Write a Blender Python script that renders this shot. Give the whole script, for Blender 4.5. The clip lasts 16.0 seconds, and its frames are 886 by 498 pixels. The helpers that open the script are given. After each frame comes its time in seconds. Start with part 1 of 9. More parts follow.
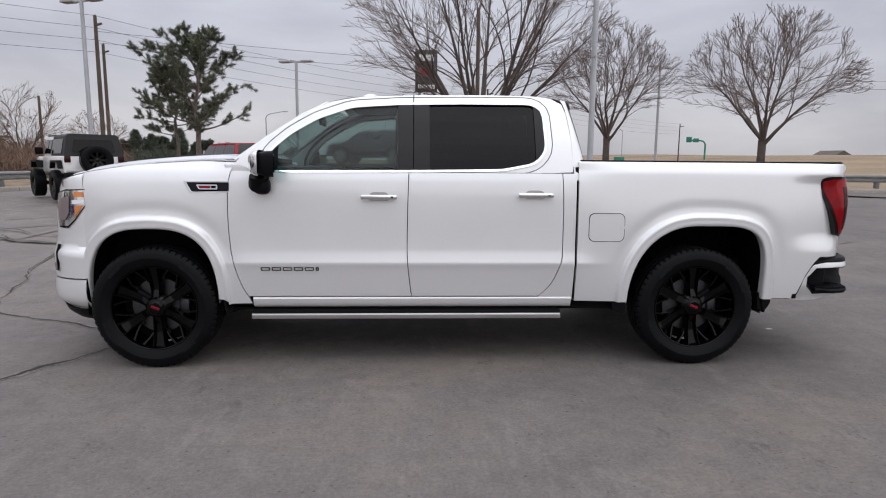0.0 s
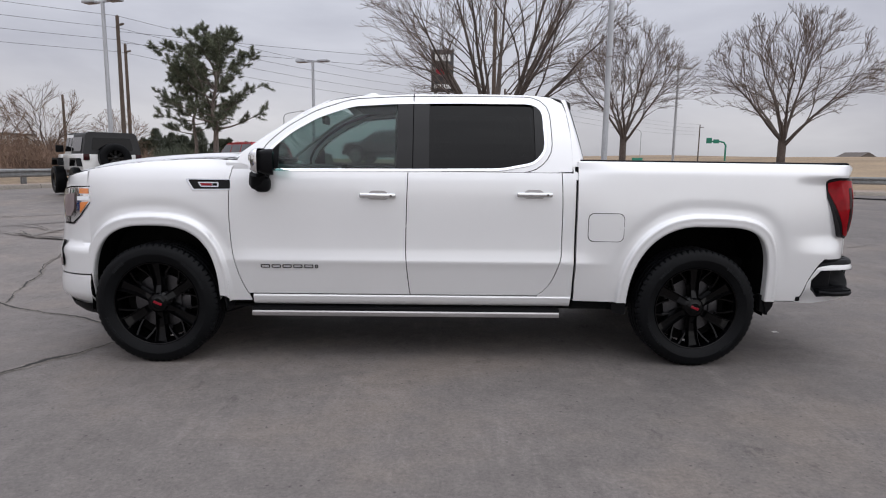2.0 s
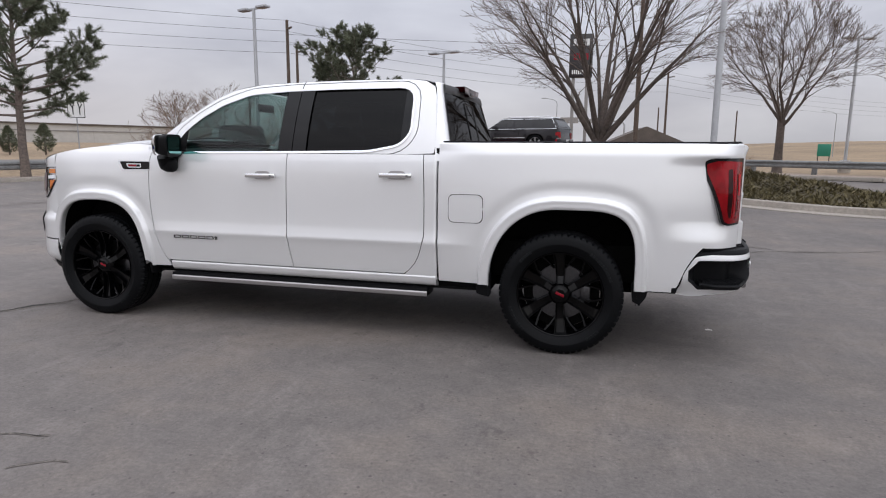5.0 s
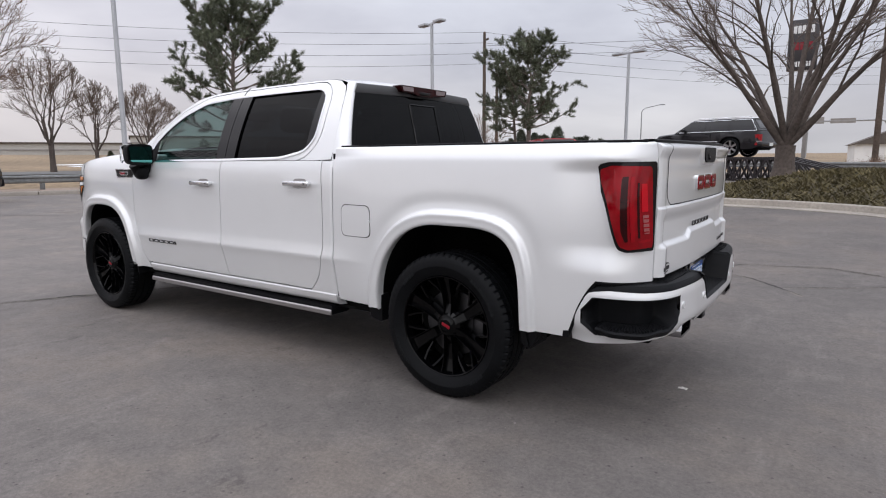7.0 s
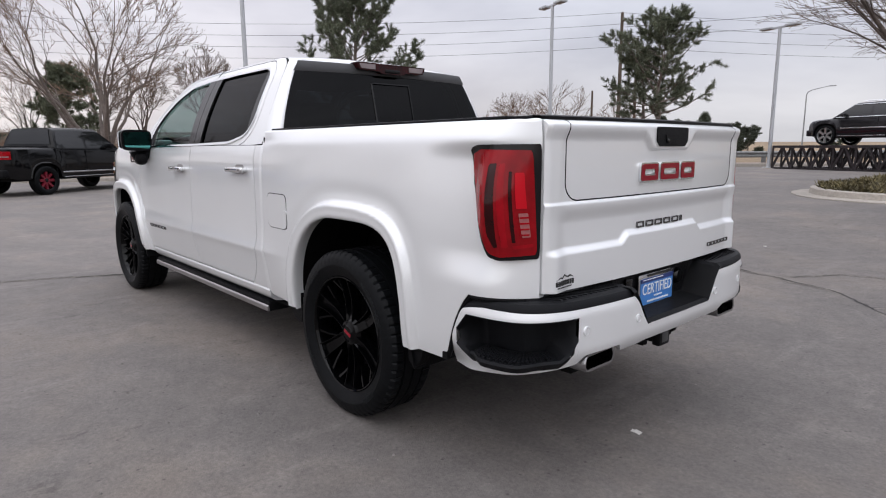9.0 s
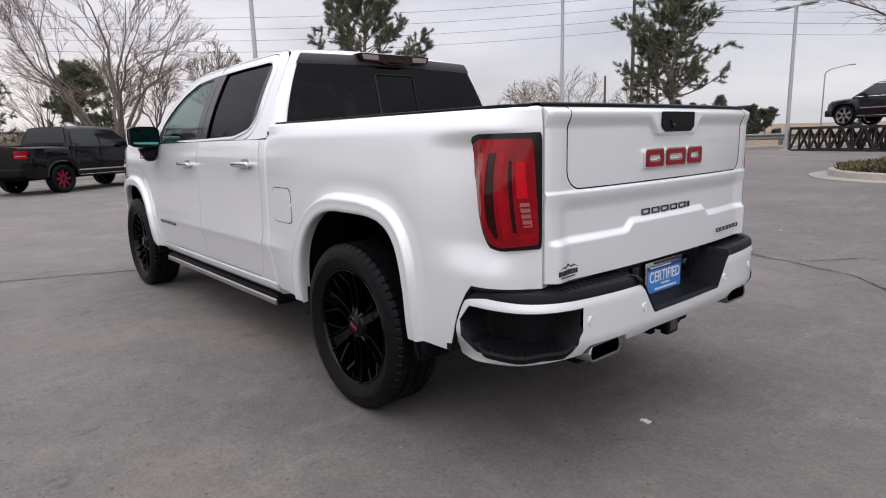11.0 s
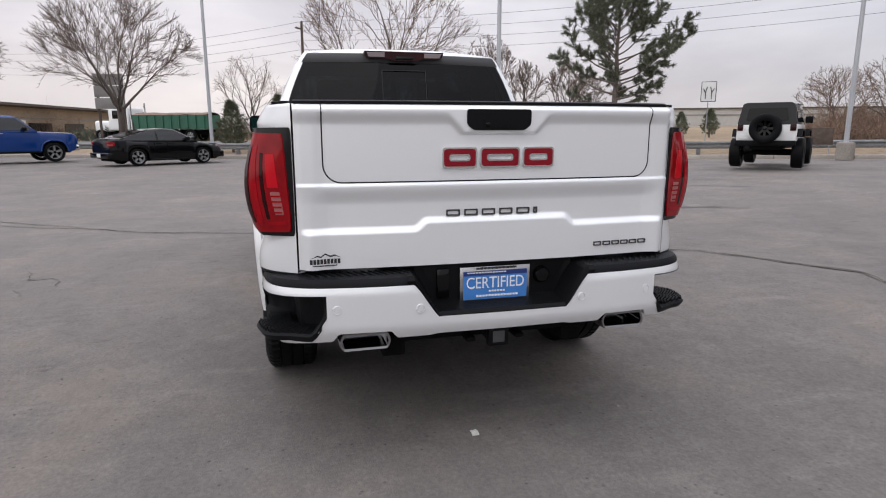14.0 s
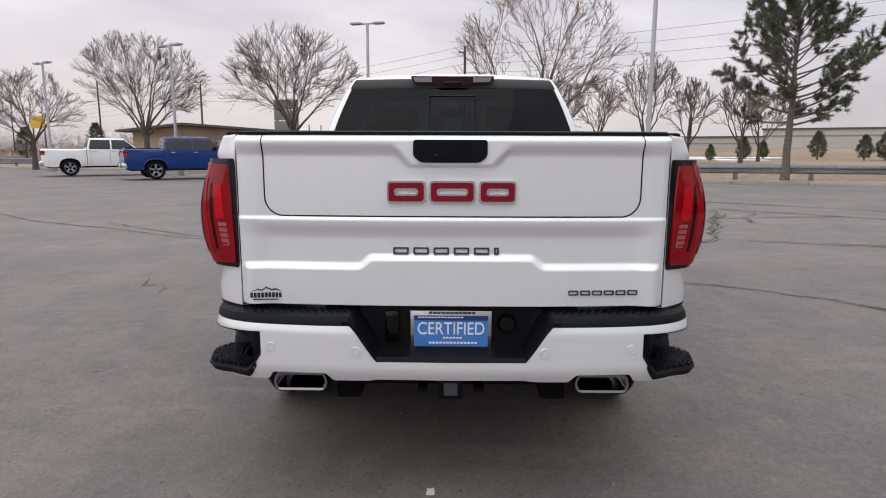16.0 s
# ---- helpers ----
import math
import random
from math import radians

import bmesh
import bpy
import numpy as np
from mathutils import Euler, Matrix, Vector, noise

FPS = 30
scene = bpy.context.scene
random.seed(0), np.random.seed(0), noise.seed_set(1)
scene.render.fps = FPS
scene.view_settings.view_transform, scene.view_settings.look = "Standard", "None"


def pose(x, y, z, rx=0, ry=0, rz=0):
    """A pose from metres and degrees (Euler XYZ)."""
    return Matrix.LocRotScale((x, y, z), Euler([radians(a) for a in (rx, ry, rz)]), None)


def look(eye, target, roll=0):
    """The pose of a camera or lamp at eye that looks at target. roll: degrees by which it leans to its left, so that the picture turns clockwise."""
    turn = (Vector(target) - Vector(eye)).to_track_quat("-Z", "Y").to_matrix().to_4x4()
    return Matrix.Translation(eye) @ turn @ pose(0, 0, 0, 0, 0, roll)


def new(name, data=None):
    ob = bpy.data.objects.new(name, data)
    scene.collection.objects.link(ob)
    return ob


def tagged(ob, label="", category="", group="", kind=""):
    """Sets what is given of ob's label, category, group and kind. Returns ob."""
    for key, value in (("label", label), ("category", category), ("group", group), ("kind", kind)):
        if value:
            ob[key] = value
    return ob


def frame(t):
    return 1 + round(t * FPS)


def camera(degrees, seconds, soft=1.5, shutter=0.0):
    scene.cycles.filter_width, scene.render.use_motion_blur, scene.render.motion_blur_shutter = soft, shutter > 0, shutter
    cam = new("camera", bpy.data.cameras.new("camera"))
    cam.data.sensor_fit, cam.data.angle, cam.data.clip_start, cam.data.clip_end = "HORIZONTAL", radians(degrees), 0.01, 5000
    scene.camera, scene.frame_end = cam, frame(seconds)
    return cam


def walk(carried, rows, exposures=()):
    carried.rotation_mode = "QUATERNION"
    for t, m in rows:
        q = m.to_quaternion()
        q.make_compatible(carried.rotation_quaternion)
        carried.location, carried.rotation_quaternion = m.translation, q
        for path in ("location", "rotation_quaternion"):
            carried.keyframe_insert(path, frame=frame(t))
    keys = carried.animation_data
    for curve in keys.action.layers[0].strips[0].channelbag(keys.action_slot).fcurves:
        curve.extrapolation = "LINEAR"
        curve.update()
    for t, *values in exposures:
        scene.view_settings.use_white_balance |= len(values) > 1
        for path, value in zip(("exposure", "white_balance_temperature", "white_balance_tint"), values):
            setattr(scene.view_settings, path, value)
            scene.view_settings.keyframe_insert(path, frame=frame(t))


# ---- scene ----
cam = camera(72.8, 16.0, soft=1.1)
PATH = [
    (0, (1.766, -5.024, 1.416), (1.859, -3.047, 1.13), 0.5),
    (0.5, (1.865, -5.032, 1.418), (1.929, -3.053, 1.135), 0.4),
    (1, (1.891, -5.03, 1.416), (1.94, -3.051, 1.134), 0.3),
    (1.5, (1.893, -5.033, 1.412), (1.931, -3.054, 1.129), 0.4),
    (2, (1.89, -5.038, 1.411), (1.928, -3.059, 1.124), 0.8),
    (2.5, (1.92, -5.059, 1.411), (1.952, -3.078, 1.135), 0.8),
    (3, (2.1, -5.196, 1.411), (2.092, -3.213, 1.15), 0.5),
    (3.5, (2.446, -5.251, 1.395), (2.344, -3.273, 1.116), 0.2),
    (4, (2.925, -5.273, 1.403), (2.697, -3.309, 1.106), 0.1),
    (4.5, (3.478, -5.201, 1.414), (3.115, -3.259, 1.103), 0.4),
    (4.7, (3.678, -5.128, 1.386), (3.263, -3.198, 1.067), 0.4),
    (6.8, (5.515, -3.823, 1.369), (4.453, -2.156, 1.065), -0.1),
    (7, (5.623, -3.675, 1.364), (4.495, -2.051, 1.062), -0.3),
    (7.5, (5.872, -3.3, 1.353), (4.618, -1.772, 1.048), -0.1),
    (8, (6.113, -2.984, 1.364), (4.766, -1.543, 1.034), -0.8),
    (8.5, (6.207, -2.682, 1.334), (4.789, -1.315, 0.991), -0.3),
    (9, (6.213, -2.52, 1.332), (4.746, -1.202, 0.996), -0.3),
    (9.2, (6.213, -2.482, 1.331), (4.731, -1.185, 0.986), -0.8),
    (11.5, (6.25, -2.462, 1.335), (4.748, -1.195, 0.962), -1.9),
    (12, (6.387, -2.349, 1.339), (4.856, -1.12, 0.96), -2.2),
    (12.5, (6.677, -2.104, 1.361), (5.064, -0.98, 0.995), -1.8),
    (13, (6.898, -1.746, 1.348), (5.182, -0.789, 0.978), -1.0),
    (13.5, (7.107, -1.324, 1.321), (5.285, -0.593, 0.939), -0.8),
    (14, (7.214, -0.833, 1.325), (5.313, -0.343, 0.94), -0.1),
    (14.5, (7.235, -0.407, 1.333), (5.286, -0.133, 0.974), 0.7),
    (15, (7.256, -0.09, 1.358), (5.29, 0.002, 1.003), 0.8),
    (15.5, (7.183, 0.022, 1.361), (5.209, 0.001, 1.036), 0.4),
    (16, (7.102, 0.001, 1.37), (5.128, -0.028, 1.048), 0.2),
]
walk(cam, [(t, look(eye, target, roll)) for t, eye, target, roll in PATH], [(0, -0.13, 6500, 10), (3.0, -0.09, 6500, 10), (4.5, -0.06, 6500, 10), (7.0, 0.02, 6500, 10), (9.0, 0.10, 6500, 10), (11.5, 0.12, 6540, 10), (13.0, 0.09, 6550, 10), (15.0, 0.03, 6600, 10), (16.0, 0.01, 6620, 10)])

# ---- world and light: an overcast late-winter day ----
SUN_EL, SUN_ROT = radians(30), radians(140)
world = bpy.data.worlds.new("overcast_sky")
scene.world = world
world.use_nodes = True
wn, wl = world.node_tree.nodes, world.node_tree.links
wn.clear()


def wnode(kind, **values):
    n = wn.new(kind)
    for key, value in values.items():
        n.inputs[key].default_value = value
    return n


w_out = wnode("ShaderNodeOutputWorld")
w_sky = wn.new("ShaderNodeTexSky")
w_sky.sky_type = "NISHITA"
w_sky.sun_disc = False
w_sky.sun_elevation, w_sky.sun_rotation = SUN_EL, SUN_ROT
w_sky.air_density, w_sky.dust_density = 1.0, 4.0
w_co = wn.new("ShaderNodeTexCoord")
w_sep = wn.new("ShaderNodeSeparateXYZ")
wl.new(w_co.outputs["Generated"], w_sep.inputs[0])
# brightness of a clouded sky grows from the horizon to the zenith
w_ramp = wn.new("ShaderNodeValToRGB")
w_ramp.color_ramp.elements[0].position, w_ramp.color_ramp.elements[0].color = 0.0, (0.61, 0.608, 0.642, 1)
w_ramp.color_ramp.elements[1].position, w_ramp.color_ramp.elements[1].color = 1.0, (2.15, 2.21, 2.42, 1)
for at, c in ((0.06, (0.71, 0.706, 0.748)), (0.16, (0.700, 0.715, 0.800)), (0.30, (0.770, 0.800, 0.905)), (0.52, (1.28, 1.30, 1.44))):
    el = w_ramp.color_ramp.elements.new(at)
    el.color = (*c, 1)
wl.new(w_sep.outputs["Z"], w_ramp.inputs["Fac"])
# soft cloud banks, flattened towards the horizon
w_map = wn.new("ShaderNodeMapping")
w_map.inputs["Scale"].default_value = (1.0, 1.0, 3.4)
wl.new(w_co.outputs["Generated"], w_map.inputs["Vector"])
w_noise = wnode("ShaderNodeTexNoise", Scale=2.6, Detail=5.0, Roughness=0.52, Distortion=0.35)
wl.new(w_map.outputs["Vector"], w_noise.inputs["Vector"])
w_cr = wn.new("ShaderNodeValToRGB")
w_cr.color_ramp.elements[0].position, w_cr.color_ramp.elements[0].color = 0.30, (0.80, 0.80, 0.825, 1)
w_cr.color_ramp.elements[1].position, w_cr.color_ramp.elements[1].color = 0.70, (1.17, 1.17, 1.16, 1)
wl.new(w_noise.outputs["Fac"], w_cr.inputs["Fac"])
w_mul = wn.new("ShaderNodeMixRGB")
w_mul.blend_type = "MULTIPLY"
w_mul.inputs["Fac"].default_value = 1.0
wl.new(w_ramp.outputs["Color"], w_mul.inputs["Color1"])
wl.new(w_cr.outputs["Color"], w_mul.inputs["Color2"])
# the veiled sun warms and brightens the low sky to the west
w_dot = wn.new("ShaderNodeVectorMath")
w_dot.operation = "DOT_PRODUCT"
w_dot.inputs[1].default_value = (-0.92, -0.38, -0.55)
wl.new(w_co.outputs["Generated"], w_dot.inputs[0])
w_west = wnode("ShaderNodeMapRange")
w_west.inputs["From Min"].default_value, w_west.inputs["From Max"].default_value = 0.1, 0.95
wl.new(w_dot.outputs["Value"], w_west.inputs["Value"])
w_warm = wn.new("ShaderNodeMixRGB")
w_warm.blend_type = "MULTIPLY"
w_warm.inputs["Color2"].default_value = (1.30, 1.22, 1.16, 1)
wl.new(w_west.outputs[0], w_warm.inputs["Fac"])
wl.new(w_mul.outputs["Color"], w_warm.inputs["Color1"])
w_cloud = wnode("ShaderNodeBackground", Strength=0.92)
wl.new(w_warm.outputs["Color"], w_cloud.inputs["Color"])
w_clear = wnode("ShaderNodeBackground", Strength=0.05)
wl.new(w_sky.outputs["Color"], w_clear.inputs["Color"])
w_mix = wnode("ShaderNodeMixShader", Fac=0.95)
wl.new(w_clear.outputs[0], w_mix.inputs[1])
wl.new(w_cloud.outputs[0], w_mix.inputs[2])
wl.new(w_mix.outputs[0], w_out.inputs["Surface"])

sun_data = bpy.data.lights.new("sun", "SUN")
sun_data.energy, sun_data.angle, sun_data.color = 0.85, radians(100), (1.0, 0.97, 0.93)
sun = new("sun", sun_data)
sun.matrix_world = look((0, 0, 0), (-math.sin(SUN_ROT) * math.cos(SUN_EL), -math.cos(SUN_ROT) * math.cos(SUN_EL), -math.sin(SUN_EL)))


# ---- materials ----
def material(name, colour, rough=0.5, metal=0.0, coat=0.0, grain=0.0, grain_scale=20.0, bump=0.0, bump_scale=60.0, blotch=0.0, blotch_scale=1.2, per_piece=0.0, rough_var=0.0, coat_rough=0.04, spec=0.5):
    """A Principled surface with fine grain, wide blotches, relief and a spread of tones between pieces."""
    m = bpy.data.materials.new(name)
    m.use_nodes = True
    t, n, l = m.node_tree, m.node_tree.nodes, m.node_tree.links
    b = n["Principled BSDF"]
    b.inputs["Roughness"].default_value, b.inputs["Metallic"].default_value = rough, metal
    b.inputs["Coat Weight"].default_value, b.inputs["Coat Roughness"].default_value = coat, coat_rough
    b.inputs["Specular IOR Level"].default_value = spec
    co = n.new("ShaderNodeTexCoord")
    last = None

    def vary(fac_socket, amount, last):
        k = n.new("ShaderNodeMapRange")
        k.inputs["From Min"].default_value, k.inputs["From Max"].default_value = 0.28, 0.72
        k.inputs["To Min"].default_value, k.inputs["To Max"].default_value = 1 - amount, 1 + amount
        l.new(fac_socket, k.inputs["Value"])
        v = n.new("ShaderNodeVectorMath")
        v.operation = "SCALE"
        if last is None:
            v.inputs[0].default_value = colour
        else:
            l.new(last, v.inputs[0])
        l.new(k.outputs[0], v.inputs["Scale"])
        return v.outputs[0]

    def tex(scale, detail):
        x = n.new("ShaderNodeTexNoise")
        x.inputs["Scale"].default_value, x.inputs["Detail"].default_value = scale, detail
        l.new(co.outputs["Object"], x.inputs["Vector"])
        return x.outputs["Fac"]

    if grain:
        last = vary(tex(grain_scale, 6), grain, last)
    if blotch:
        last = vary(tex(blotch_scale, 4), blotch, last)
    if per_piece:
        info = n.new("ShaderNodeObjectInfo")
        last = vary(info.outputs["Random"], per_piece, last)
    if last is None:
        b.inputs["Base Color"].default_value = (*colour, 1)
    else:
        l.new(last, b.inputs["Base Color"])
    if rough_var:
        k = n.new("ShaderNodeMapRange")
        k.inputs["From Min"].default_value, k.inputs["From Max"].default_value = 0.3, 0.7
        k.inputs["To Min"].default_value, k.inputs["To Max"].default_value = max(0.02, rough - rough_var), min(1, rough + rough_var)
        l.new(tex(blotch_scale * 2.3 + 1, 4), k.inputs["Value"])
        l.new(k.outputs[0], b.inputs["Roughness"])
    if bump:
        bp = n.new("ShaderNodeBump")
        bp.inputs["Strength"].default_value, bp.inputs["Distance"].default_value = 1.0, bump
        l.new(tex(bump_scale, 5), bp.inputs["Height"])
        l.new(bp.outputs["Normal"], b.inputs["Normal"])
    return m


def glass(name, tint, gloss=1.0):
    """A thin pane: tinted see-through with the mirror gloss of glass."""
    m = bpy.data.materials.new(name)
    m.use_nodes = True
    n, l = m.node_tree.nodes, m.node_tree.links
    n.clear()
    out = n.new("ShaderNodeOutputMaterial")
    tr = n.new("ShaderNodeBsdfTransparent")
    tr.inputs["Color"].default_value = (*tint, 1)
    gl = n.new("ShaderNodeBsdfGlossy")
    gl.inputs["Roughness"].default_value = 0.015
    gl.inputs["Color"].default_value = (gloss, gloss, gloss, 1)
    lw = n.new("ShaderNodeLayerWeight")
    lw.inputs["Blend"].default_value = 0.5
    pw = n.new("ShaderNodeMath")
    pw.operation = "POWER"
    pw.inputs[1].default_value = 5.0
    l.new(lw.outputs["Facing"], pw.inputs[0])
    fr = n.new("ShaderNodeMath")
    fr.operation = "MULTIPLY_ADD"
    fr.inputs[1].default_value, fr.inputs[2].default_value = 0.93, 0.045
    l.new(pw.outputs[0], fr.inputs[0])
    mx = n.new("ShaderNodeMixShader")
    l.new(fr.outputs[0], mx.inputs["Fac"])
    l.new(tr.outputs[0], mx.inputs[1])
    l.new(gl.outputs[0], mx.inputs[2])
    l.new(mx.outputs[0], out.inputs["Surface"])
    return m


M = {}
M["pearl"] = material("white_pearl_paint", (0.745, 0.752, 0.758), 0.28, metal=0.28, coat=1.0, blotch=0.012, blotch_scale=3)
M["black_gloss"] = material("gloss_black", (0.002, 0.002, 0.0024), 0.05, grain=0.1, spec=0.30)
M["wheel_black"] = material("gloss_black_wheel_paint", (0.0010, 0.0010, 0.0013), 0.06, grain=0.1, spec=0.19)
M["black_trim"] = material("satin_black_plastic", (0.0045, 0.0046, 0.0054), 0.45, spec=0.10, grain=0.15, grain_scale=300, bump=0.0006, bump_scale=420)
M["pad"] = material("moulded_black_step_pad", (0.0060, 0.0064, 0.0078), 0.55, spec=0.14, grain=0.2, grain_scale=200, bump=0.0008, bump_scale=300)
M["rubber"] = material("tyre_rubber", (0.0042, 0.0046, 0.0054), 0.44, spec=0.10, grain=0.2, grain_scale=90, blotch=0.25, blotch_scale=6, bump=0.0006, bump_scale=200)
M["sidewall"] = material("raised_sidewall_print", (0.011, 0.012, 0.013), 0.55, spec=0.10, grain=0.2)
M["chrome"] = material("chrome", (0.78, 0.79, 0.80), 0.08, metal=1.0, rough_var=0.03)
M["steel"] = material("polished_steel", (0.55, 0.55, 0.56), 0.22, metal=1.0, rough_var=0.06, grain=0.06)
M["dark_chrome"] = material("dark_chrome", (0.16, 0.16, 0.165), 0.15, metal=1.0, rough_var=0.05)
M["tip"] = material("exhaust_chrome", (0.34, 0.34, 0.35), 0.14, metal=1.0, rough_var=0.05)
M["alu"] = material("brushed_aluminium", (0.40, 0.385, 0.385), 0.42, metal=1.0, grain=0.08, grain_scale=120, rough_var=0.08)
M["dark_metal"] = material("dark_underbody", (0.006, 0.006, 0.006), 0.9, spec=0.08, grain=0.3)
M["disc"] = material("brake_disc", (0.085, 0.085, 0.09), 0.30, metal=1.0, grain=0.12, grain_scale=60)
M["red_emblem"] = material("red_emblem", (0.20, 0.003, 0.012), 0.15, spec=0.4, grain=0.05)
M["lens_red"] = material("red_lamp_lens", (0.22, 0.0014, 0.0050), 0.05, spec=0.3, blotch=0.25, blotch_scale=14)
M["lens_dark"] = material("deep_red_lamp_lens", (0.022, 0.001, 0.0015), 0.06, spec=0.25, blotch=0.3, blotch_scale=14)
M["lamp_black"] = material("black_lamp_surround", (0.006, 0.005, 0.006), 0.1, spec=0.3, grain=0.1)
M["well"] = material("black_wheel_house", (0.004, 0.004, 0.004), 0.9, spec=0.05, grain=0.3)
M["grey_trim"] = material("dark_grey_plastic", (0.06, 0.06, 0.062), 0.5, spec=0.35, grain=0.12, grain_scale=200)
M["lens_mid"] = material("red_light_strip", (0.27, 0.002, 0.007), 0.08, spec=0.25, blotch=0.2, blotch_scale=14)
M["lens_bright"] = material("bright_red_light_guide", (0.47, 0.004, 0.012), 0.12, spec=0.25, blotch=0.1)
M["lens_clear"] = material("clear_lamp_lens", (0.22, 0.18, 0.18), 0.15, spec=0.5, grain=0.1, grain_scale=90)
M["lens_pink"] = material("pale_reversing_lens", (0.30, 0.10, 0.10), 0.12, spec=0.4, grain=0.1, grain_scale=90)
M["lens_amber"] = material("amber_reflector", (0.62, 0.20, 0.05), 0.2, coat=1.0, grain=0.1, grain_scale=90)
M["glass_front"] = glass("green_tinted_glass", (0.42, 0.53, 0.51), 0.62)
M["glass_dark"] = glass("privacy_glass", (0.014, 0.016, 0.020), 0.36)
M["pane"] = material("dark_car_window", (0.012, 0.013, 0.014), 0.05, spec=0.5, blotch=0.3, blotch_scale=1.5)
M["mirror"] = material("green_tinted_mirror_glass", (0.055, 0.19, 0.175), 0.06, metal=1.0, rough_var=0.02)
M["interior"] = material("dark_cabin_trim", (0.03, 0.03, 0.032), 0.7, grain=0.2, grain_scale=60)
M["seat"] = material("black_leather", (0.035, 0.034, 0.034), 0.5, grain=0.15, grain_scale=60, bump=0.001, bump_scale=150)
M["plate_blue"] = material("blue_plate_print", (0.045, 0.19, 0.52), 0.4, grain=0.06, coat=0.3)
M["plate_dark"] = material("dark_blue_plate_print", (0.010, 0.03, 0.16), 0.4, grain=0.06, coat=0.3)
M["white_print"] = material("white_print", (0.75, 0.77, 0.80), 0.5, grain=0.04)
M["decal"] = material("black_decal", (0.015, 0.015, 0.016), 0.5, grain=0.1)
M["concrete"] = material("kerb_concrete", (0.30, 0.27, 0.235), 0.85, grain=0.16, grain_scale=18, blotch=0.16, blotch_scale=0.9, bump=0.004, bump_scale=45, per_piece=0.07)
M["galv"] = material("galvanised_steel", (0.34, 0.35, 0.36), 0.5, metal=0.75, grain=0.14, grain_scale=9, blotch=0.16, blotch_scale=0.7, rough_var=0.1)
M["rail_steel"] = material("weathered_rail_steel", (0.21, 0.215, 0.215), 0.6, metal=0.55, grain=0.16, grain_scale=9, blotch=0.22, blotch_scale=0.7, rough_var=0.1)
M["pole"] = material("painted_light_pole", (0.42, 0.43, 0.45), 0.5, metal=0.2, grain=0.08, blotch=0.08)
M["snow"] = material("old_snow", (0.72, 0.73, 0.75), 0.8, grain=0.08, blotch=0.1)
M["timber"] = material("creosoted_timber", (0.085, 0.062, 0.048), 0.85, grain=0.3, grain_scale=9, blotch=0.2)
M["cable"] = material("cable", (0.055, 0.055, 0.06), 0.7, grain=0.1)
M["bark"] = material("grey_brown_bark", (0.088, 0.069, 0.059), 0.9, grain=0.35, grain_scale=14, blotch=0.25, bump=0.012, bump_scale=22)
M["pale_bark"] = material("pale_grey_bark", (0.135, 0.110, 0.096), 0.9, grain=0.35, grain_scale=14, blotch=0.25, bump=0.012, bump_scale=22)
M["twig"] = material("bare_twigs", (0.135, 0.100, 0.080), 0.85, grain=0.25, grain_scale=6, blotch=0.2, blotch_scale=0.6)
M["pine_bark"] = material("pine_bark", (0.150, 0.122, 0.105), 0.9, grain=0.35, grain_scale=14, bump=0.012, bump_scale=18)
M["needle"] = material("pine_needles", (0.115, 0.128, 0.082), 0.7, grain=0.45, grain_scale=5, blotch=0.35, blotch_scale=1.1)
M["conifer"] = material("dark_conifer_foliage", (0.066, 0.076, 0.052), 0.75, grain=0.4, grain_scale=3, blotch=0.3, blotch_scale=0.6)
M["brush"] = material("dry_winter_brush", (0.175, 0.115, 0.082), 0.9, grain=0.35, grain_scale=3, blotch=0.35, blotch_scale=0.25)
M["hedge"] = material("olive_groundcover", (0.098, 0.080, 0.036), 0.85, grain=0.5, grain_scale=9, blotch=0.4, blotch_scale=1.6)
M["soil"] = material("island_soil", (0.075, 0.062, 0.040), 0.95, grain=0.3, grain_scale=12, blotch=0.3, bump=0.02, bump_scale=14)
M["gravel"] = material("pinkish_gravel", (0.26, 0.205, 0.17), 0.95, grain=0.35, grain_scale=22, blotch=0.15, blotch_scale=0.5, bump=0.01, bump_scale=30)
M["grit"] = material("grey_grit", (0.16, 0.145, 0.135), 0.95, grain=0.5, grain_scale=30)
M["road"] = material("grey_road", (0.12, 0.117, 0.113), 0.85, grain=0.15, grain_scale=8, blotch=0.12, blotch_scale=0.15)
M["black_paint"] = material("black_car_paint", (0.003, 0.003, 0.0035), 0.08, grain=0.08, spec=0.28)
M["dark_paint"] = material("charcoal_car_paint", (0.011, 0.010, 0.012), 0.10, grain=0.08, spec=0.45)
M["blue_paint"] = material("blue_car_paint", (0.002, 0.029, 0.150), 0.12, spec=0.45, blotch=0.06)
M["red_paint"] = material("red_car_paint", (0.25, 0.002, 0.009), 0.2, spec=0.4, blotch=0.06)
M["white_paint"] = material("white_car_paint", (0.76, 0.76, 0.75), 0.35, coat=0.8, blotch=0.05)
M["green_paint"] = material("green_truck_paint", (0.022, 0.10, 0.062), 0.5, blotch=0.2, grain=0.1)
M["rust_tarp"] = material("brown_tarpaulin", (0.20, 0.13, 0.095), 0.9, blotch=0.25, grain=0.2)
M["soft_top"] = material("black_hard_top", (0.012, 0.012, 0.013), 0.6, grain=0.2, grain_scale=60)
M["red_wheel"] = material("red_spoke_paint", (0.13, 0.004, 0.014), 0.35, spec=0.4, grain=0.1)
M["alloy"] = material("silver_alloy", (0.52, 0.53, 0.54), 0.3, metal=0.9, grain=0.08)
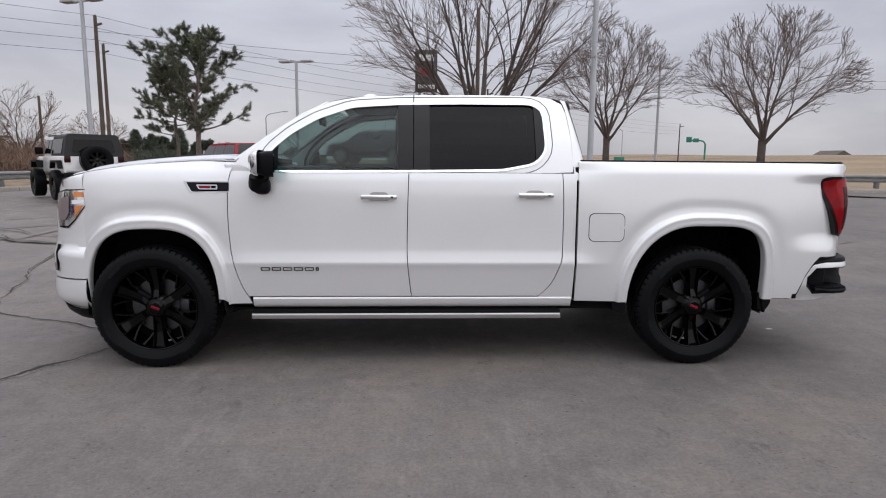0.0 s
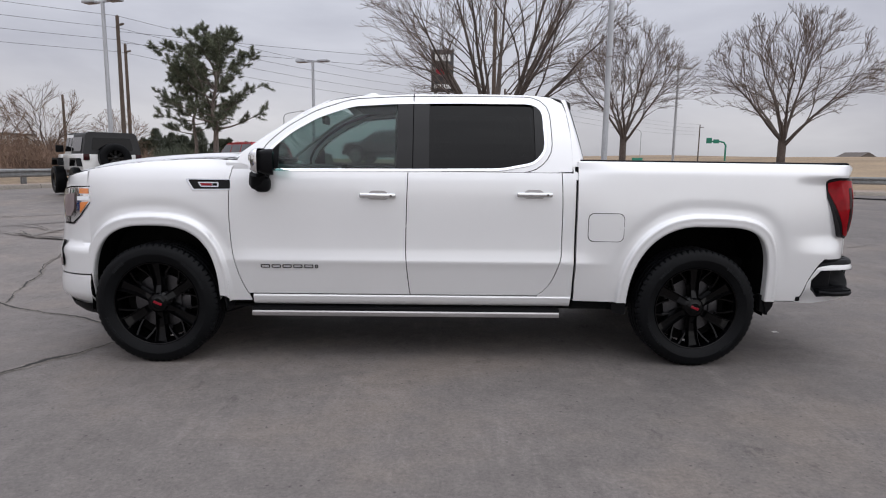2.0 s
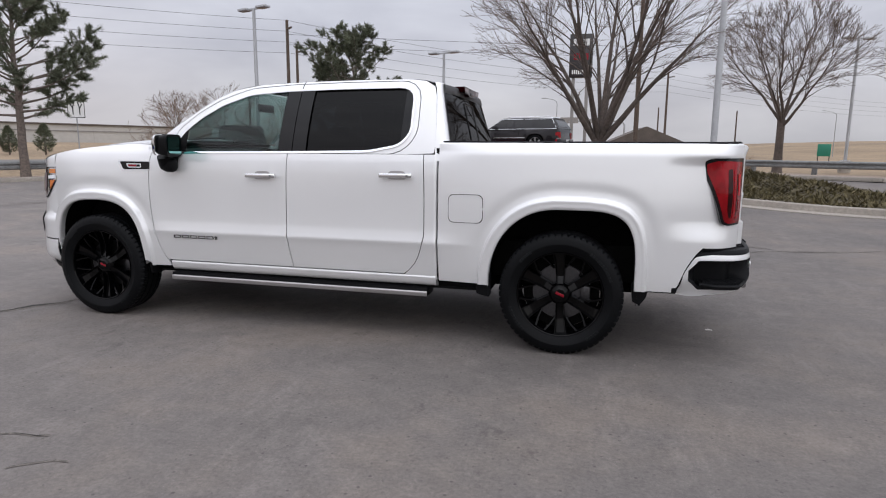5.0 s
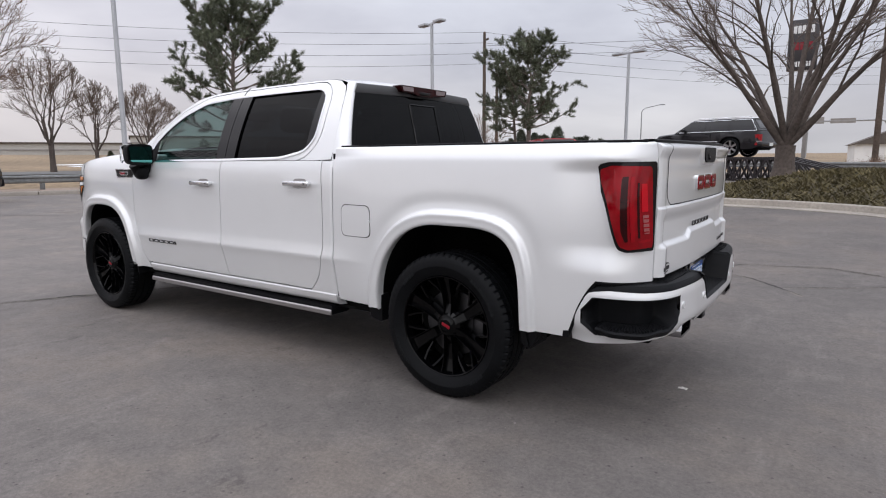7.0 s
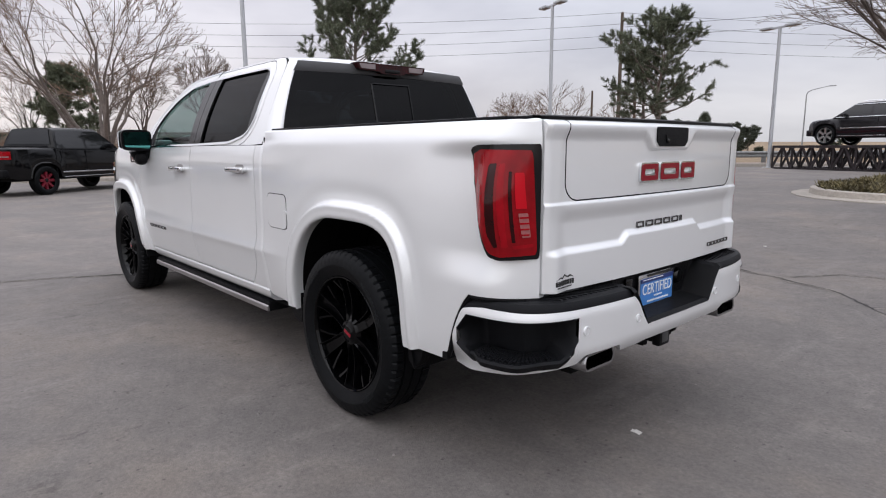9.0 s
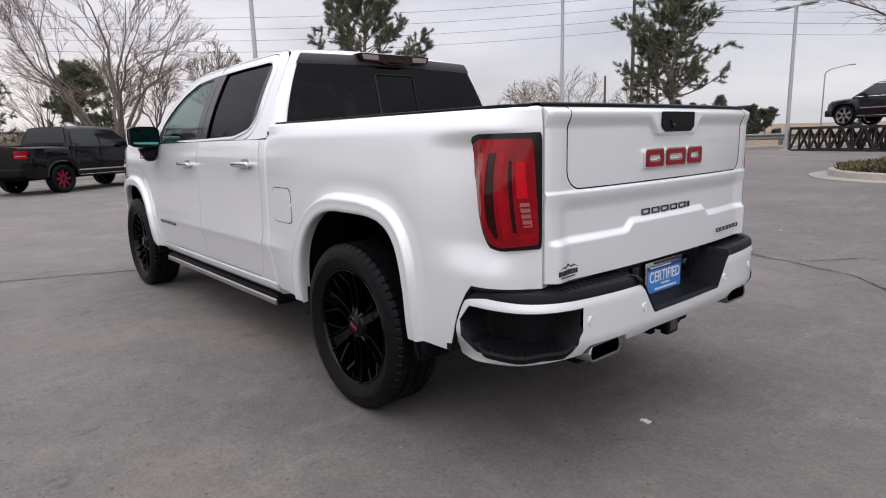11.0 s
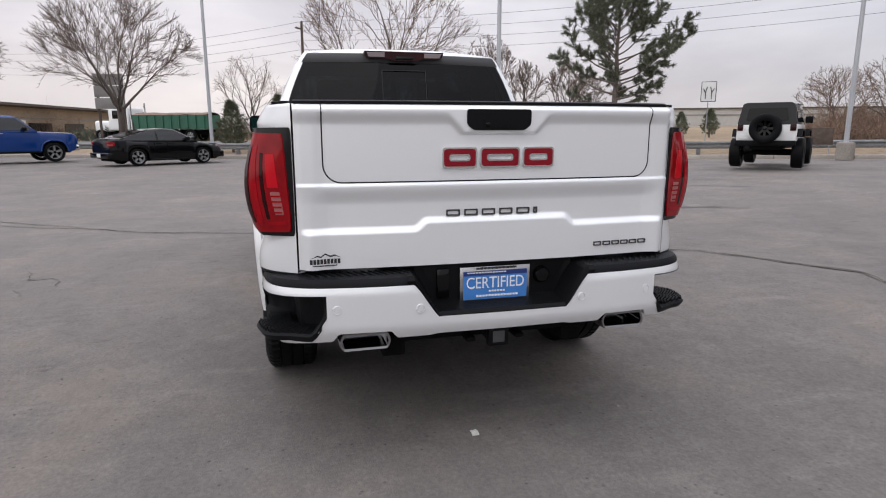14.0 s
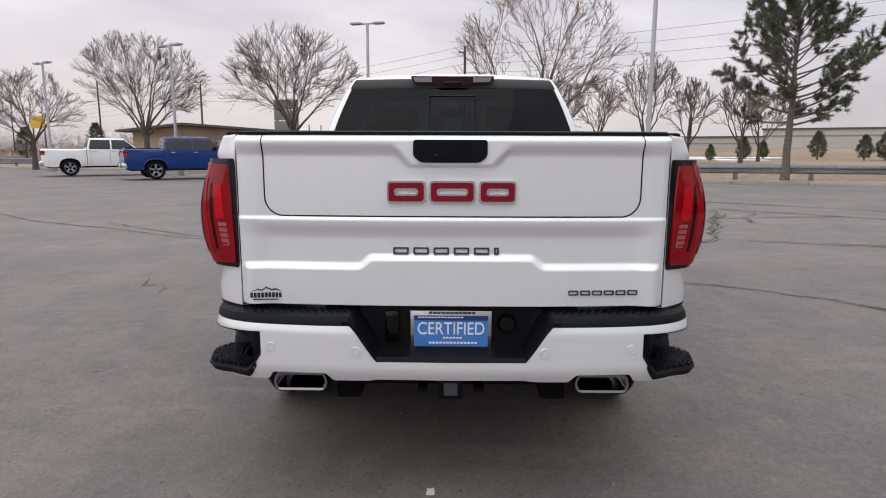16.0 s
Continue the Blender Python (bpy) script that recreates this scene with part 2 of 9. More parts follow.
M["tan_wall"] = material("tan_block_wall", (0.36, 0.28, 0.20), 0.9, grain=0.12, grain_scale=3, blotch=0.15, blotch_scale=0.2)
M["grey_wall"] = material("grey_warehouse_wall", (0.42, 0.405, 0.38), 0.9, grain=0.06, grain_scale=1, blotch=0.1, blotch_scale=0.05)
M["dark_roof"] = material("dark_roof_edge", (0.09, 0.075, 0.065), 0.8, grain=0.2, blotch=0.2)
M["sign_back"] = material("grey_sign_back", (0.25, 0.235, 0.225), 0.6, metal=0.2, blotch=0.12, grain=0.08)
M["sign_dark"] = material("dark_sign_face", (0.028, 0.024, 0.026), 0.35, blotch=0.15, grain=0.08)
M["sign_white"] = material("white_sign_face", (0.72, 0.72, 0.71), 0.5, blotch=0.06)
M["sign_green"] = material("green_road_sign", (0.012, 0.17, 0.11), 0.5, blotch=0.08)
M["yellow"] = material("yellow_sign_face", (0.62, 0.36, 0.03), 0.5, blotch=0.1)
M["litter"] = material("crumpled_paper", (0.62, 0.60, 0.56), 0.8, grain=0.15, grain_scale=60)
M["crack"] = material("open_crack", (0.030, 0.027, 0.026), 0.95, grain=0.3, grain_scale=30)
M["crumble"] = material("crumbled_asphalt", (0.165, 0.147, 0.130), 0.95, grain=0.5, grain_scale=40, blotch=0.25, blotch_scale=6, bump=0.004, bump_scale=60)
M["faded_line"] = material("worn_line_paint", (0.165, 0.152, 0.142), 0.85, grain=0.3, grain_scale=14, blotch=0.25, blotch_scale=2)


def asphalt():
    """Worn grey-brown asphalt: fine stones, trowel-like bands, stains."""
    m = bpy.data.materials.new("worn_asphalt")
    m.use_nodes = True
    n, l = m.node_tree.nodes, m.node_tree.links
    b = n["Principled BSDF"]
    b.inputs["Specular IOR Level"].default_value = 0.22
    co = n.new("ShaderNodeTexCoord")

    def tex(scale, detail, rough=0.55, stretch=None):
        x = n.new("ShaderNodeTexNoise")
        x.inputs["Scale"].default_value, x.inputs["Detail"].default_value, x.inputs["Roughness"].default_value = scale, detail, rough
        if stretch:
            mp = n.new("ShaderNodeMapping")
            mp.inputs["Scale"].default_value = stretch
            mp.inputs["Rotation"].default_value = (0, 0, 0.35)
            l.new(co.outputs["Object"], mp.inputs["Vector"])
            l.new(mp.outputs[0], x.inputs["Vector"])
        else:
            l.new(co.outputs["Object"], x.inputs["Vector"])
        return x.outputs["Fac"]

    def span(socket, lo, hi, to0, to1):
        k = n.new("ShaderNodeMapRange")
        k.inputs["From Min"].default_value, k.inputs["From Max"].default_value = lo, hi
        k.inputs["To Min"].default_value, k.inputs["To Max"].default_value = to0, to1
        l.new(socket, k.inputs["Value"])
        return k.outputs[0]

    def times(a, b2):
        k = n.new("ShaderNodeMath")
        k.operation = "MULTIPLY"
        l.new(a, k.inputs[0])
        l.new(b2, k.inputs[1])
        return k.outputs[0]

    # grey binder and brown, dusty wear
    wide = n.new("ShaderNodeValToRGB")
    wide.color_ramp.elements[0].position, wide.color_ramp.elements[0].color = 0.36, (0.124, 0.113, 0.107, 1)
    wide.color_ramp.elements[1].position, wide.color_ramp.elements[1].color = 0.65, (0.168, 0.146, 0.130, 1)
    mid_el = wide.color_ramp.elements.new(0.5)
    mid_el.color = (0.141, 0.127, 0.119, 1)
    l.new(tex(0.62, 6, 0.66, (1, 1.25, 1)), wide.inputs["Fac"])
    tone = times(span(tex(2.3, 6, 0.7), 0.52, 0.70, 1.0, 1.16), span(tex(1.1, 5, 0.68, (1.6, 0.8, 1)), 0.30, 0.46, 0.91, 1.0))
    tone = times(tone, span(tex(9.0, 5, 0.7), 0.3, 0.7, 0.88, 1.12))
    tone = times(tone, span(tex(46, 6, 0.8), 0.25, 0.75, 0.66, 1.34))
    # a smooth pale-to-dark gradient along x put into the colour, shifted by noise
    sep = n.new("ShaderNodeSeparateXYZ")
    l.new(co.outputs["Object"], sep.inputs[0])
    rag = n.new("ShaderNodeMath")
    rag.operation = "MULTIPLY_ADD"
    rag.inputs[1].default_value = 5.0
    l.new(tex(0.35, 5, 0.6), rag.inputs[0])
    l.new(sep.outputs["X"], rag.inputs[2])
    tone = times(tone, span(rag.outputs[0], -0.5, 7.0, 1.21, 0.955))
    # broken skin in places: dark flecks, and pale dusty streaks
    worn = span(tex(0.42, 3, 0.5), 0.47, 0.58, 0.0, 1.0)
    fleck = span(times(span(tex(4.2, 9, 0.78, (1.3, 0.8, 1)), 0.57, 0.66, 0.0, 1.0), worn), 0.0, 1.0, 1.0, 0.66)
    dust = span(tex(1.5, 7, 0.7, (2.6, 0.5, 1)), 0.56, 0.70, 1.0, 1.22)
    tone = times(times(tone, fleck), dust)
    # small dark pits
    pv = n.new("ShaderNodeTexVoronoi")
    pv.inputs["Scale"].default_value = 21
    l.new(co.outputs["Object"], pv.inputs["Vector"])
    pits = times(span(pv.outputs["Distance"], 0.10, 0.20, 1.0, 0.0), span(pv.outputs["Color"], 0.66, 0.74, 0.0, 0.6))
    mul = n.new("ShaderNodeMath")
    mul.operation = "MULTIPLY"
    l.new(tone, mul.inputs[0])
    l.new(span(pits, 0.0, 1.0, 1.0, 0.3), mul.inputs[1])
    sc = n.new("ShaderNodeVectorMath")
    sc.operation = "SCALE"
    l.new(wide.outputs["Color"], sc.inputs[0])
    l.new(mul.outputs[0], sc.inputs["Scale"])
    l.new(sc.outputs[0], b.inputs["Base Color"])
    # pale stones in the binder
    vo = n.new("ShaderNodeTexVoronoi")
    vo.inputs["Scale"].default_value = 62
    l.new(co.outputs["Object"], vo.inputs["Vector"])
    st = n.new("ShaderNodeMapRange")
    st.inputs["From Min"].default_value, st.inputs["From Max"].default_value = 0.10, 0.22
    st.inputs["To Min"].default_value, st.inputs["To Max"].default_value = 0.55, 0.0
    l.new(vo.outputs["Distance"], st.inputs["Value"])
    pick = n.new("ShaderNodeMapRange")
    pick.inputs["From Min"].default_value, pick.inputs["From Max"].default_value = 0.78, 0.84
    l.new(vo.outputs["Color"], pick.inputs["Value"])
    both_m = n.new("ShaderNodeMath")
    both_m.operation = "MULTIPLY"
    l.new(st.outputs[0], both_m.inputs[0])
    l.new(pick.outputs[0], both_m.inputs[1])
    mixs = n.new("ShaderNodeMixRGB")
    mixs.inputs["Color2"].default_value = (0.24, 0.225, 0.21, 1)
    l.new(both_m.outputs[0], mixs.inputs["Fac"])
    l.new(sc.outputs[0], mixs.inputs["Color1"])
    l.new(mixs.outputs[0], b.inputs["Base Color"])
    rg = n.new("ShaderNodeMapRange")
    rg.inputs["To Min"].default_value, rg.inputs["To Max"].default_value = 0.62, 0.9
    l.new(tex(0.9, 4), rg.inputs["Value"])
    l.new(rg.outputs[0], b.inputs["Roughness"])
    bp = n.new("ShaderNodeBump")
    bp.inputs["Strength"].default_value, bp.inputs["Distance"].default_value = 0.7, 0.004
    l.new(tex(110, 3, 0.7), bp.inputs["Height"])
    l.new(bp.outputs[0], b.inputs["Normal"])
    return m


def dry_field():
    """Straw-coloured winter grass with bare patches."""
    m = material("dry_winter_grass", (0.225, 0.163, 0.10), 0.95, grain=0.3, grain_scale=2.5, blotch=0.28, blotch_scale=0.06, bump=0.03, bump_scale=5)
    return m


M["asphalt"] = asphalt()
M["field"] = dry_field()


# ---- mesh tools ----
class Geo:
    """Points and faces gathered for one mesh."""

    def __init__(self):
        self.v, self.f = [], []

    def add(self, vs, fs):
        n = len(self.v)
        self.v.extend(tuple(p) for p in vs)
        self.f.extend(tuple(i + n for i in f) for f in fs)
        return self

    def grid(self, rows, wrap=False):
        n, k = len(self.v), len(rows[0])
        for r in rows:
            self.v.extend(tuple(p) for p in r)
        for i in range(len(rows) - 1):
            for j in range(k if wrap else k - 1):
                j2 = (j + 1) % k
                self.f.append((n + i * k + j, n + i * k + j2, n + (i + 1) * k + j2, n + (i + 1) * k + j))
        return self

    def fan(self, pts):
        n = len(self.v)
        self.v.extend(tuple(p) for p in pts)
        self.f.append(tuple(range(n, n + len(pts))))
        return self

    def box(self, lo, hi, bevel=0.0, segments=2):
        bm = bmesh.new()
        bmesh.ops.create_cube(bm, size=1)
        for v in bm.verts:
            v.co = Vector([lo[i] + (v.co[i] + 0.5) * (hi[i] - lo[i]) for i in range(3)])
        if bevel:
            bmesh.ops.bevel(bm, geom=bm.edges[:], offset=bevel, segments=segments, affect="EDGES", profile=0.5)
        bm.verts.index_update()
        self.add([v.co for v in bm.verts], [[v.index for v in f.verts] for f in bm.faces])
        bm.free()
        return self

    def tube(self, pts, radii, sides=6):
        pts = [Vector(p) for p in pts]
        if not hasattr(radii, "__len__"):
            radii = [radii] * len(pts)
        rows, ref = [], None
        for i, p in enumerate(pts):
            d = (pts[min(i + 1, len(pts) - 1)] - pts[max(i - 1, 0)]).normalized()
            if ref is None:
                ref = d.orthogonal().normalized()
            ref = (ref - d * ref.dot(d))
            ref = ref.normalized() if ref.length > 1e-6 else d.orthogonal().normalized()
            side = d.cross(ref)
            rows.append([p + (ref * math.cos(a) + side * math.sin(a)) * radii[i] for a in (2 * math.pi * k / sides for k in range(sides))])
        n = len(self.v)
        self.grid(rows, wrap=True)
        self.f.append(tuple(n + k for k in reversed(range(sides))))
        self.f.append(tuple(n + (len(pts) - 1) * sides + k for k in range(sides)))
        return self

    def prism(self, poly, place, depth):
        """A flat outline given by place(u, v, w), swept over w in depth."""
        k = len(poly)
        n = len(self.v)
        for w in depth:
            self.v.extend(tuple(place(u, v, w)) for u, v in poly)
        for i in range(len(depth) - 1):
            for j in range(k):
                j2 = (j + 1) % k
                self.f.append((n + i * k + j, n + i * k + j2, n + (i + 1) * k + j2, n + (i + 1) * k + j))
        self.f.append(tuple(n + j for j in reversed(range(k))))
        self.f.append(tuple(n + (len(depth) - 1) * k + j for j in range(k)))
        return self

    def lathe(self, prof, n=48, centre=(0, 0, 0), closed=False):
        """Profile of (radius, y) turned about the y axis."""
        rows = []
        for k in range(n):
            a = 2 * math.pi * k / n
            rows.append([(centre[0] + r * math.cos(a), centre[1] + y, centre[2] + r * math.sin(a)) for r, y in prof])
        return self.grid(rows + [rows[0]])

    def flip(self):
        self.v = [(x, -y, z) for x, y, z in self.v]
        self.f = [tuple(reversed(f)) for f in self.f]
        return self

    def moved(self, m):
        self.v = [tuple(m @ Vector(p)) for p in self.v]
        return self

    def mesh(self, name, mat, smooth=35, tidy=True):
        me = bpy.data.meshes.new(name)
        if tidy:
            bm = bmesh.new()
            vs = [bm.verts.new(p) for p in self.v]
            for f in self.f:
                if len(set(f)) == len(f):
                    try:
                        bm.faces.new([vs[i] for i in f])
                    except ValueError:
                        pass
            bmesh.ops.remove_doubles(bm, verts=bm.verts[:], dist=1e-5)
            bmesh.ops.recalc_face_normals(bm, faces=bm.faces[:])
            bm.to_mesh(me)
            bm.free()
        else:
            me.from_pydata(self.v, [], self.f)
        if smooth:
            me.shade_smooth()
            me.set_sharp_from_angle(angle=radians(smooth))
        me.materials.append(mat)
        return me


def part(name, geo, mat, parent, label="", smooth=35, tidy=True):
    ob = new(name, geo.mesh(name, mat, smooth, tidy) if isinstance(geo, Geo) else geo)
    ob.parent = parent
    if label:
        ob["label"] = label
    return ob


def thing(name, label, category, m=None, group="", kind=""):
    ob = new(name)
    if m is not None:
        ob.matrix_world = m
    return tagged(ob, label, category, group, kind)


def single(name, geo, mat, label, category="", group="", kind="", m=None, smooth=35, tidy=True):
    ob = new(name, geo.mesh(name, mat, smooth, tidy))
    if m is not None:
        ob.matrix_world = m
    return tagged(ob, label, category, group, kind)


def lerp(a, b, t):
    return a + (b - a) * t


def smooth01(t):
    t = min(1.0, max(0.0, t))
    return t * t * (3 - 2 * t)


def curve_at(xs, ys, x):
    """A smooth curve through points (monotone cubic)."""
    if x <= xs[0]:
        return ys[0]
    if x >= xs[-1]:
        return ys[-1]
    i = max(k for k in range(len(xs) - 1) if xs[k] <= x)
    d = [(ys[k + 1] - ys[k]) / (xs[k + 1] - xs[k]) for k in range(len(xs) - 1)]

    def slope(k):
        if k == 0:
            return d[0]
        if k == len(xs) - 1:
            return d[-1]
        return 0.0 if d[k - 1] * d[k] <= 0 else 2 * d[k - 1] * d[k] / (d[k - 1] + d[k])

    h = xs[i + 1] - xs[i]
    t = (x - xs[i]) / h
    return ((2 * t ** 3 - 3 * t * t + 1) * ys[i] + (t ** 3 - 2 * t * t + t) * h * slope(i) + (-2 * t ** 3 + 3 * t * t) * ys[i + 1] + (t ** 3 - t * t) * h * slope(i + 1))


def steps(a, b, n):
    return [a + (b - a) * k / (n - 1) for k in range(n)]


def rounded(poly, r, n=5):
    """A polygon with its corners rounded."""
    out, k = [], len(poly)
    for i in range(k):
        p0, p, p1 = Vector(poly[i - 1]), Vector(poly[i]), Vector(poly[(i + 1) % k])
        a, b = (p0 - p), (p1 - p)
        ra, rb = min(r, a.length * 0.45), min(r, b.length * 0.45)
        s, e = p + a.normalized() * ra, p + b.normalized() * rb
        for j in range(n + 1):
            t = j / n
            out.append(tuple(s * (1 - t) ** 2 + p * 2 * t * (1 - t) + e * t * t))
    return out


def resampled(poly, n):
    pts = [Vector(p) for p in poly] + [Vector(poly[0])]
    cum = [0.0]
    for a, b in zip(pts, pts[1:]):
        cum.append(cum[-1] + (b - a).length)
    out, i = [], 0
    for k in range(n):
        s = cum[-1] * k / n
        while cum[i + 1] < s:
            i += 1
        t = (s - cum[i]) / max(1e-9, cum[i + 1] - cum[i])
        out.append(tuple(pts[i].lerp(pts[i + 1], t)))
    return out


def grown(poly, d):
    """A closed outline moved outwards by d (for outlines that run clockwise or not)."""
    k = len(poly)
    area = sum(poly[i - 1][0] * poly[i][1] - poly[i][0] * poly[i - 1][1] for i in range(k))
    sg = 1 if area > 0 else -1
    out = []
    for i in range(k):
        t = (Vector(poly[(i + 1) % k]) - Vector(poly[i - 1])).normalized()
        out.append((poly[i][0] + sg * t.y * d, poly[i][1] - sg * t.x * d))
    return out


# ---- ground, kerbs, verge, road ----
def lift(x, y):
    """The lot climbs gently towards its far side."""
    return 0.30 * smooth01((y - 0.5) / 14.0) * lerp(0.22, 1.0, smooth01((x + 21) / 13))


KERB = [(220, -30), (90, 6), (40, 17), (24, 18.6), (14, 19.5), (9, 24.5), (4.5, 33.5), (-1.5, 34), (-6.5, 27.2), (-11.3, 20.0), (-18.6, 8.9), (-25.0, -3.9), (-31, -18), (-38, -36), (-46, -60), (-80, -160)]


def along(pts, step):
    out = []
    for a, b in zip(pts, pts[1:]):
        a, b = Vector(a), Vector(b)
        n = max(1, int((b - a).length / step))
        out += [tuple(a.lerp(b, k / n)) for k in range(n)]
    return out + [tuple(pts[-1])]


def offset_line(pts, d):
    """A line moved to the outer side of the lot."""
    out = []
    for i, p in enumerate(pts):
        t = (Vector(pts[min(i + 1, len(pts) - 1)]) - Vector(pts[max(i - 1, 0)])).normalized()
        out.append((p[0] + t.y * d, p[1] - t.x * d))
    return out


KERB_FINE = along(KERB, 2.5)


def softened(pts, rounds=3):
    for _ in range(rounds):
        pts = [pts[0]] + [tuple((Vector(a) + 2 * Vector(b) + Vector(c)) / 4) for a, b, c in zip(pts, pts[1:], pts[2:])] + [pts[-1]]
    return pts


KERB_FINE = softened(KERB_FINE)


def field_z(x, y):
    far = math.hypot(x, y)
    z = lift(x, y) - 0.06
    z += 4.6 * smooth01((x * 0.75 + y * 0.66 - 75) / 150) * smooth01((x + 20) / 120)
    z += 1.6 * smooth01((-x * 0.85 + y * 0.35 - 45) / 60) * smooth01((y + 5) / 25)
    z += 0.5 * smooth01((-0.87 * x + 0.5 * y - 23) / 8)
    z += 0.15 * noise.noise(Vector((x * 0.05, y * 0.05, 0))) * smooth01((far - 40) / 40)
    return z


def inside(x, y, poly):
    hit = False
    for i in range(len(poly)):
        (x0, y0), (x1, y1) = poly[i - 1], poly[i]
        if (y0 > y) != (y1 > y) and x < (x1 - x0) * (y - y0) / (y1 - y0) + x0:
            hit = not hit
    return hit


def ground():
    g = Geo()
    xs = [-1800, -700, -300, -180] + steps(-120, 120, 81) + [180, 300, 700, 1800]
    ys = [-1800, -700, -300, -180] + steps(-120, 160, 95) + [240, 400, 800, 1800]

    lot_edge = KERB + [(-80, -900), (900, -900), (900, -30)]
    g.grid([[(x, y, field_z(x, y) - (0.5 if inside(x, y, lot_edge) else 0.0)) for x in xs] for y in ys])
    single("ground", g, M["field"], "straw-coloured dry winter grass field", "ground", kind="structure", tidy=False)

    lot = Geo()
    ds = [0.0, 0.5, 1] + steps(2, 70, 69) + [80, 100, 140, 200, 350, 700, 1400]
    lot.grid([[(x + d * 0.66, y - d * 0.75, lift(x, y - d * 0.75)) for x, y in KERB_FINE] for d in ds])
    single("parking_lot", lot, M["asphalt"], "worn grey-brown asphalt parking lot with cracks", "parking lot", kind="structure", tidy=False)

    verge = Geo()
    a, b, c = offset_line(KERB_FINE, 0.14), offset_line(KERB_FINE, 1.6), offset_line(KERB_FINE, 4.6)
    verge.grid([[(x, y, lift(x, y) + 0.13) for x, y in a], [(x, y, lift(x, y) + 0.16) for x, y in b], [(x, y, lift(x, y) + 0.05) for x, y in c]])
    single("verge", verge, M["gravel"], "pinkish gravel verge behind the kerb", "verge", kind="structure", tidy=False)

    way = softened(along([(-4, 70), (-15, 46), (-22, 33), (-33, 16), (-42, -2), (-50, -24), (-60, -50), (-90, -130)], 4), 4)
    road = Geo()
    road.grid([[(x, y, field_z(x, y) + 0.07) for x, y in offset_line(way, o)] for o in (-4.5, 4.5)])
    single("road", road, M["road"], "grey two-lane road beyond the guard rail", "road", kind="structure", tidy=False)


ground()


def kerb():
    k = thing("kerb", "pale concrete kerb round the parking lot", "kerb", kind="structure")
    inner, outer = KERB_FINE, offset_line(KERB_FINE, 0.16)
    for i in range(len(inner) - 1):
        (x0, y0), (x1, y1) = inner[i], inner[i + 1]
        if not (-50 < x0 < 60 and -50 < y0 < 60):
            continue
        (u0, v0), (u1, v1) = outer[i], outer[i + 1]
        g = Geo()
        rows = []
        for t in (0.004, 0.996):
            p, q = Vector((x0, y0)).lerp(Vector((x1, y1)), t), Vector((u0, v0)).lerp(Vector((u1, v1)), t)
            z = lift(*p)
            m = p.lerp(q, 0.18)
            rows.append([(p.x, p.y, z - 0.05), (p.x, p.y, z + 0.10), (m.x, m.y, z + 0.145), (q.x, q.y, z + 0.15), (q.x, q.y, z - 0.02)])
        g.grid(rows)
        g.fan(rows[0])
        g.fan(rows[1])
        part("kerb_stone", g, M["concrete"], k)


kerb()


def guard_rail():
    r = thing("guard_rail", "galvanised steel guard rail on short posts", "guard rail", kind="structure")
    line = [p for p in offset_line(KERB_FINE, 1.35) if -48 < p[0] < 60 and -45 < p[1] < 60]
    post = Geo().box((-0.085, -0.075, 0), (0.085, 0.075, 0.64), 0.008).mesh("post", M["rail_steel"])
    prof = [(0.0, 0.32), (0.05, 0.36), (0.055, 0.41), (0.0, 0.45), (-0.005, 0.475), (0.0, 0.50), (0.055, 0.54), (0.05, 0.59), (0.0, 0.63)]
    g = Geo()
    rows = []
    for i, (x, y) in enumerate(line):
        t = (Vector(line[min(i + 1, len(line) - 1)]) - Vector(line[max(i - 1, 0)])).normalized()
        z = lift(x, y) + 0.13
        rows.append([(x - t.y * (d + 0.08), y + t.x * (d + 0.08), z + h - 0.04) for d, h in prof])
        ob = part("post", post, None, r)
        ob.matrix_world = Matrix.Translation((x, y, z - 0.08)) @ Matrix.Rotation(math.atan2(t.y, t.x), 4, "Z")
    g.grid(rows)
    part("beam", g, M["rail_steel"], r, "corrugated steel beam")


guard_rail()


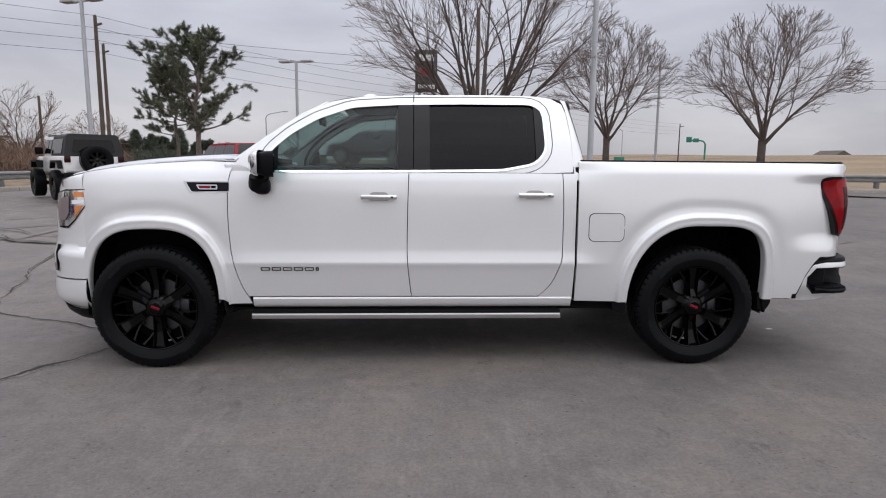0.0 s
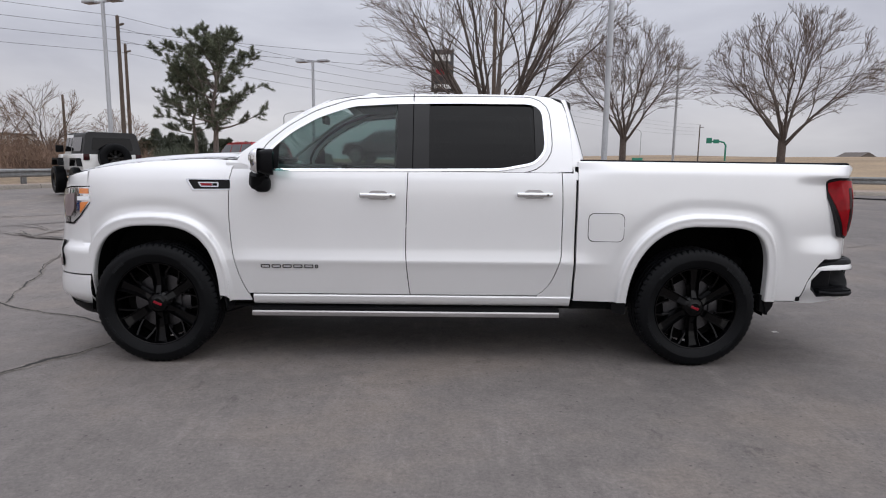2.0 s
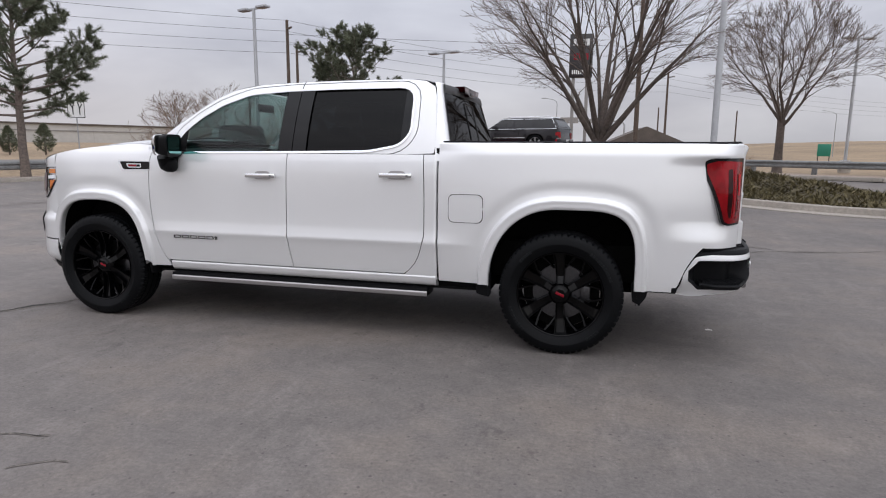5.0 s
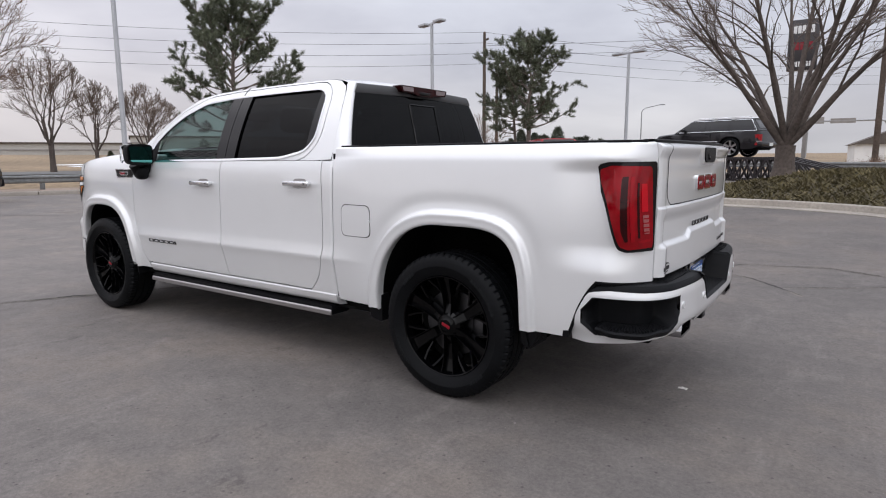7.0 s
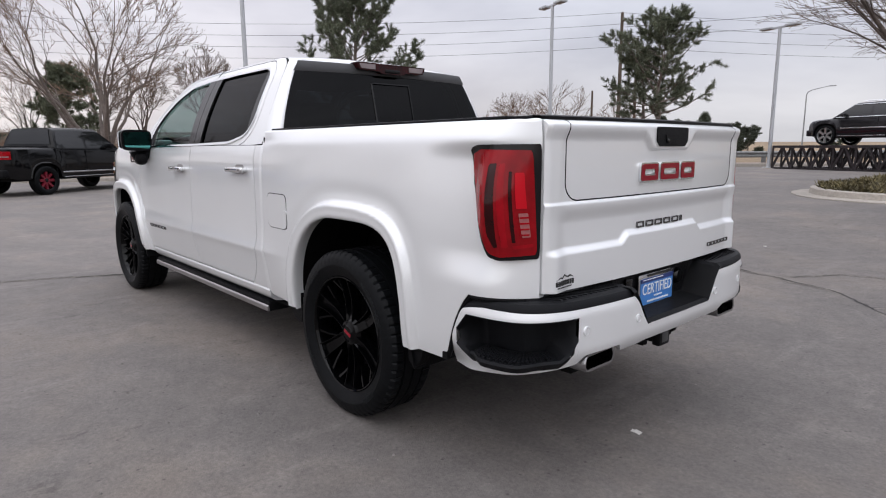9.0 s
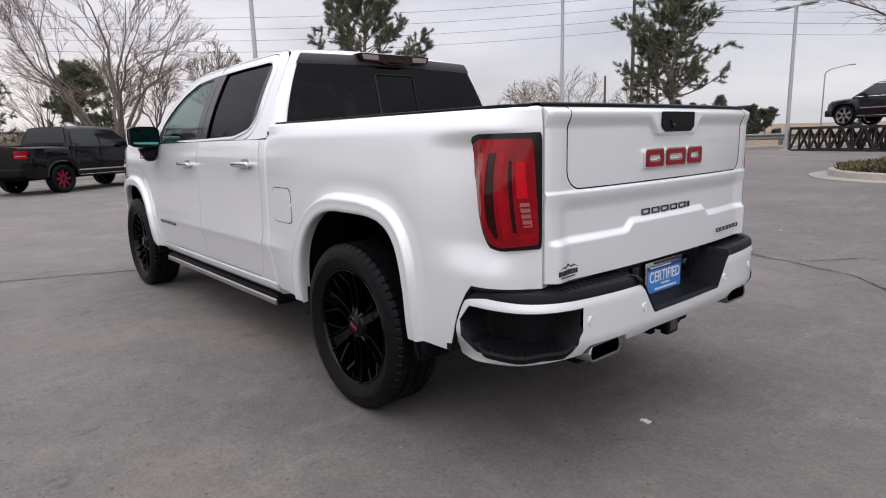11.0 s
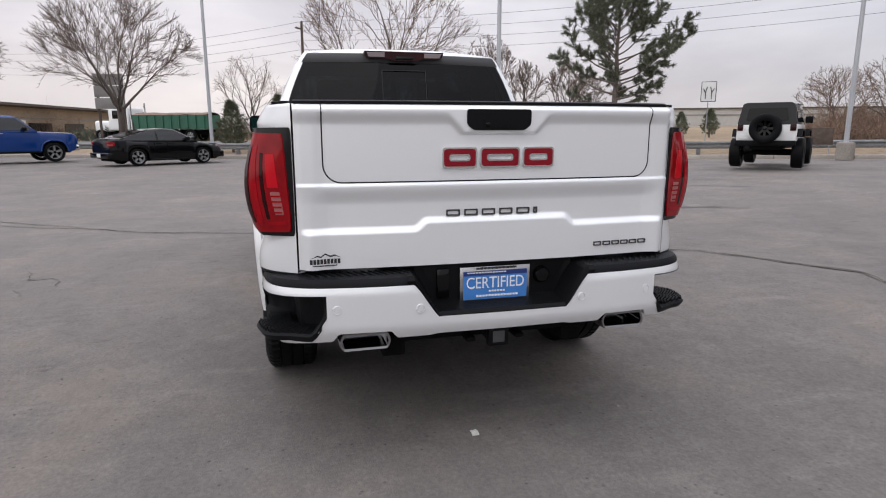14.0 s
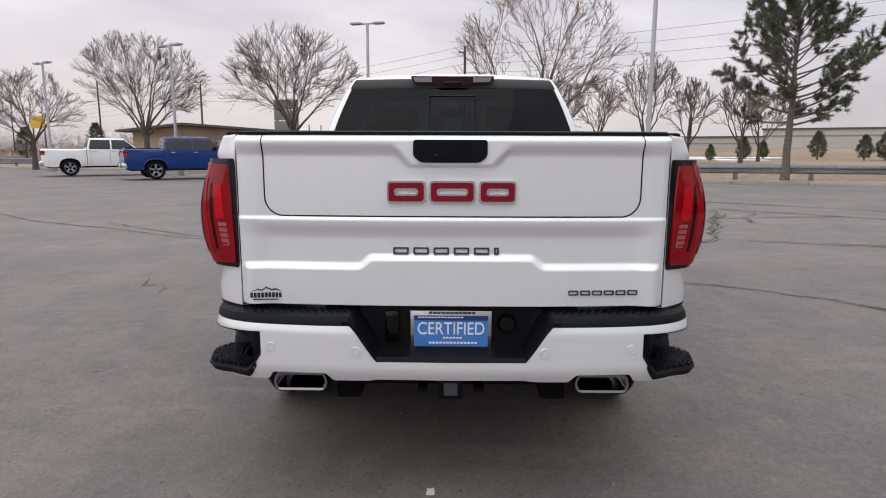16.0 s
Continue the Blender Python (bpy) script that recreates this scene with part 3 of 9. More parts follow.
def cracks():
    """Open cracks and worn lines in the asphalt, a few millimetres wide."""
    rnd = random.Random(5)
    ways = [
        [(-4.2, -6.6), (-2.6, -4.4), (-1.6, -2.91), (-1.2, -2.0), (-0.95, -1.35), (-0.78, -0.95), (-0.55, -0.55), (-0.2, 0.1), (0.35, 1.3), (1.0, 2.6), (1.7, 3.5), (3.0, 4.2), (4.1, 3.78), (4.6, 3.6), (5.25, 2.9)],
        [(-2.6, 0.9), (-2.08, 0.60), (-1.68, 0.45), (-1.06, 0.12), (-0.6, -0.1)],
        [(-2.2, 0.7), (-2.44, 1.14), (-2.66, 1.84), (-3.22, 3.0), (-3.6, 4.0)],
        [(-6.12, 6.6), (-5.53, 6.4), (-4.89, 5.8), (-4.0, 5.6)],
        [(-7.5, -12.5), (-4.46, -8.17), (-3.27, -5.94), (-2.60, -4.82), (-2.0, -3.7)],
        [(-6.8, 6.0), (-5.9, 5.75), (-5.1, 5.3), (-4.2, 5.0), (-3.25, 4.4)],
        [(4.1, 3.78), (4.5, 4.3), (5.4, 4.6), (6.3, 4.1)],
        [(5.0, 3.2), (6.2, 3.9), (7.4, 4.1), (9.5, 5.2)],
        [(-1.8, 3.7), (-2.23, 4.15), (-3.0, 4.45), (-3.88, 4.85), (-4.78, 5.15), (-5.44, 5.73)],
        [(0.75, -3.3), (1.13, -3.16), (1.13, -2.98), (1.27, -2.87), (1.45, -2.82)],
        [(1.54, -3.14), (1.62, -3.07), (1.75, -3.02)],
        [(-1.96, 4.45), (-1.79, 4.64), (-1.63, 5.04), (-1.30, 5.70), (-0.9, 6.4)],
    ]
    for k, w in enumerate(ways):
        pts = along(w, 0.05)
        T = thing("asphalt_crack", "dark open crack with crumbled edges across the worn asphalt", "crack", group="cracks in the asphalt", kind="structure")
        rows, edge, drift, jog = [], [], 0.0, 0.0
        broad = {0: 1.5, 4: 1.5, 8: 2.4, 9: 0.40, 10: 0.40}.get(k, 1.0)
        for i, (x, y) in enumerate(pts):
            t = (Vector(pts[min(i + 1, len(pts) - 1)]) - Vector(pts[max(i - 1, 0)])).normalized()
            drift = drift * 0.92 + rnd.uniform(-0.018, 0.018)
            wd = broad * (0.003 + 0.016 * max(0.0, noise.noise(Vector((x * 2.6, y * 2.6, k))) + 0.15)) * (0.25 if i in (0, len(pts) - 1) else 1)
            rows.append([(x - t.y * (drift + q * wd), y + t.x * (drift + q * wd), lift(x, y) + 0.0055) for q in (-1, 1)])
            ew = wd * 1.6 + broad * rnd.uniform(0.004, 0.022)
            ew2 = wd * 1.6 + broad * rnd.uniform(0.004, 0.022)
            edge.append([(x - t.y * (drift - ew), y + t.x * (drift - ew), lift(x, y) + 0.003), (x - t.y * (drift + ew2), y + t.x * (drift + ew2), lift(x, y) + 0.003)])
        part("open_crack", Geo().grid(rows), M["crack"], T, "", 0, tidy=False)
        part("crumbled_edge", Geo().grid(edge), M["crumble"], T, "pale crumbled edge", 0, tidy=False)
    for (x0, y0), (x1, y1) in (((-9.5, 6.2), (-5.0, 9.6)), ((-11.5, 3.0), (-7.3, 8.2)), ((-14, -3.2), (-9.5, -1.0)), ((-13.0, 1.5), (-8.2, 4.0)), ((-6.8, 13.2), (-3.9, 17.6)), ((-16.5, -8.5), (-11.8, -6.2)), ((-6.91, 6.07), (-3.61, 8.66)), ((-4.95, 5.32), (-4.85, 7.70))):
        g = Geo()
        d = (Vector((x1, y1)) - Vector((x0, y0))).normalized()
        rows = []
        for t in steps(0, 1, 24):
            p = Vector((x0, y0)).lerp(Vector((x1, y1)), t)
            w = 0.05 * (0.6 + 0.6 * abs(noise.noise(Vector((p.x * 2, p.y * 2, 3)))))
            rows.append([(p.x - d.y * w, p.y + d.x * w, lift(*p) + 0.004), (p.x + d.y * w, p.y - d.x * w, lift(*p) + 0.004)])
        g.grid(rows)
        single("bay_line", g, M["faded_line"], "faded white parking bay line on asphalt", "bay line", group="faded bay lines", kind="structure", tidy=False, smooth=0)


cracks()

# ---- planted island ----
ISLAND = [(1.55, 13.0), (1.75, 12.2), (2.3, 11.45), (3.3, 11.2), (4.6, 11.05), (6.1, 10.35), (7.3, 9.2), (8.4, 8.35), (9.6, 7.95), (10.6, 8.25), (10.9, 9.1), (10.4, 11.0), (9.6, 13.5), (8.6, 16.3), (7.0, 18.6), (4.6, 19.2), (3.0, 17.5), (2.4, 15.5)]
ISLAND = resampled(rounded(ISLAND, 0.7), 64)


def island_z(x, y):
    c = Vector((5.2, 13.6))
    best = 9.0
    for i in range(len(ISLAND)):
        a, b = Vector(ISLAND[i - 1]), Vector(ISLAND[i])
        e = b - a
        t = min(1, max(0, (Vector((x, y)) - a).dot(e) / e.dot(e)))
        best = min(best, (a + e * t - Vector((x, y))).length)
    return lift(x, y) + 0.13 + 0.52 * smooth01(best / 3.2)


def island():
    isl = thing("planted_island", "raised planted island with a pale concrete kerb", "island", kind="structure")
    out = grown(ISLAND, 0.0)
    inn = grown(ISLAND, -0.17)
    gut = grown(ISLAND, 0.34)
    for i in range(0, 64, 2):
        g = Geo()
        rows = []
        for j in (i, i + 1, i + 2):
            j %= 64
            (x0, y0), (x1, y1), (x2, y2) = gut[j], out[j], inn[j]
            z = lift(x1, y1)
            rows.append([(x0, y0, z - 0.02), (x0, y0, z + 0.006), (x1, y1, z + 0.02), (lerp(x1, x2, 0.15), lerp(y1, y2, 0.15), z + 0.13), (lerp(x1, x2, 0.4), lerp(y1, y2, 0.4), z + 0.15), (x2, y2, z + 0.15), (x2, y2, z)])
        part("kerb_stone", g.grid(rows), M["concrete"], isl)
    g = Geo()
    c = (5.2, 13.6)
    rows = []
    for t in steps(1, 0.02, 16):
        rows.append([(lerp(c[0], x, t), lerp(c[1], y, t), island_z(lerp(c[0], x, t), lerp(c[1], y, t))) for x, y in inn])
    g.grid(rows, wrap=True)
    part("soil", g, M["soil"], isl, "dark mulch soil")
    rnd = random.Random(11)
    tuft = Geo()
    n = 0
    while n < 26000:
        x, y = rnd.uniform(0.5, 11), rnd.uniform(7.9, 19.3)
        if not inside(x, y, inn):
            continue
        n += 1
        z = island_z(x, y) - 0.01
        h = rnd.uniform(0.04, 0.13) * (1.25 if noise.noise(Vector((x * 0.9, y * 0.9, 1))) > 0 else 0.8)
        a = rnd.uniform(0, 6.28)
        lx, ly = rnd.uniform(-0.10, 0.10), rnd.uniform(-0.10, 0.10)
        w = rnd.uniform(0.012, 0.03)
        c1, s1 = math.cos(a) * w, math.sin(a) * w
        tuft.add([(x - c1, y - s1, z), (x + c1, y + s1, z), (x + lx + c1, y + ly + s1, z + h * 0.6), (x + lx * 1.6, y + ly * 1.6, z + h)], [(0, 1, 2), (0, 2, 3)])
    ob = single("groundcover", tuft, M["hedge"], "olive-green low groundcover on the island", "groundcover", kind="stuff", tidy=False, smooth=0)


island()


# ---- the white pickup ----
FW = (0.0, 0.42, 0.435, 0.54, 2.8, 2.8)
RW = (3.735, 0.43, 0.485, 0.565, 2.25, 4.6)


def arch(x, z, cx, cz, a, b, p0, p1):
    """Distance outwards from the wheel opening's edge."""
    p = p0 if x < cx else p1
    h = max(0.0, z - cz)
    u = max(1e-6, (abs((x - cx) / a) ** p + (h / b) ** p) ** (1 / p))
    return math.hypot(x - cx, h) * (1 - 1 / u)


def opening(x, w):
    """Height of the wheel opening at x, or None beside it."""
    cx, cz, a, b, p0, p1 = w
    p = p0 if x < cx else p1
    u = abs(x - cx) / a
    return None if u >= 1 else cz + b * (1 - u ** p) ** (1 / p)


def clustered(c, a, n):
    """Stations across an opening, denser towards its ends."""
    half = [a * (1 - (1 - t) ** 2.1) for t in steps(0, 0.988, n)]
    return [c - h for h in reversed(half[1:])] + [c + h for h in half]


def half_width(x, z):
    """Half width of the body's skin below the windows."""
    fen = curve_at([0.30, 0.45, 0.6, 0.8, 1.0, 1.15, 1.25, 1.33, 1.40, 1.45], [0.90, 0.935, 0.955, 0.962, 0.962, 0.957, 0.945, 0.92, 0.87, 0.82], z)
    door = curve_at([0.40, 0.50, 0.58, 0.66, 0.703, 0.724, 0.758, 0.82, 0.92, 1.05, 1.20, 1.28, 1.335, 1.37], [0.902, 0.923, 0.937, 0.951, 0.961, 0.968, 0.962, 0.954, 0.951, 0.950, 0.947, 0.940, 0.926, 0.912], z)
    bed = curve_at([0.42, 0.55, 0.7, 0.85, 1.0, 1.12, 1.25, 1.335, 1.354, 1.366, 1.39, 1.425], [0.935, 0.952, 0.962, 0.968, 0.970, 0.966, 0.957, 0.9495, 0.9465, 0.942, 0.930, 0.908], z)
    y = lerp(lerp(fen, door, smooth01((x - 0.35) / 0.35)), bed, smooth01((x - 2.75) / 0.5))
    y -= 0.075 * smooth01((-0.12 - x) / 0.5) ** 1.5
    y -= 0.004 * smooth01((x - 4.25) / 0.40) + 0.034 * smooth01((x - 4.32) / 0.32) * smooth01((z - 0.80) / 0.15) * (1 - smooth01((z - 1.285) / 0.075))
    for w in (FW, RW):
        d = arch(x, z, *w)
        if d < 0.35:
            y += 0.034 * smooth01((0.082 - d) / 0.017) - 0.003 * smooth01((0.050 - d) / 0.006)
            y -= 0.010 * smooth01((0.008 - d) / 0.010)
            y -= 0.006 * math.exp(-((d - 0.125) / 0.042) ** 2) * smooth01((z - 0.55) / 0.3)
    return y


def cab_width(z):
    return curve_at([1.28, 1.36, 1.50, 1.65, 1.78, 1.85, 1.89, 1.92], [0.938, 0.915, 0.868, 0.803, 0.735, 0.69, 0.64, 0.55], z)


def panel_rows(zs, x0, x1, n, surf, hem=0.018):
    g = Geo()
    rows = []
    for z in zs:
        r = [(x, -surf(x, z), z) for x in steps(x0(z), x1(z), n)]
        r = [(r[0][0] + 0.002, r[0][1] + hem, z)] + r + [(r[-1][0] - 0.002, r[-1][1] + hem, z)]
        rows.append(r)
    rows = [[(p[0], p[1] + hem, p[2] + 0.002) for p in rows[0]]] + rows + [[(p[0], p[1] + hem, p[2] - 0.002) for p in rows[-1]]]
    return g.grid(rows)


def both(name, geo_of, mat, parent, label="", smooth=35):
    """The same part on either flank."""
    for s in (1, -1):
        g = geo_of()
        if s < 0:
            g.flip()
        part(name, g, mat, parent, label, smooth)


def wheel(parent, x, y, z, r, width, rim_r, outer, style="spoke", rim_mat=None, low=False, name="wheel", parts_under=True, spokes=6):
    """Tyre, rim, spokes and brake; outer is -1 or 1 for the side that faces out."""
    hub = new(name)
    hub.parent = parent
    hub.matrix_parent_inverse = Matrix()
    hub.location = (x, y, z)
    rim_mat = rim_mat or M["wheel_black"]
    h = width / 2
    n = 40 if low else 300
    tyre = Geo()
    prof = [(rim_r - 0.012, -h * 0.72), (rim_r + 0.012, -h * 0.86), (rim_r + (r - rim_r) * 0.45, -h), (r - 0.040, -h * 0.97), (r - 0.012, -h * 0.86), (r, -h * 0.74)]
    if not low:
        for gx in (-0.42, 0.0, 0.42):
            prof += [(r, (gx - 0.045) * h), (r - 0.010, (gx - 0.035) * h), (r - 0.010, (gx + 0.035) * h), (r, (gx + 0.045) * h)]
    prof += [(a, -b) for a, b in reversed(prof[:6])]
    rows = []
    for k in range(n):
        ang = 2 * math.pi * k / n
        row = []
        for j, (rr, yy) in enumerate(prof):
            q = rr
            if not low and rr > r - 0.03 and abs(yy) > 0.45 * h and k % 5 == 0:
                q = rr - 0.0075
            row.append((q * math.cos(ang), yy, q * math.sin(ang)))
        rows.append(row)
    tyre.grid(rows + [rows[0]])
    part("tyre", tyre, M["rubber"], hub, "", 28)
    rim = Geo()
    o = outer
    rim.lathe([(rim_r - 0.006, -o * h * 0.8), (rim_r - 0.022, -o * h * 0.4), (rim_r - 0.024, o * h * 0.3), (rim_r - 0.014, o * h * 0.70), (rim_r - 0.008, o * h * 0.82), (rim_r - 0.002, o * h * 0.84), (rim_r + 0.003, o * h * 0.78), (rim_r - 0.002, o * h * 0.70)], n)
    part("rim", rim, M["black_gloss"] if rim_mat == M["red_wheel"] else rim_mat, hub)
    disc = Geo()
    disc.lathe([(0.06, o * h * 0.02), (rim_r * 0.66, o * h * 0.02), (rim_r * 0.66, -o * h * 0.16), (0.06, -o * h * 0.16)], n // 2)
    part("brake_disc", disc, M["disc"] if not low else M["dark_metal"], hub)
    back = Geo()
    back.lathe([(0.0, -o * h * 0.30), (rim_r - 0.028, -o * h * 0.30), (rim_r - 0.028, -o * h * 0.34), (0, -o * h * 0.34)], n // 2)
    part("backplate", back, M["dark_metal"], hub)
    face = o * h * 0.62
    if style == "spoke":
        for k in range(spokes):
            base = 2 * math.pi * k / spokes + math.pi / 2
            sections = []
            for t in (0.0, 0.12, 0.3, 0.55, 0.8, 0.94, 1.0):
                rr = lerp(0.050, rim_r - 0.014, t)
                wd = lerp(0.027, 0.042, t) + 0.006 * smooth01((t - 0.85) / 0.15)
                fy = face - o * (0.016 * math.sin(t * math.pi) - 0.022 * t)
                a = base + 0.05 * t
                c, s = math.cos(a), math.sin(a)
                floor_d = 0.004 + 0.024 * smooth01((t - 0.05) / 0.2)
                ring = ((-1.0, 0.058), (-0.95, 0.012), (-0.88, 0.0), (-0.80, 0.0), (-0.62, floor_d), (0.62, floor_d), (0.80, 0.0), (0.88, 0.0), (0.95, 0.012), (1.0, 0.058))
                sections.append([(rr * c - u * wd * s, fy - o * d, rr * s + u * wd * c) for u, d in ring])
            part("spoke", Geo().grid(sections, wrap=True), rim_mat, hub, "", 22)
            # slim fork between two spokes, close to the rim
            g = Geo()
            for side in (-1, 1):
                sections = []
                for t in (0.0, 0.5, 1.0):
                    rr = lerp(rim_r * 0.60, rim_r - 0.014, t)
                    a = base + math.pi / spokes + 0.05 + side * lerp(0.30, 0.12, t)
                    wd = lerp(0.006, 0.010, t)
                    fy = face - o * (0.030 - 0.040 * t)
                    c, s = math.cos(a), math.sin(a)
                    sections.append([(rr * c - u * wd * s, fy - o * d, rr * s + u * wd * c) for u, d in ((-1.0, 0.040), (-0.7, 0.003), (0.7, 0.003), (1.0, 0.040))])
                g.grid(sections, wrap=True)
            part("fork", g, rim_mat, hub, "", 22)
    else:
        g = Geo()
        for k in range(spokes):
            a = 2 * math.pi * k / spokes + math.pi / 2
            c, s = math.cos(a), math.sin(a)
            w0, w1 = 0.044, 0.048
            ring = []
            for rr, wd, fy in ((0.05, w0, face), (rim_r - 0.015, w1, face + o * 0.01)):
                ring.append([(rr * c + wd * s, fy - o * 0.05, rr * s - wd * c), (rr * c + wd * s * 0.7, fy, rr * s - wd * c * 0.7), (rr * c - wd * s * 0.7, fy, rr * s + wd * c * 0.7), (rr * c - wd * s, fy - o * 0.05, rr * s + wd * c)])
            g.grid(ring, wrap=True)
        part("spokes", g, rim_mat, hub)
    cap = Geo()
    cap.lathe([(0.0, face + o * 0.012), (0.034, face + o * 0.011), (0.042, face + o * 0.004), (0.060, face), (0.078, face - o * 0.02), (0.080, face - o * 0.06)], 32)
    hubcap = part("hub_cap", cap, rim_mat if not low else M["black_gloss"], hub)
    if not low:
        for a0, n_bar in ((0.35, 11), (3.45, 9), (2.2, 5), (5.3, 5)):
            marks = Geo()
            for k in range(n_bar):
                a = a0 + k * 0.062
                c, s = math.cos(a), math.sin(a)
                r1, r2, wd, yo = rim_r + 0.048, rim_r + 0.068, 0.0075, o * (h + 0.0005)
                corners = [(r1 * c - wd * s, r1 * s + wd * c), (r1 * c + wd * s, r1 * s - wd * c), (r2 * c + wd * s, r2 * s - wd * c), (r2 * c - wd * s, r2 * s + wd * c)]
                marks.prism(corners, lambda u, v, w: (u, w, v), (yo - o * 0.012, yo))
            part("sidewall_print", marks, M["sidewall"], hub, "raised unreadable sidewall print", 0)
        em = Geo().box((-0.030, face + o * 0.010 - 0.002, -0.010), (0.030, face + o * 0.010 + 0.005, 0.010), 0.002)
        part("badge", em.moved(pose(0, 0, 0, 0, 22, 0)), M["red_emblem"], hub, "small red hub badge")
        for k in range(6):
            a = 2 * math.pi * (k + 0.5) / 6
            nut = Geo().lathe([(0, face - o * 0.012), (0.010, face - o * 0.014), (0.011, face - o * 0.05)], 8)
            part("lug_nut", nut.moved(Matrix.Translation((0.062 * math.cos(a), 0, 0.062 * math.sin(a)))), M["black_gloss"], hub)
        cal = Geo().box((0.13, -o * h * 0.1 - 0.03, -0.07), (0.20, o * h * 0.2 + 0.03, 0.07), 0.012)
        part("caliper", cal, M["disc"], hub)
    return hub


def pickup():
    T = thing("pickup_truck", "white crew-cab pickup truck with black wheels, parked on asphalt", "pickup truck")
    P = M["pearl"]

    # front fender with its wheel opening
    def fender_lo(x):
        z = opening(x, FW)
        if z is not None:
            return z
        return 0.62 if x < 0 else lerp(0.44, 0.40, smooth01((x - 0.45) / 0.1)) + 0.04

    def fender_hi(x):
        return curve_at([-0.45, -0.2, 0.1, 0.35, 0.60], [1.325, 1.365, 1.395, 1.408, 1.40], x)

    def fender_rear(z):
        return curve_at([0.42, 0.49, 0.56, 0.70, 0.83, 1.05, 1.22, 1.34, 1.42], [0.655, 0.625, 0.590, 0.548, 0.525, 0.515, 0.518, 0.535, 0.575], z)

    def fender():
        g = Geo()
        cols = []
        xs = [-0.445, -0.4405, -0.436] + clustered(0.0, 0.435, 44) + steps(0.436, 0.50, 16)
        for x in xs:
            lo, hi = fender_lo(x), fender_hi(x)
            col = [(x, -half_width(x, max(lo, z)), max(lo, z)) for z in steps(0.42, hi, 84)]
            a = col[0]
            cols.append([(x, a[1] + 0.05, a[2] + 0.012), (x, a[1] + 0.022, a[2] + 0.002)] + col)
        g.grid(cols)
        # strip behind the opening, up to the door's edge
        rows = []
        for z in steps(0.44, 1.405, 60):
            r = [(x, -half_width(x, z), z) for x in steps(0.50, fender_rear(z) - 0.003, 12)]
            rows.append(r + [(r[-1][0], r[-1][1] + 0.02, z)])
        g.grid(rows)
        return g

    both("front_fender", fender, P, T, "", 85)

    # doors below the windows
    def front_door():
        return panel_rows(steps(0.492, 1.345, 60), lambda z: fender_rear(z) + 0.003, lambda z: curve_at([0.49, 0.52, 0.83, 1.10, 1.345], [1.745, 1.738, 1.712, 1.716, 1.724], z) - 0.003, 46, half_width)

    def rear_edge(z):
        return curve_at([0.492, 0.52, 0.58, 0.66, 0.80, 1.05, 1.345], [2.63, 2.665, 2.715, 2.752, 2.785, 2.785, 2.775], z)

    def rear_door():
        return panel_rows(steps(0.492, 1.345, 60), lambda z: curve_at([0.49, 0.52, 0.83, 1.10, 1.345], [1.745, 1.738, 1.712, 1.716, 1.724], z) + 0.003, lambda z: rear_edge(z) - 0.003, 46, half_width)

    both("front_door", front_door, P, T)
    both("rear_door", rear_door, P, T)

    # cab corner behind the rear door, and the sill
    def cab_corner():
        rows = []
        for z in steps(0.46, 1.345, 50):
            y0 = half_width(2.8, z)
            r = [(x, -half_width(x, z), z) for x in steps(rear_edge(max(z, 0.492)) + 0.003, 2.862, 6)]
            r = [(r[0][0], r[0][1] + 0.02, z)] + r + [(2.872, -y0 + 0.004, z), (2.876, -y0 + 0.02, z), (2.878, -y0 + 0.08, z)]
            rows.append(r)
        return Geo().grid(rows)

    both("cab_corner", cab_corner, P, T)

    def sill():
        g = Geo()
        cols = []
        for x in [0.655] + steps(0.66, 2.86, 20) + [2.865]:
            y = half_width(x, 0.5)
            cols.append([(x, -y + 0.10, 0.402), (x, -y + 0.040, 0.408), (x, -y + 0.022, 0.418), (x, -y + 0.006, 0.442), (x, -y - 0.001, 0.474), (x, -y + 0.003, 0.483), (x, -y + 0.03, 0.487)])
        g.grid(cols)
        g.fan(cols[0])
        g.fan(cols[-1])
        return g

    both("rocker_sill", sill, P, T)

    # dark inner shell seen in the gaps
    core = Geo()
    core.box((-0.60, -0.86, 0.56), (-0.47, 0.86, 1.20), 0.02)
    core.box((0.53, -0.905, 0.42), (2.86, 0.905, 0.50), 0.02)
    core.box((-0.44, -0.62, 0.40), (0.52, 0.62, 1.28), 0.02)
    core.box((2.92, -0.60, 0.45), (4.80, 0.60, 0.72), 0.02)
    for s in (-1, 1):
        core.box((0.55, min(s * 0.86, s * 0.90), 0.46), (2.85, max(s * 0.86, s * 0.90), 1.30))
        core.box((2.90, min(s * 0.84, s * 0.895), 0.52), (3.18, max(s * 0.84, s * 0.895), 1.30))
        core.box((4.28, min(s * 0.70, s * 0.86), 0.55), (4.50, max(s * 0.70, s * 0.86), 1.30))
        core.box((4.50, min(s * 0.60, s * 0.78), 0.55), (4.76, max(s * 0.60, s * 0.78), 1.30))
    part("inner_shell", core, M["dark_metal"], T)

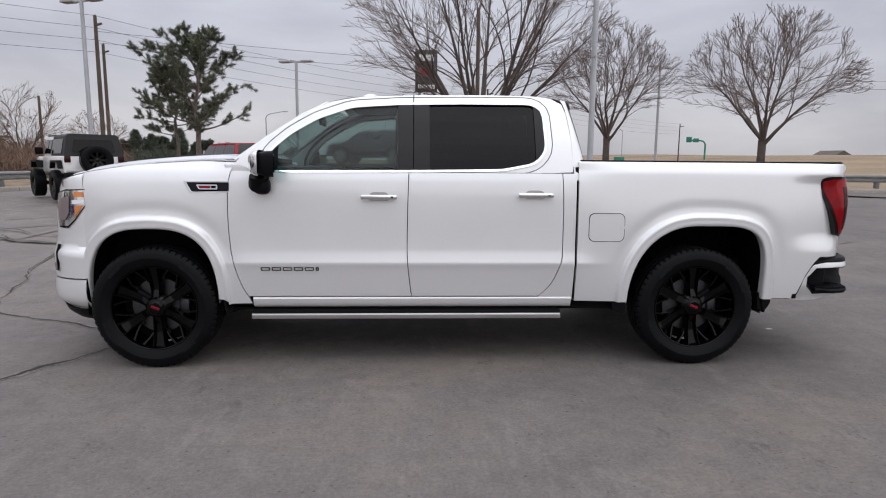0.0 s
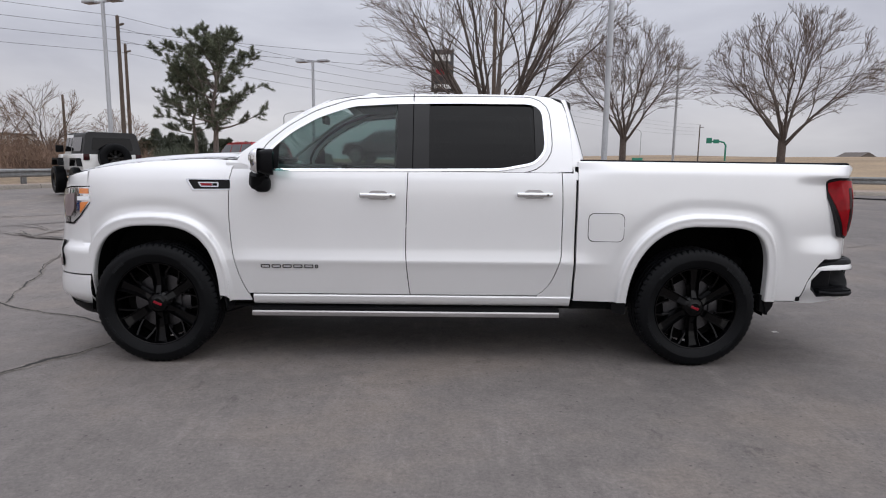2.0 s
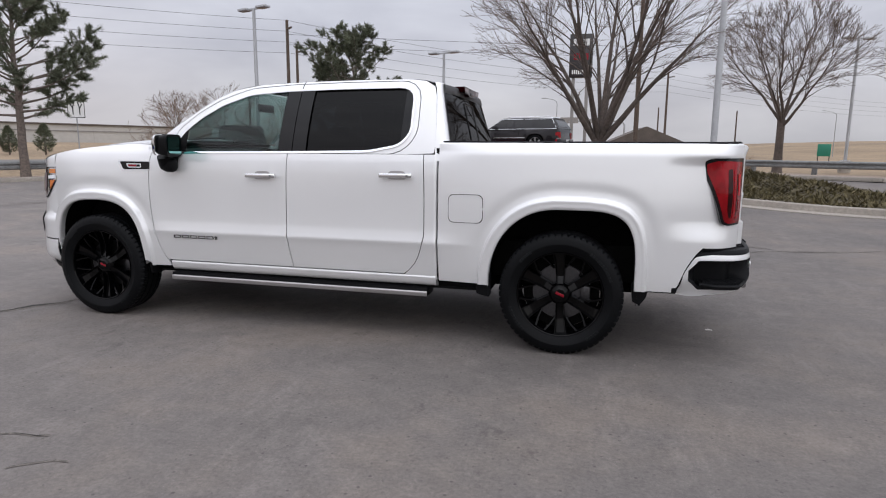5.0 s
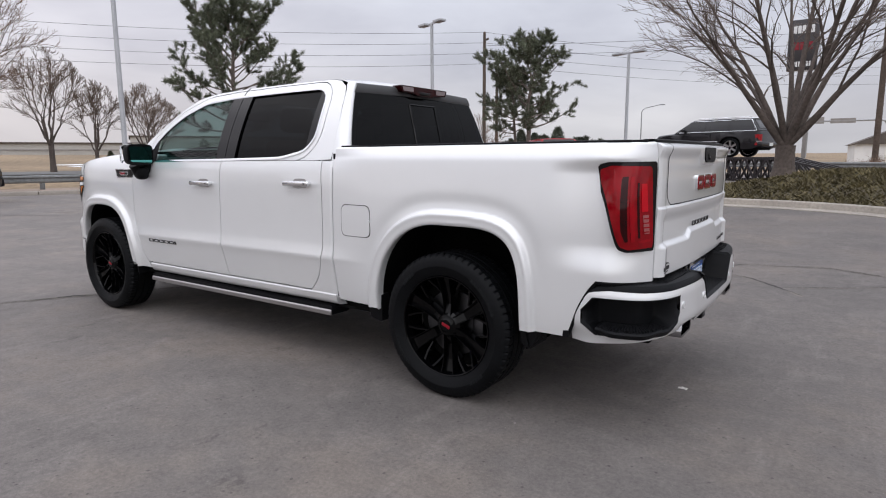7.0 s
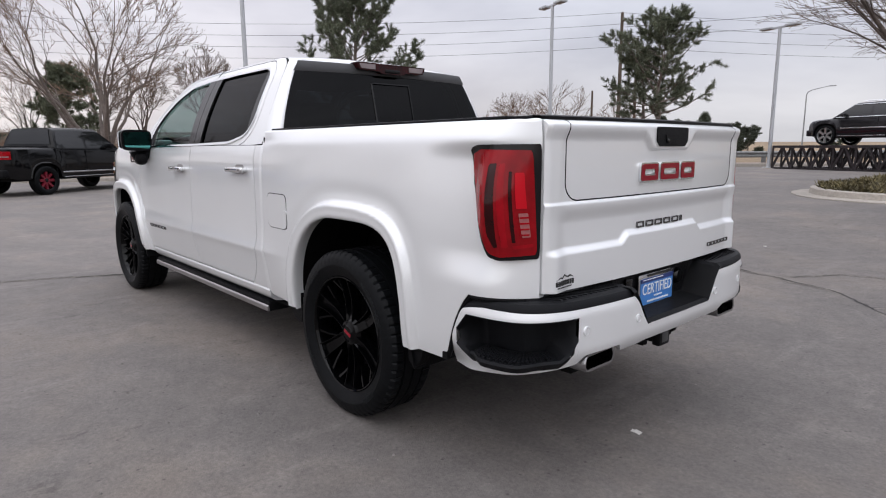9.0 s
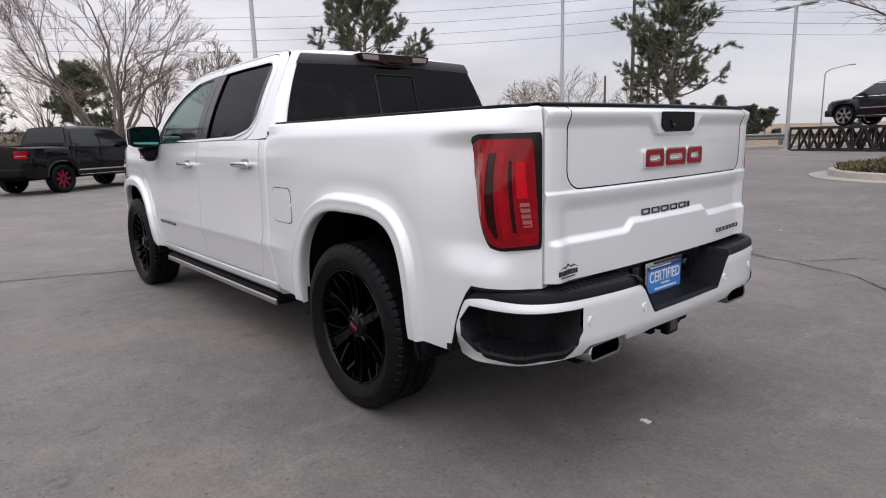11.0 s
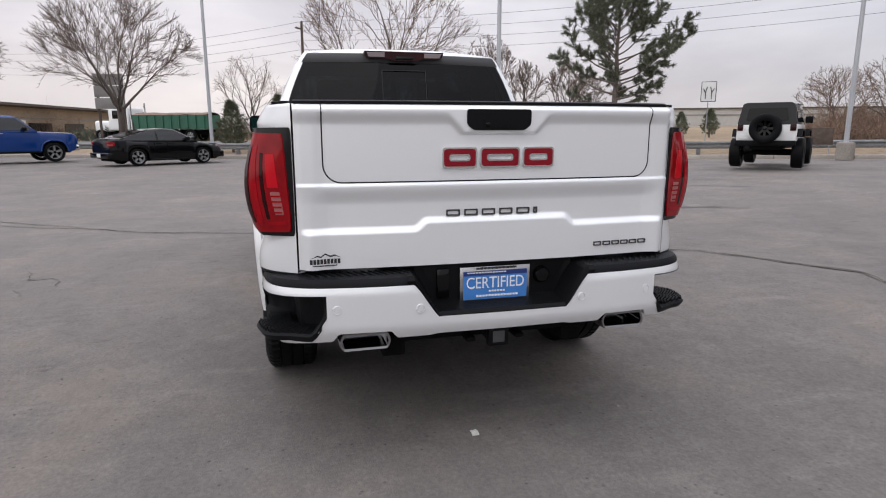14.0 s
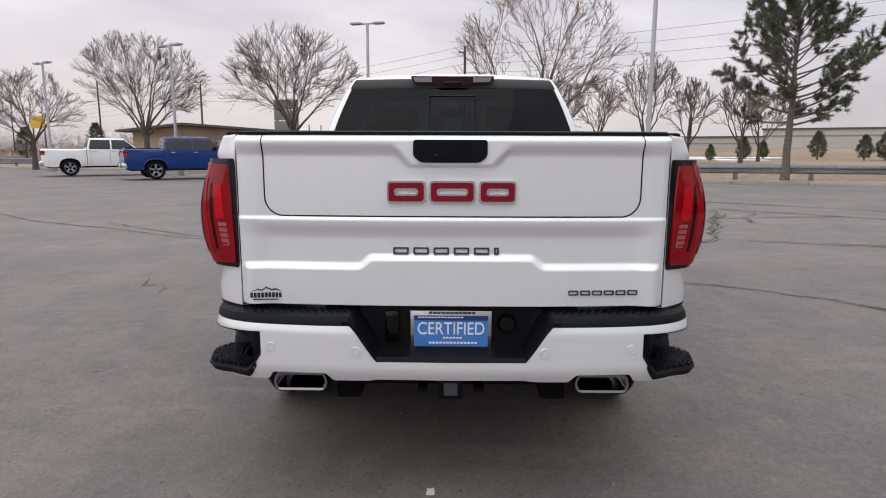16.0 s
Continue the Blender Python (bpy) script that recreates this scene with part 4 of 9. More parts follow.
    # wheel-house liners
    for (cx, cz, a, b, p0, p1), rearw in ((FW, False), (RW, True)):
        for s in (-1, 1):
            g = Geo()
            rows = []
            for y in (0.925, 0.75, 0.50):
                row = []
                for k in range(25):
                    t = math.pi * k / 24
                    c, sn = math.cos(t), math.sin(t)
                    e = p1 if c > 0 else p0
                    q = (abs(c) ** e + abs(sn) ** e) ** (-1 / e)
                    row.append((cx + (a + 0.02) * c * q, s * y, cz + (b + 0.02) * sn * q))
                row = [(row[0][0], s * y, 0.36)] + row + [(row[-1][0], s * y, 0.36)]
                rows.append(row)
            g.grid(rows)
            g.fan(rows[-1])
            part("wheel_house_liner", g, M["well"], T)

    # side windows: opening, trim, glass
    dlo = rounded([(0.735, 1.352), (0.80, 1.485), (0.93, 1.600), (1.10, 1.703), (1.33, 1.785), (1.65, 1.808), (2.10, 1.818), (2.585, 1.820), (2.650, 1.775), (2.660, 1.50), (2.585, 1.415), (2.36, 1.372), (1.80, 1.362)], 0.05)
    dlo = resampled(dlo, 110)

    def surf(p, out=0.0):
        return (p[0], -(cab_width(p[1]) + out), p[1])

    def band(p0, p1, o0, o1):
        g = Geo()
        mid = [lerp(Vector(a), Vector(b), 0.5) for a, b in zip(p0, p1)]
        g.grid([[surf(p, o0 - 0.02) for p in p0], [surf(p, o0) for p in p0], [surf(p, max(o0, o1)) for p in mid], [surf(p, o1) for p in p1], [surf(p, o1 - 0.02) for p in p1]], wrap=True)
        return g

    roof_line = rounded([(0.555, 1.342), (0.565, 1.425), (0.77, 1.575), (1.00, 1.735), (1.18, 1.828), (1.40, 1.868), (1.77, 1.884), (2.26, 1.892), (2.62, 1.888), (2.775, 1.862), (2.815, 1.80), (2.842, 1.60), (2.855, 1.342), (1.70, 1.342)], 0.04)

    def ray_out(poly, c, p):
        """Where the ray from c through p leaves an outline."""
        d = Vector(p) - Vector(c)
        best = None
        for i in range(len(poly)):
            a, b = Vector(poly[i - 1]), Vector(poly[i])
            e = b - a
            den = d.x * e.y - d.y * e.x
            if abs(den) < 1e-9:
                continue
            w = a - Vector(c)
            t = (w.x * e.y - w.y * e.x) / den
            u = (w.x * d.y - w.y * d.x) / den
            if t > 0 and -1e-6 <= u <= 1 + 1e-6:
                best = t if best is None else max(best, t)
        return tuple(Vector(c) + d * best)

    seam_in, seam_out = grown(dlo, 0.052), grown(dlo, 0.058)
    outer = [ray_out(roof_line, (1.70, 1.60), p) for p in seam_out]

    def keep(p):
        return (p[0], max(p[1], 1.348))

    both("window_trim", lambda: band(dlo, grown(dlo, 0.016), 0.004, 0.008), M["chrome"], T, "bright chrome window surround")
    both("door_frame", lambda: band([keep(p) for p in grown(dlo, 0.016)], [keep(p) for p in seam_in], 0.001, 0.0), P, T)

    def aperture():
        g = Geo()
        lo = [keep(p) for p in seam_out]
        rows = []
        for t in (0, 0.25, 0.5, 0.75, 1.0):
            rows.append([surf(keep(tuple(lerp(Vector(a), Vector(b), t)))) for a, b in zip(lo, outer)])
        rows = [[(p[0], p[1] + 0.02, p[2]) for p in rows[0]]] + rows
        g.grid(rows, wrap=True)
        return g

    both("cab_side", aperture, P, T)

    # black backing added behind the frame gap so that it reads as shaded
    def seam_back():
        return Geo().grid([[surf(keep(p), -0.012) for p in grown(dlo, 0.046)], [surf(keep(p), -0.012) for p in grown(dlo, 0.066)]], wrap=True)

    both("door_seal", seam_back, M["black_trim"], T, "black backing that keeps the door gap dark")

    def pane(poly, out):
        """A curved pane over an outline in the flank's plane."""
        bm = bmesh.new()
        f = bm.faces.new([bm.verts.new((p[0], 0, p[1])) for p in poly])
        bmesh.ops.triangulate(bm, faces=[f])
        for z in steps(1.38, 1.80, 9):
            bmesh.ops.bisect_plane(bm, geom=bm.verts[:] + bm.edges[:] + bm.faces[:], plane_co=(0, 0, z), plane_no=(0, 0, 1))
        bm.verts.index_update()
        g = Geo()
        g.add([(v.co.x, -(cab_width(v.co.z) + out), v.co.z) for v in bm.verts], [[v.index for v in f.verts] for f in bm.faces])
        bm.free()
        return g

    def clip(poly, x0, x1):
        """The stretch of an outline between two heights along the car."""
        out = []
        for (ax, ay), (bx, by) in zip(poly, poly[1:] + poly[:1]):
            if x0 <= ax <= x1:
                out.append((ax, ay))
            for c in sorted((x0, x1), key=lambda q: abs(q - ax)):
                if (ax - c) * (bx - c) < 0:
                    t = (c - ax) / (bx - ax)
                    out.append((c, ay + (by - ay) * t))
        return out

    both("front_side_window", lambda: pane(clip(dlo, 0.845, 1.645), -0.012), M["glass_front"], T, "green-tinted front side glass", 0)
    both("rear_side_window", lambda: pane(clip(dlo, 1.865, 2.595), -0.012), M["glass_dark"], T, "dark privacy glass", 0)
    both("pillar_cover", lambda: pane(clip(dlo, 1.645, 1.752), 0.002), M["black_gloss"], T, "gloss black pillar cover")
    both("pillar_cover", lambda: pane(clip(dlo, 1.758, 1.865), 0.002), M["black_gloss"], T, "gloss black pillar cover")
    both("sail_panel", lambda: pane(clip(dlo, 0.70, 0.845), 0.001), M["black_trim"], T, "black mirror sail panel")
    both("quarter_trim", lambda: pane(clip(dlo, 2.595, 2.70), 0.001), M["black_gloss"], T, "gloss black trim")

    both("door_seam", lambda: Geo().tube([surf((1.755, z), -0.001) for z in steps(1.812, 1.884, 6)], 0.004, 6), M["well"], T, "dark door gap")
    both("pillar_backing", lambda: pane(clip(dlo, 1.63, 1.88), -0.016), M["black_trim"], T, "black pillar backing", 0)
    both("quarter_backing", lambda: pane(clip(dlo, 2.58, 2.70), -0.016), M["black_trim"], T, "black quarter backing", 0)

    # roof
    def roof_edge(x):
        return curve_at([1.10, 1.18, 1.40, 1.77, 2.26, 2.62, 2.775, 2.80], [1.788, 1.828, 1.868, 1.884, 1.892, 1.888, 1.862, 1.85], x)

    g = Geo()
    cols = []
    for x in steps(1.16, 2.79, 40):
        ze = roof_edge(x)
        ye = cab_width(ze)
        bulge = 0.05 * smooth01((2.80 - x) / 0.12)
        cols.append([(x, ye * t, ze + bulge * (1 - abs(t) ** 2.6) * 0.55) for t in steps(-1, 1, 25)])
    # rolled rear edge
    last = cols[-1]
    cols.append([(2.822, p[1] * 0.995, p[2] - 0.012) for p in last])
    cols.append([(2.835, p[1] * 0.99, p[2] - 0.030) for p in last])
    cols.append([(2.840, p[1] * 0.985, p[2] - 0.055) for p in last])
    g.grid(cols)
    part("roof", g, P, T)
    ant = Geo()
    ant.grid([[(1.33 + 0.15 * t, 0.035 * math.cos(a) * (1 - t * 0.3) * math.sin(math.pi * min(1, t + 0.12)) ** 0.5, 1.905 + 0.055 * math.sin(a) * math.sin(math.pi * (0.12 + t * 0.8)) ** 0.7) for a in steps(0, math.pi, 9)] for t in steps(0, 1, 9)])
    part("roof_antenna", ant, P, T)

    # windscreen and bonnet
    apil = [(0.565, 1.42), (0.77, 1.575), (1.00, 1.735), (1.17, 1.824)]
    g = Geo()
    rows = []
    for k in range(13):
        t = k / 12
        x = curve_at([0, 0.36, 0.73, 1], [p[0] for p in apil], t)
        z = curve_at([0, 0.36, 0.73, 1], [p[1] for p in apil], t)
        y = cab_width(z) - 0.03
        rows.append([(x - 0.17 * (1 - u * u) * (1 - 0.35 * t), y * u, z + 0.03 * (1 - u * u) * t) for u in steps(-1, 1, 15)])
    g.grid(rows)
    part("windscreen", g, M["glass_front"], T, "laminated windscreen", 60)
    both("a_pillar", lambda: Geo().grid([[(p[0] + 0.0, -cab_width(p[1]), p[1]) for p in apil], [(p[0] - 0.02, -(cab_width(p[1]) - 0.02), p[1] + 0.006) for p in apil], [(p[0] - 0.03, -(cab_width(p[1]) - 0.06), p[1] + 0.002) for p in apil]]), P, T)

    g = Geo()
    cols = []
    for x in steps(-0.60, 0.545, 36):
        f = smooth01((x + 0.78) / 0.25)
        ze = curve_at([-0.75, -0.6, -0.45, -0.2, 0.1, 0.35, 0.60], [1.20, 1.285, 1.325, 1.365, 1.395, 1.408, 1.41], x)
        col = []
        for u in steps(-1, 1, 41):
            ye = half_width(max(x, -0.44), ze) * (1.0 if x > -0.44 else 1 - 0.20 * ((-0.44 - x) / 0.3) ** 2)
            z = ze + 0.035 * (1 - abs(u) ** 2.2) + 0.022 * smooth01((0.62 - abs(u)) / 0.10) * f * smooth01((0.62 - x) / 0.3)
            xx = x - 0.08 * (1 - u * u) * (1 - smooth01((x + 0.72) / 1.0)) + 0.05 * u * u * smooth01((x - 0.3) / 0.3)
            col.append((xx, ye * u, z))
        cols.append(col)
    cols = [[(p[0] - 0.018, p[1] * 0.985, p[2] - 0.055) for p in cols[0]], [(p[0] - 0.014, p[1] * 0.995, p[2] - 0.018) for p in cols[0]]] + cols
    g.grid(cols)
    part("bonnet", g, P, T, "", 60)
    g = Geo().box((0.44, -0.72, 1.395), (0.62, 0.72, 1.425), 0.01)
    both("cowl_corner", lambda: Geo().box((0.485, -0.905, 1.31), (0.66, -0.70, 1.402), 0.02, 3), P, T)
    part("cowl", g, M["black_trim"], T, "black cowl panel")
    for y in (-0.45, 0.25):
        w = Geo().tube([(0.50, y, 1.435), (0.46, y + 0.10, 1.455), (0.52, y + 0.5, 1.475)], 0.008, 6)
        part("wiper", w, M["black_trim"], T)

    # nose: fascia, lower bumper, grille, lamps
    def nose(s, z):
        """Plan of the nose from the fender's end (0) to the middle (1)."""
        y0 = half_width(-0.445, z)
        p0, p1, p2, p3 = Vector((-0.445, -y0)), Vector((-0.70, -y0 + 0.015)), Vector((-0.86, -0.62)), Vector((-0.88, 0.0))
        lean = 0.05 * smooth01((1.0 - z) / 0.3) - 0.07 * smooth01((z - 1.02) / 0.28)
        t = s
        p = p0 * (1 - t) ** 3 + p1 * 3 * t * (1 - t) ** 2 + p2 * 3 * t * t * (1 - t) + p3 * t ** 3
        return (p.x - lean * smooth01(t / 0.4) * 0.6, p.y, z)

    def fascia(z0, z1, s1, out=0.0):
        g = Geo()
        g.grid([[nose(s, z) for s in steps(0, s1, 24)] for z in steps(z0, z1, 24)])
        return g

    both("front_fascia", lambda: fascia(0.617, 1.224, 1.0), P, T)

    def nose_cap():
        """Rounds the nose off between the fascia's upper edge and the bonnet."""
        cols = []
        for s in steps(0, 1, 36):
            a = Vector(nose(s, 1.224))
            x = lerp(-0.445, -0.60, min(1, s / 0.34))
            u = -1 + max(0.0, s - 0.34) / 0.66
            ze = curve_at([-0.6, -0.45], [1.285, 1.325], x)
            ye = half_width(-0.44, ze) * (1 - 0.20 * (max(0, -0.44 - x) / 0.3) ** 2)
            b = Vector((x - 0.077 * (1 - u * u), ye * u, ze + 0.035 * (1 - abs(u) ** 2.2) + 0.022 * smooth01((0.62 - abs(u)) / 0.10) - 0.004))
            c = Vector((lerp(a.x, b.x, 0.12), lerp(a.y, b.y, 0.12), lerp(a.z, b.z, 0.86)))
            cols.append([tuple(a * (1 - t) ** 2 + c * 2 * t * (1 - t) + b * t * t) for t in steps(0, 1, 9)])
        return Geo().grid(cols)

    both("nose_cap", nose_cap, P, T, "", 60)

    def bumper_lo():
        g = Geo()
        rows = []
        for z in steps(0.395, 0.607, 12):
            r = [nose(s, z) for s in steps(0, 1, 24)]
            d = 0.008 * math.sin(math.pi * (z - 0.395) / 0.212)
            k = 0.05 * smooth01((0.47 - z) / 0.09)
            rows.append([(p[0] - d + k, p[1] - d + k * 0.6, p[2]) for p in r])
        rows = [[(p[0] + 0.04, p[1] + 0.04, p[2] + 0.004) for p in rows[0]]] + rows + [[(p[0] + 0.04, p[1] + 0.04, p[2] - 0.004) for p in rows[-1]]]
        g.grid(rows)
        return g

    both("front_bumper", bumper_lo, P, T)

    def valance():
        g = Geo()
        rows = []
        for z, k in ((0.40, 0.03), (0.36, 0.045), (0.315, 0.09)):
            rows.append([(nose(s, 0.42)[0] + k, nose(s, 0.42)[1] + k * 0.6, z) for s in steps(0, 1, 20)])
        g.grid(rows)
        return g

    both("air_dam", valance, M["black_trim"], T, "black lower air dam")

    def grille():
        g = Geo()
        for z in steps(0.70, 1.16, 9):
            g.tube([(nose(s, z)[0] + 0.004, nose(s, z)[1], z) for s in steps(0.55, 1.0, 10)], 0.012, 6)
        return g

    both("grille_bar", grille, M["chrome"], T, "chrome grille mesh")

    def lamp(poly, out, n=10):
        """A lamp piece that follows the nose; outline in (s, z)."""
        bm = bmesh.new()
        f = bm.faces.new([bm.verts.new((p[0], 0, p[1])) for p in poly])
        bmesh.ops.triangulate(bm, faces=[f])
        lo, hi = min(p[0] for p in poly), max(p[0] for p in poly)
        for k in range(1, n):
            bmesh.ops.bisect_plane(bm, geom=bm.verts[:] + bm.edges[:] + bm.faces[:], plane_co=(lerp(lo, hi, k / n), 0, 0), plane_no=(1, 0, 0))
        bm.verts.index_update()
        g = Geo()
        vs = []
        for v in bm.verts:
            p = nose(v.co.x, v.co.z)
            vs.append((p[0] - out, p[1] - out, p[2]))
        g.add(vs, [[v.index for v in f.verts] for f in bm.faces])
        bm.free()
        return g

    both("headlamp", lambda: lamp([(-0.04, 1.218), (-0.045, 1.12), (0.07, 1.01), (0.16, 0.955), (0.30, 0.955), (0.42, 1.19), (0.2, 1.215)], 0.004), M["black_gloss"], T, "headlamp housing")
    both("headlamp_reflector", lambda: lamp([(-0.034, 1.212), (-0.038, 1.122), (0.072, 1.016), (0.16, 0.968), (0.29, 0.968), (0.40, 1.18), (0.2, 1.205)], 0.006), M["chrome"], T, "silver lamp reflector")
    both("headlamp_lens", lambda: lamp([(0.13, 1.17), (0.13, 1.06), (0.18, 1.01), (0.26, 1.01), (0.33, 1.15)], 0.008), M["lens_clear"], T, "clear projector lens")
    both("marker_lamp", lambda: lamp([(-0.018, 1.112), (0.065, 1.105), (0.068, 1.03), (0.055, 1.04)], 0.008), M["lens_amber"], T, "amber side marker")
    both("marker_lamp", lambda: lamp([(-0.02, 1.20), (0.07, 1.20), (0.07, 1.165), (-0.02, 1.165)], 0.008), M["lens_amber"], T, "amber side marker")
    both("running_light", lambda: lamp([(-0.03, 1.150), (0.09, 1.145), (0.09, 1.118), (-0.03, 1.125)], 0.009), M["white_print"], T, "white running-light guide")
    both("fog_lamp_trim", lambda: lamp([(0.27, 0.84), (0.33, 0.84), (0.33, 0.66), (0.27, 0.66)], 0.006), M["black_trim"], T, "black corner inlet")
    both("fog_lamp", lambda: lamp([(0.28, 0.72), (0.32, 0.72), (0.32, 0.67), (0.28, 0.67)], 0.010), M["lens_clear"], T, "corner lamp")

    # wing badge with chrome rim and two dark bars for its letters
    def on_side(poly, out0, out1):
        g = Geo()
        g.prism(poly, lambda u, v, w: (u, -(half_width(u, v) + w), v), (out0, out1))
        return g

    both("wing_badge", lambda: on_side(rounded([(0.228, 1.278), (0.530, 1.278), (0.530, 1.205), (0.275, 1.200)], 0.012), -0.01, 0.006), M["chrome"], T, "chrome-rimmed wing vent")
    both("wing_badge_inlay", lambda: on_side(rounded([(0.250, 1.271), (0.528, 1.271), (0.528, 1.213), (0.288, 1.209)], 0.010), 0.0, 0.008), M["black_gloss"], T, "gloss black inlay")
    both("badge_plate", lambda: on_side(rounded([(0.315, 1.256), (0.455, 1.256), (0.455, 1.224), (0.335, 1.224)], 0.008), 0.0, 0.011), M["chrome"], T, "chrome oval badge")
    both("badge_bar", lambda: on_side([(0.330, 1.249), (0.410, 1.249), (0.410, 1.231), (0.340, 1.231)], 0.0, 0.013), M["red_emblem"], T, "red badge bar")
    both("badge_bar", lambda: on_side([(0.415, 1.249), (0.445, 1.249), (0.445, 1.231), (0.415, 1.231)], 0.0, 0.013), M["black_gloss"], T, "black badge bar")
    for k in range(6):
        x0 = 0.722 + k * 0.074
        x1 = x0 + (0.062 if k < 5 else 0.020)

        def name_frame():
            rings = [resampled(rounded([(x0 + d, 0.702 - d), (x1 - d, 0.702 - d), (x1 - d, 0.677 + d), (x0 + d, 0.677 + d)], 0.004), 40) for d in (0.0, 0.006)]
            return Geo().grid([[(u, -(half_width(u, v) + w), v) for u, v in ring] for ring, w in ((rings[0], -0.002), (rings[0], 0.006), (rings[1], 0.006), (rings[1], -0.002))], wrap=True)

        both("door_nameplate", name_frame, M["dark_chrome"], T, "dark chrome nameplate bar")

    # door handles
    def handle(x0, x1, z):
        g = Geo()
        for s in (0.0,):
            g.box((x0, -(0.945 + 0.052), z - 0.018), (x1, -(0.945 + 0.030), z + 0.014), 0.009, 3)
            g.box((x0 + 0.012, -(0.945 + 0.045), z - 0.012), (x0 + 0.05, -0.93, z + 0.010), 0.006)
            g.box((x1 - 0.05, -(0.945 + 0.045), z - 0.012), (x1 - 0.012, -0.93, z + 0.010), 0.006)
        return g

    # grey plate on the skin; its tone stands in for a recess's shade
    def cup(xc, z):
        g = Geo()
        g.prism(rounded([(xc - 0.075, z - 0.03), (xc - 0.06, z + 0.030), (xc + 0.06, z + 0.030), (xc + 0.075, z - 0.03)], 0.03), lambda u, v, w: (u, -(half_width(u, v) + w), v), (-0.006, 0.003))
        return g

    for x0, x1, z in ((1.400, 1.645, 1.182), (2.462, 2.705, 1.200)):
        both("handle_recess", lambda: cup((x0 + x1) / 2, z), M["alu"], T, "grey plate painted as the shade of a handle recess")
        both("door_handle", lambda: handle(x0, x1, z), M["chrome"], T, "chrome door handle")
        both("keyhole", lambda: Geo().box((x1 - 0.040, -(0.945 + 0.0535), z - 0.007), (x1 - 0.026, -(0.945 + 0.050), z + 0.005), 0.002), M["black_gloss"], T)

    # mirrors
    def mirror_body():
        g = Geo()
        rows = []
        for t in steps(0, 1, 9):
            x = lerp(0.715, 0.845, t)
            q = math.sin(math.pi * (0.12 + 0.40 * t)) ** 0.6
            rows.append([(x - 0.25 * t * 0.115 * q * math.copysign(abs(math.cos(a)) ** 0.40, math.cos(a)), -1.045 + 0.122 * q * math.copysign(abs(math.cos(a)) ** 0.40, math.cos(a)), 1.396 + 0.084 * q * math.copysign(abs(math.sin(a)) ** 0.40, math.sin(a))) for a in steps(0, 2 * math.pi, 25)[:-1]])
        g.grid(rows, wrap=True)
        g.fan(rows[0])
        g.fan(rows[-1])
        return g

    both("mirror_housing", mirror_body, M["black_trim"], T, "black mirror housing")

    def mirror_cap():
        g = Geo()
        rows = []
        for t in steps(0, 1, 7):
            x = lerp(0.706, 0.772, t)
            q = math.sin(math.pi * (0.14 + 0.36 * t)) ** 0.6 * 0.985
            rows.append([(x, -1.047 + 0.124 * q * math.copysign(abs(math.cos(a)) ** 0.40, math.cos(a)), 1.398 + 0.086 * q * math.copysign(abs(math.sin(a)) ** 0.40, math.sin(a))) for a in steps(0.35, math.pi * 1.28, 23)])
        g.grid(rows)
        return g

    both("mirror_cap", mirror_cap, M["chrome"], T, "bright chrome mirror cap")
    both("mirror_glass", lambda: Geo().prism(rounded([(-1.148, 1.342), (-1.154, 1.458), (-0.940, 1.464), (-0.940, 1.328)], 0.022), lambda u, v, w: (w - 0.25 * (u + 1.0425), u, v), (0.842, 0.849)), M["mirror"], T, "green-tinted mirror glass")
    both("mirror_arm", lambda: Geo().tube([(0.74, -0.90, 1.345), (0.735, -0.95, 1.285), (0.735, -1.01, 1.265), (0.74, -1.04, 1.32)], [0.05, 0.058, 0.062, 0.05], 12), M["black_trim"], T, "black mirror arm")
    both("mirror_foot", lambda: Geo().box((0.705, -1.05, 1.195), (0.815, -0.955, 1.305), 0.04, 4), M["black_trim"], T, "black lower mirror pod")

    # power running board
    def board():
        g = Geo()
        g.box((0.635, -0.905, 0.326), (2.800, -0.74, 0.388), 0.010)
        return g

    both("running_board", board, M["black_trim"], T, "black power running board")
    both("board_trim", lambda: Geo().prism(rounded([(-0.914, 0.328), (-0.914, 0.356), (-0.906, 0.366), (-0.900, 0.328)], 0.003), lambda u, v, w: (w, u, v), (0.640, 2.795)), M["alu"], T, "brushed aluminium board edge")
    both("board_tread", lambda: Geo().box((0.66, -0.897, 0.386), (2.78, -0.78, 0.392), 0.002), M["pad"], T, "ribbed step tread")
    for x in (0.95, 2.45):
        both("board_arm", lambda: Geo().tube([(x, -0.82, 0.345), (x, -0.70, 0.40), (x, -0.60, 0.44)], 0.022, 8), M["dark_metal"], T)

    # load bed
    def bed_lo(x):
        z = opening(x, RW)
        if z is not None:
            return z
        return 0.455 if x < 3.3 else curve_at([4.455, 4.475, 4.53, 4.585, 4.62], [0.475, 0.497, 0.640, 0.736, 0.777], x)

    def tail_turn(z):
        return half_width(4.62, z)

    def turn_at(t, y0):
        """Place and direction on the rounded rear corner."""
        p = [Vector((4.62, -y0)), Vector((4.738, -y0 - 0.004)), Vector((4.800, -0.876)), Vector((4.842, -0.811))]
        q = p[0] * (1 - t) ** 3 + p[1] * 3 * t * (1 - t) ** 2 + p[2] * 3 * t * t * (1 - t) + p[3] * t ** 3
        d = (p[1] - p[0]) * (1 - t) ** 2 + (p[2] - p[1]) * 2 * t * (1 - t) + (p[3] - p[2]) * t * t
        return q, d

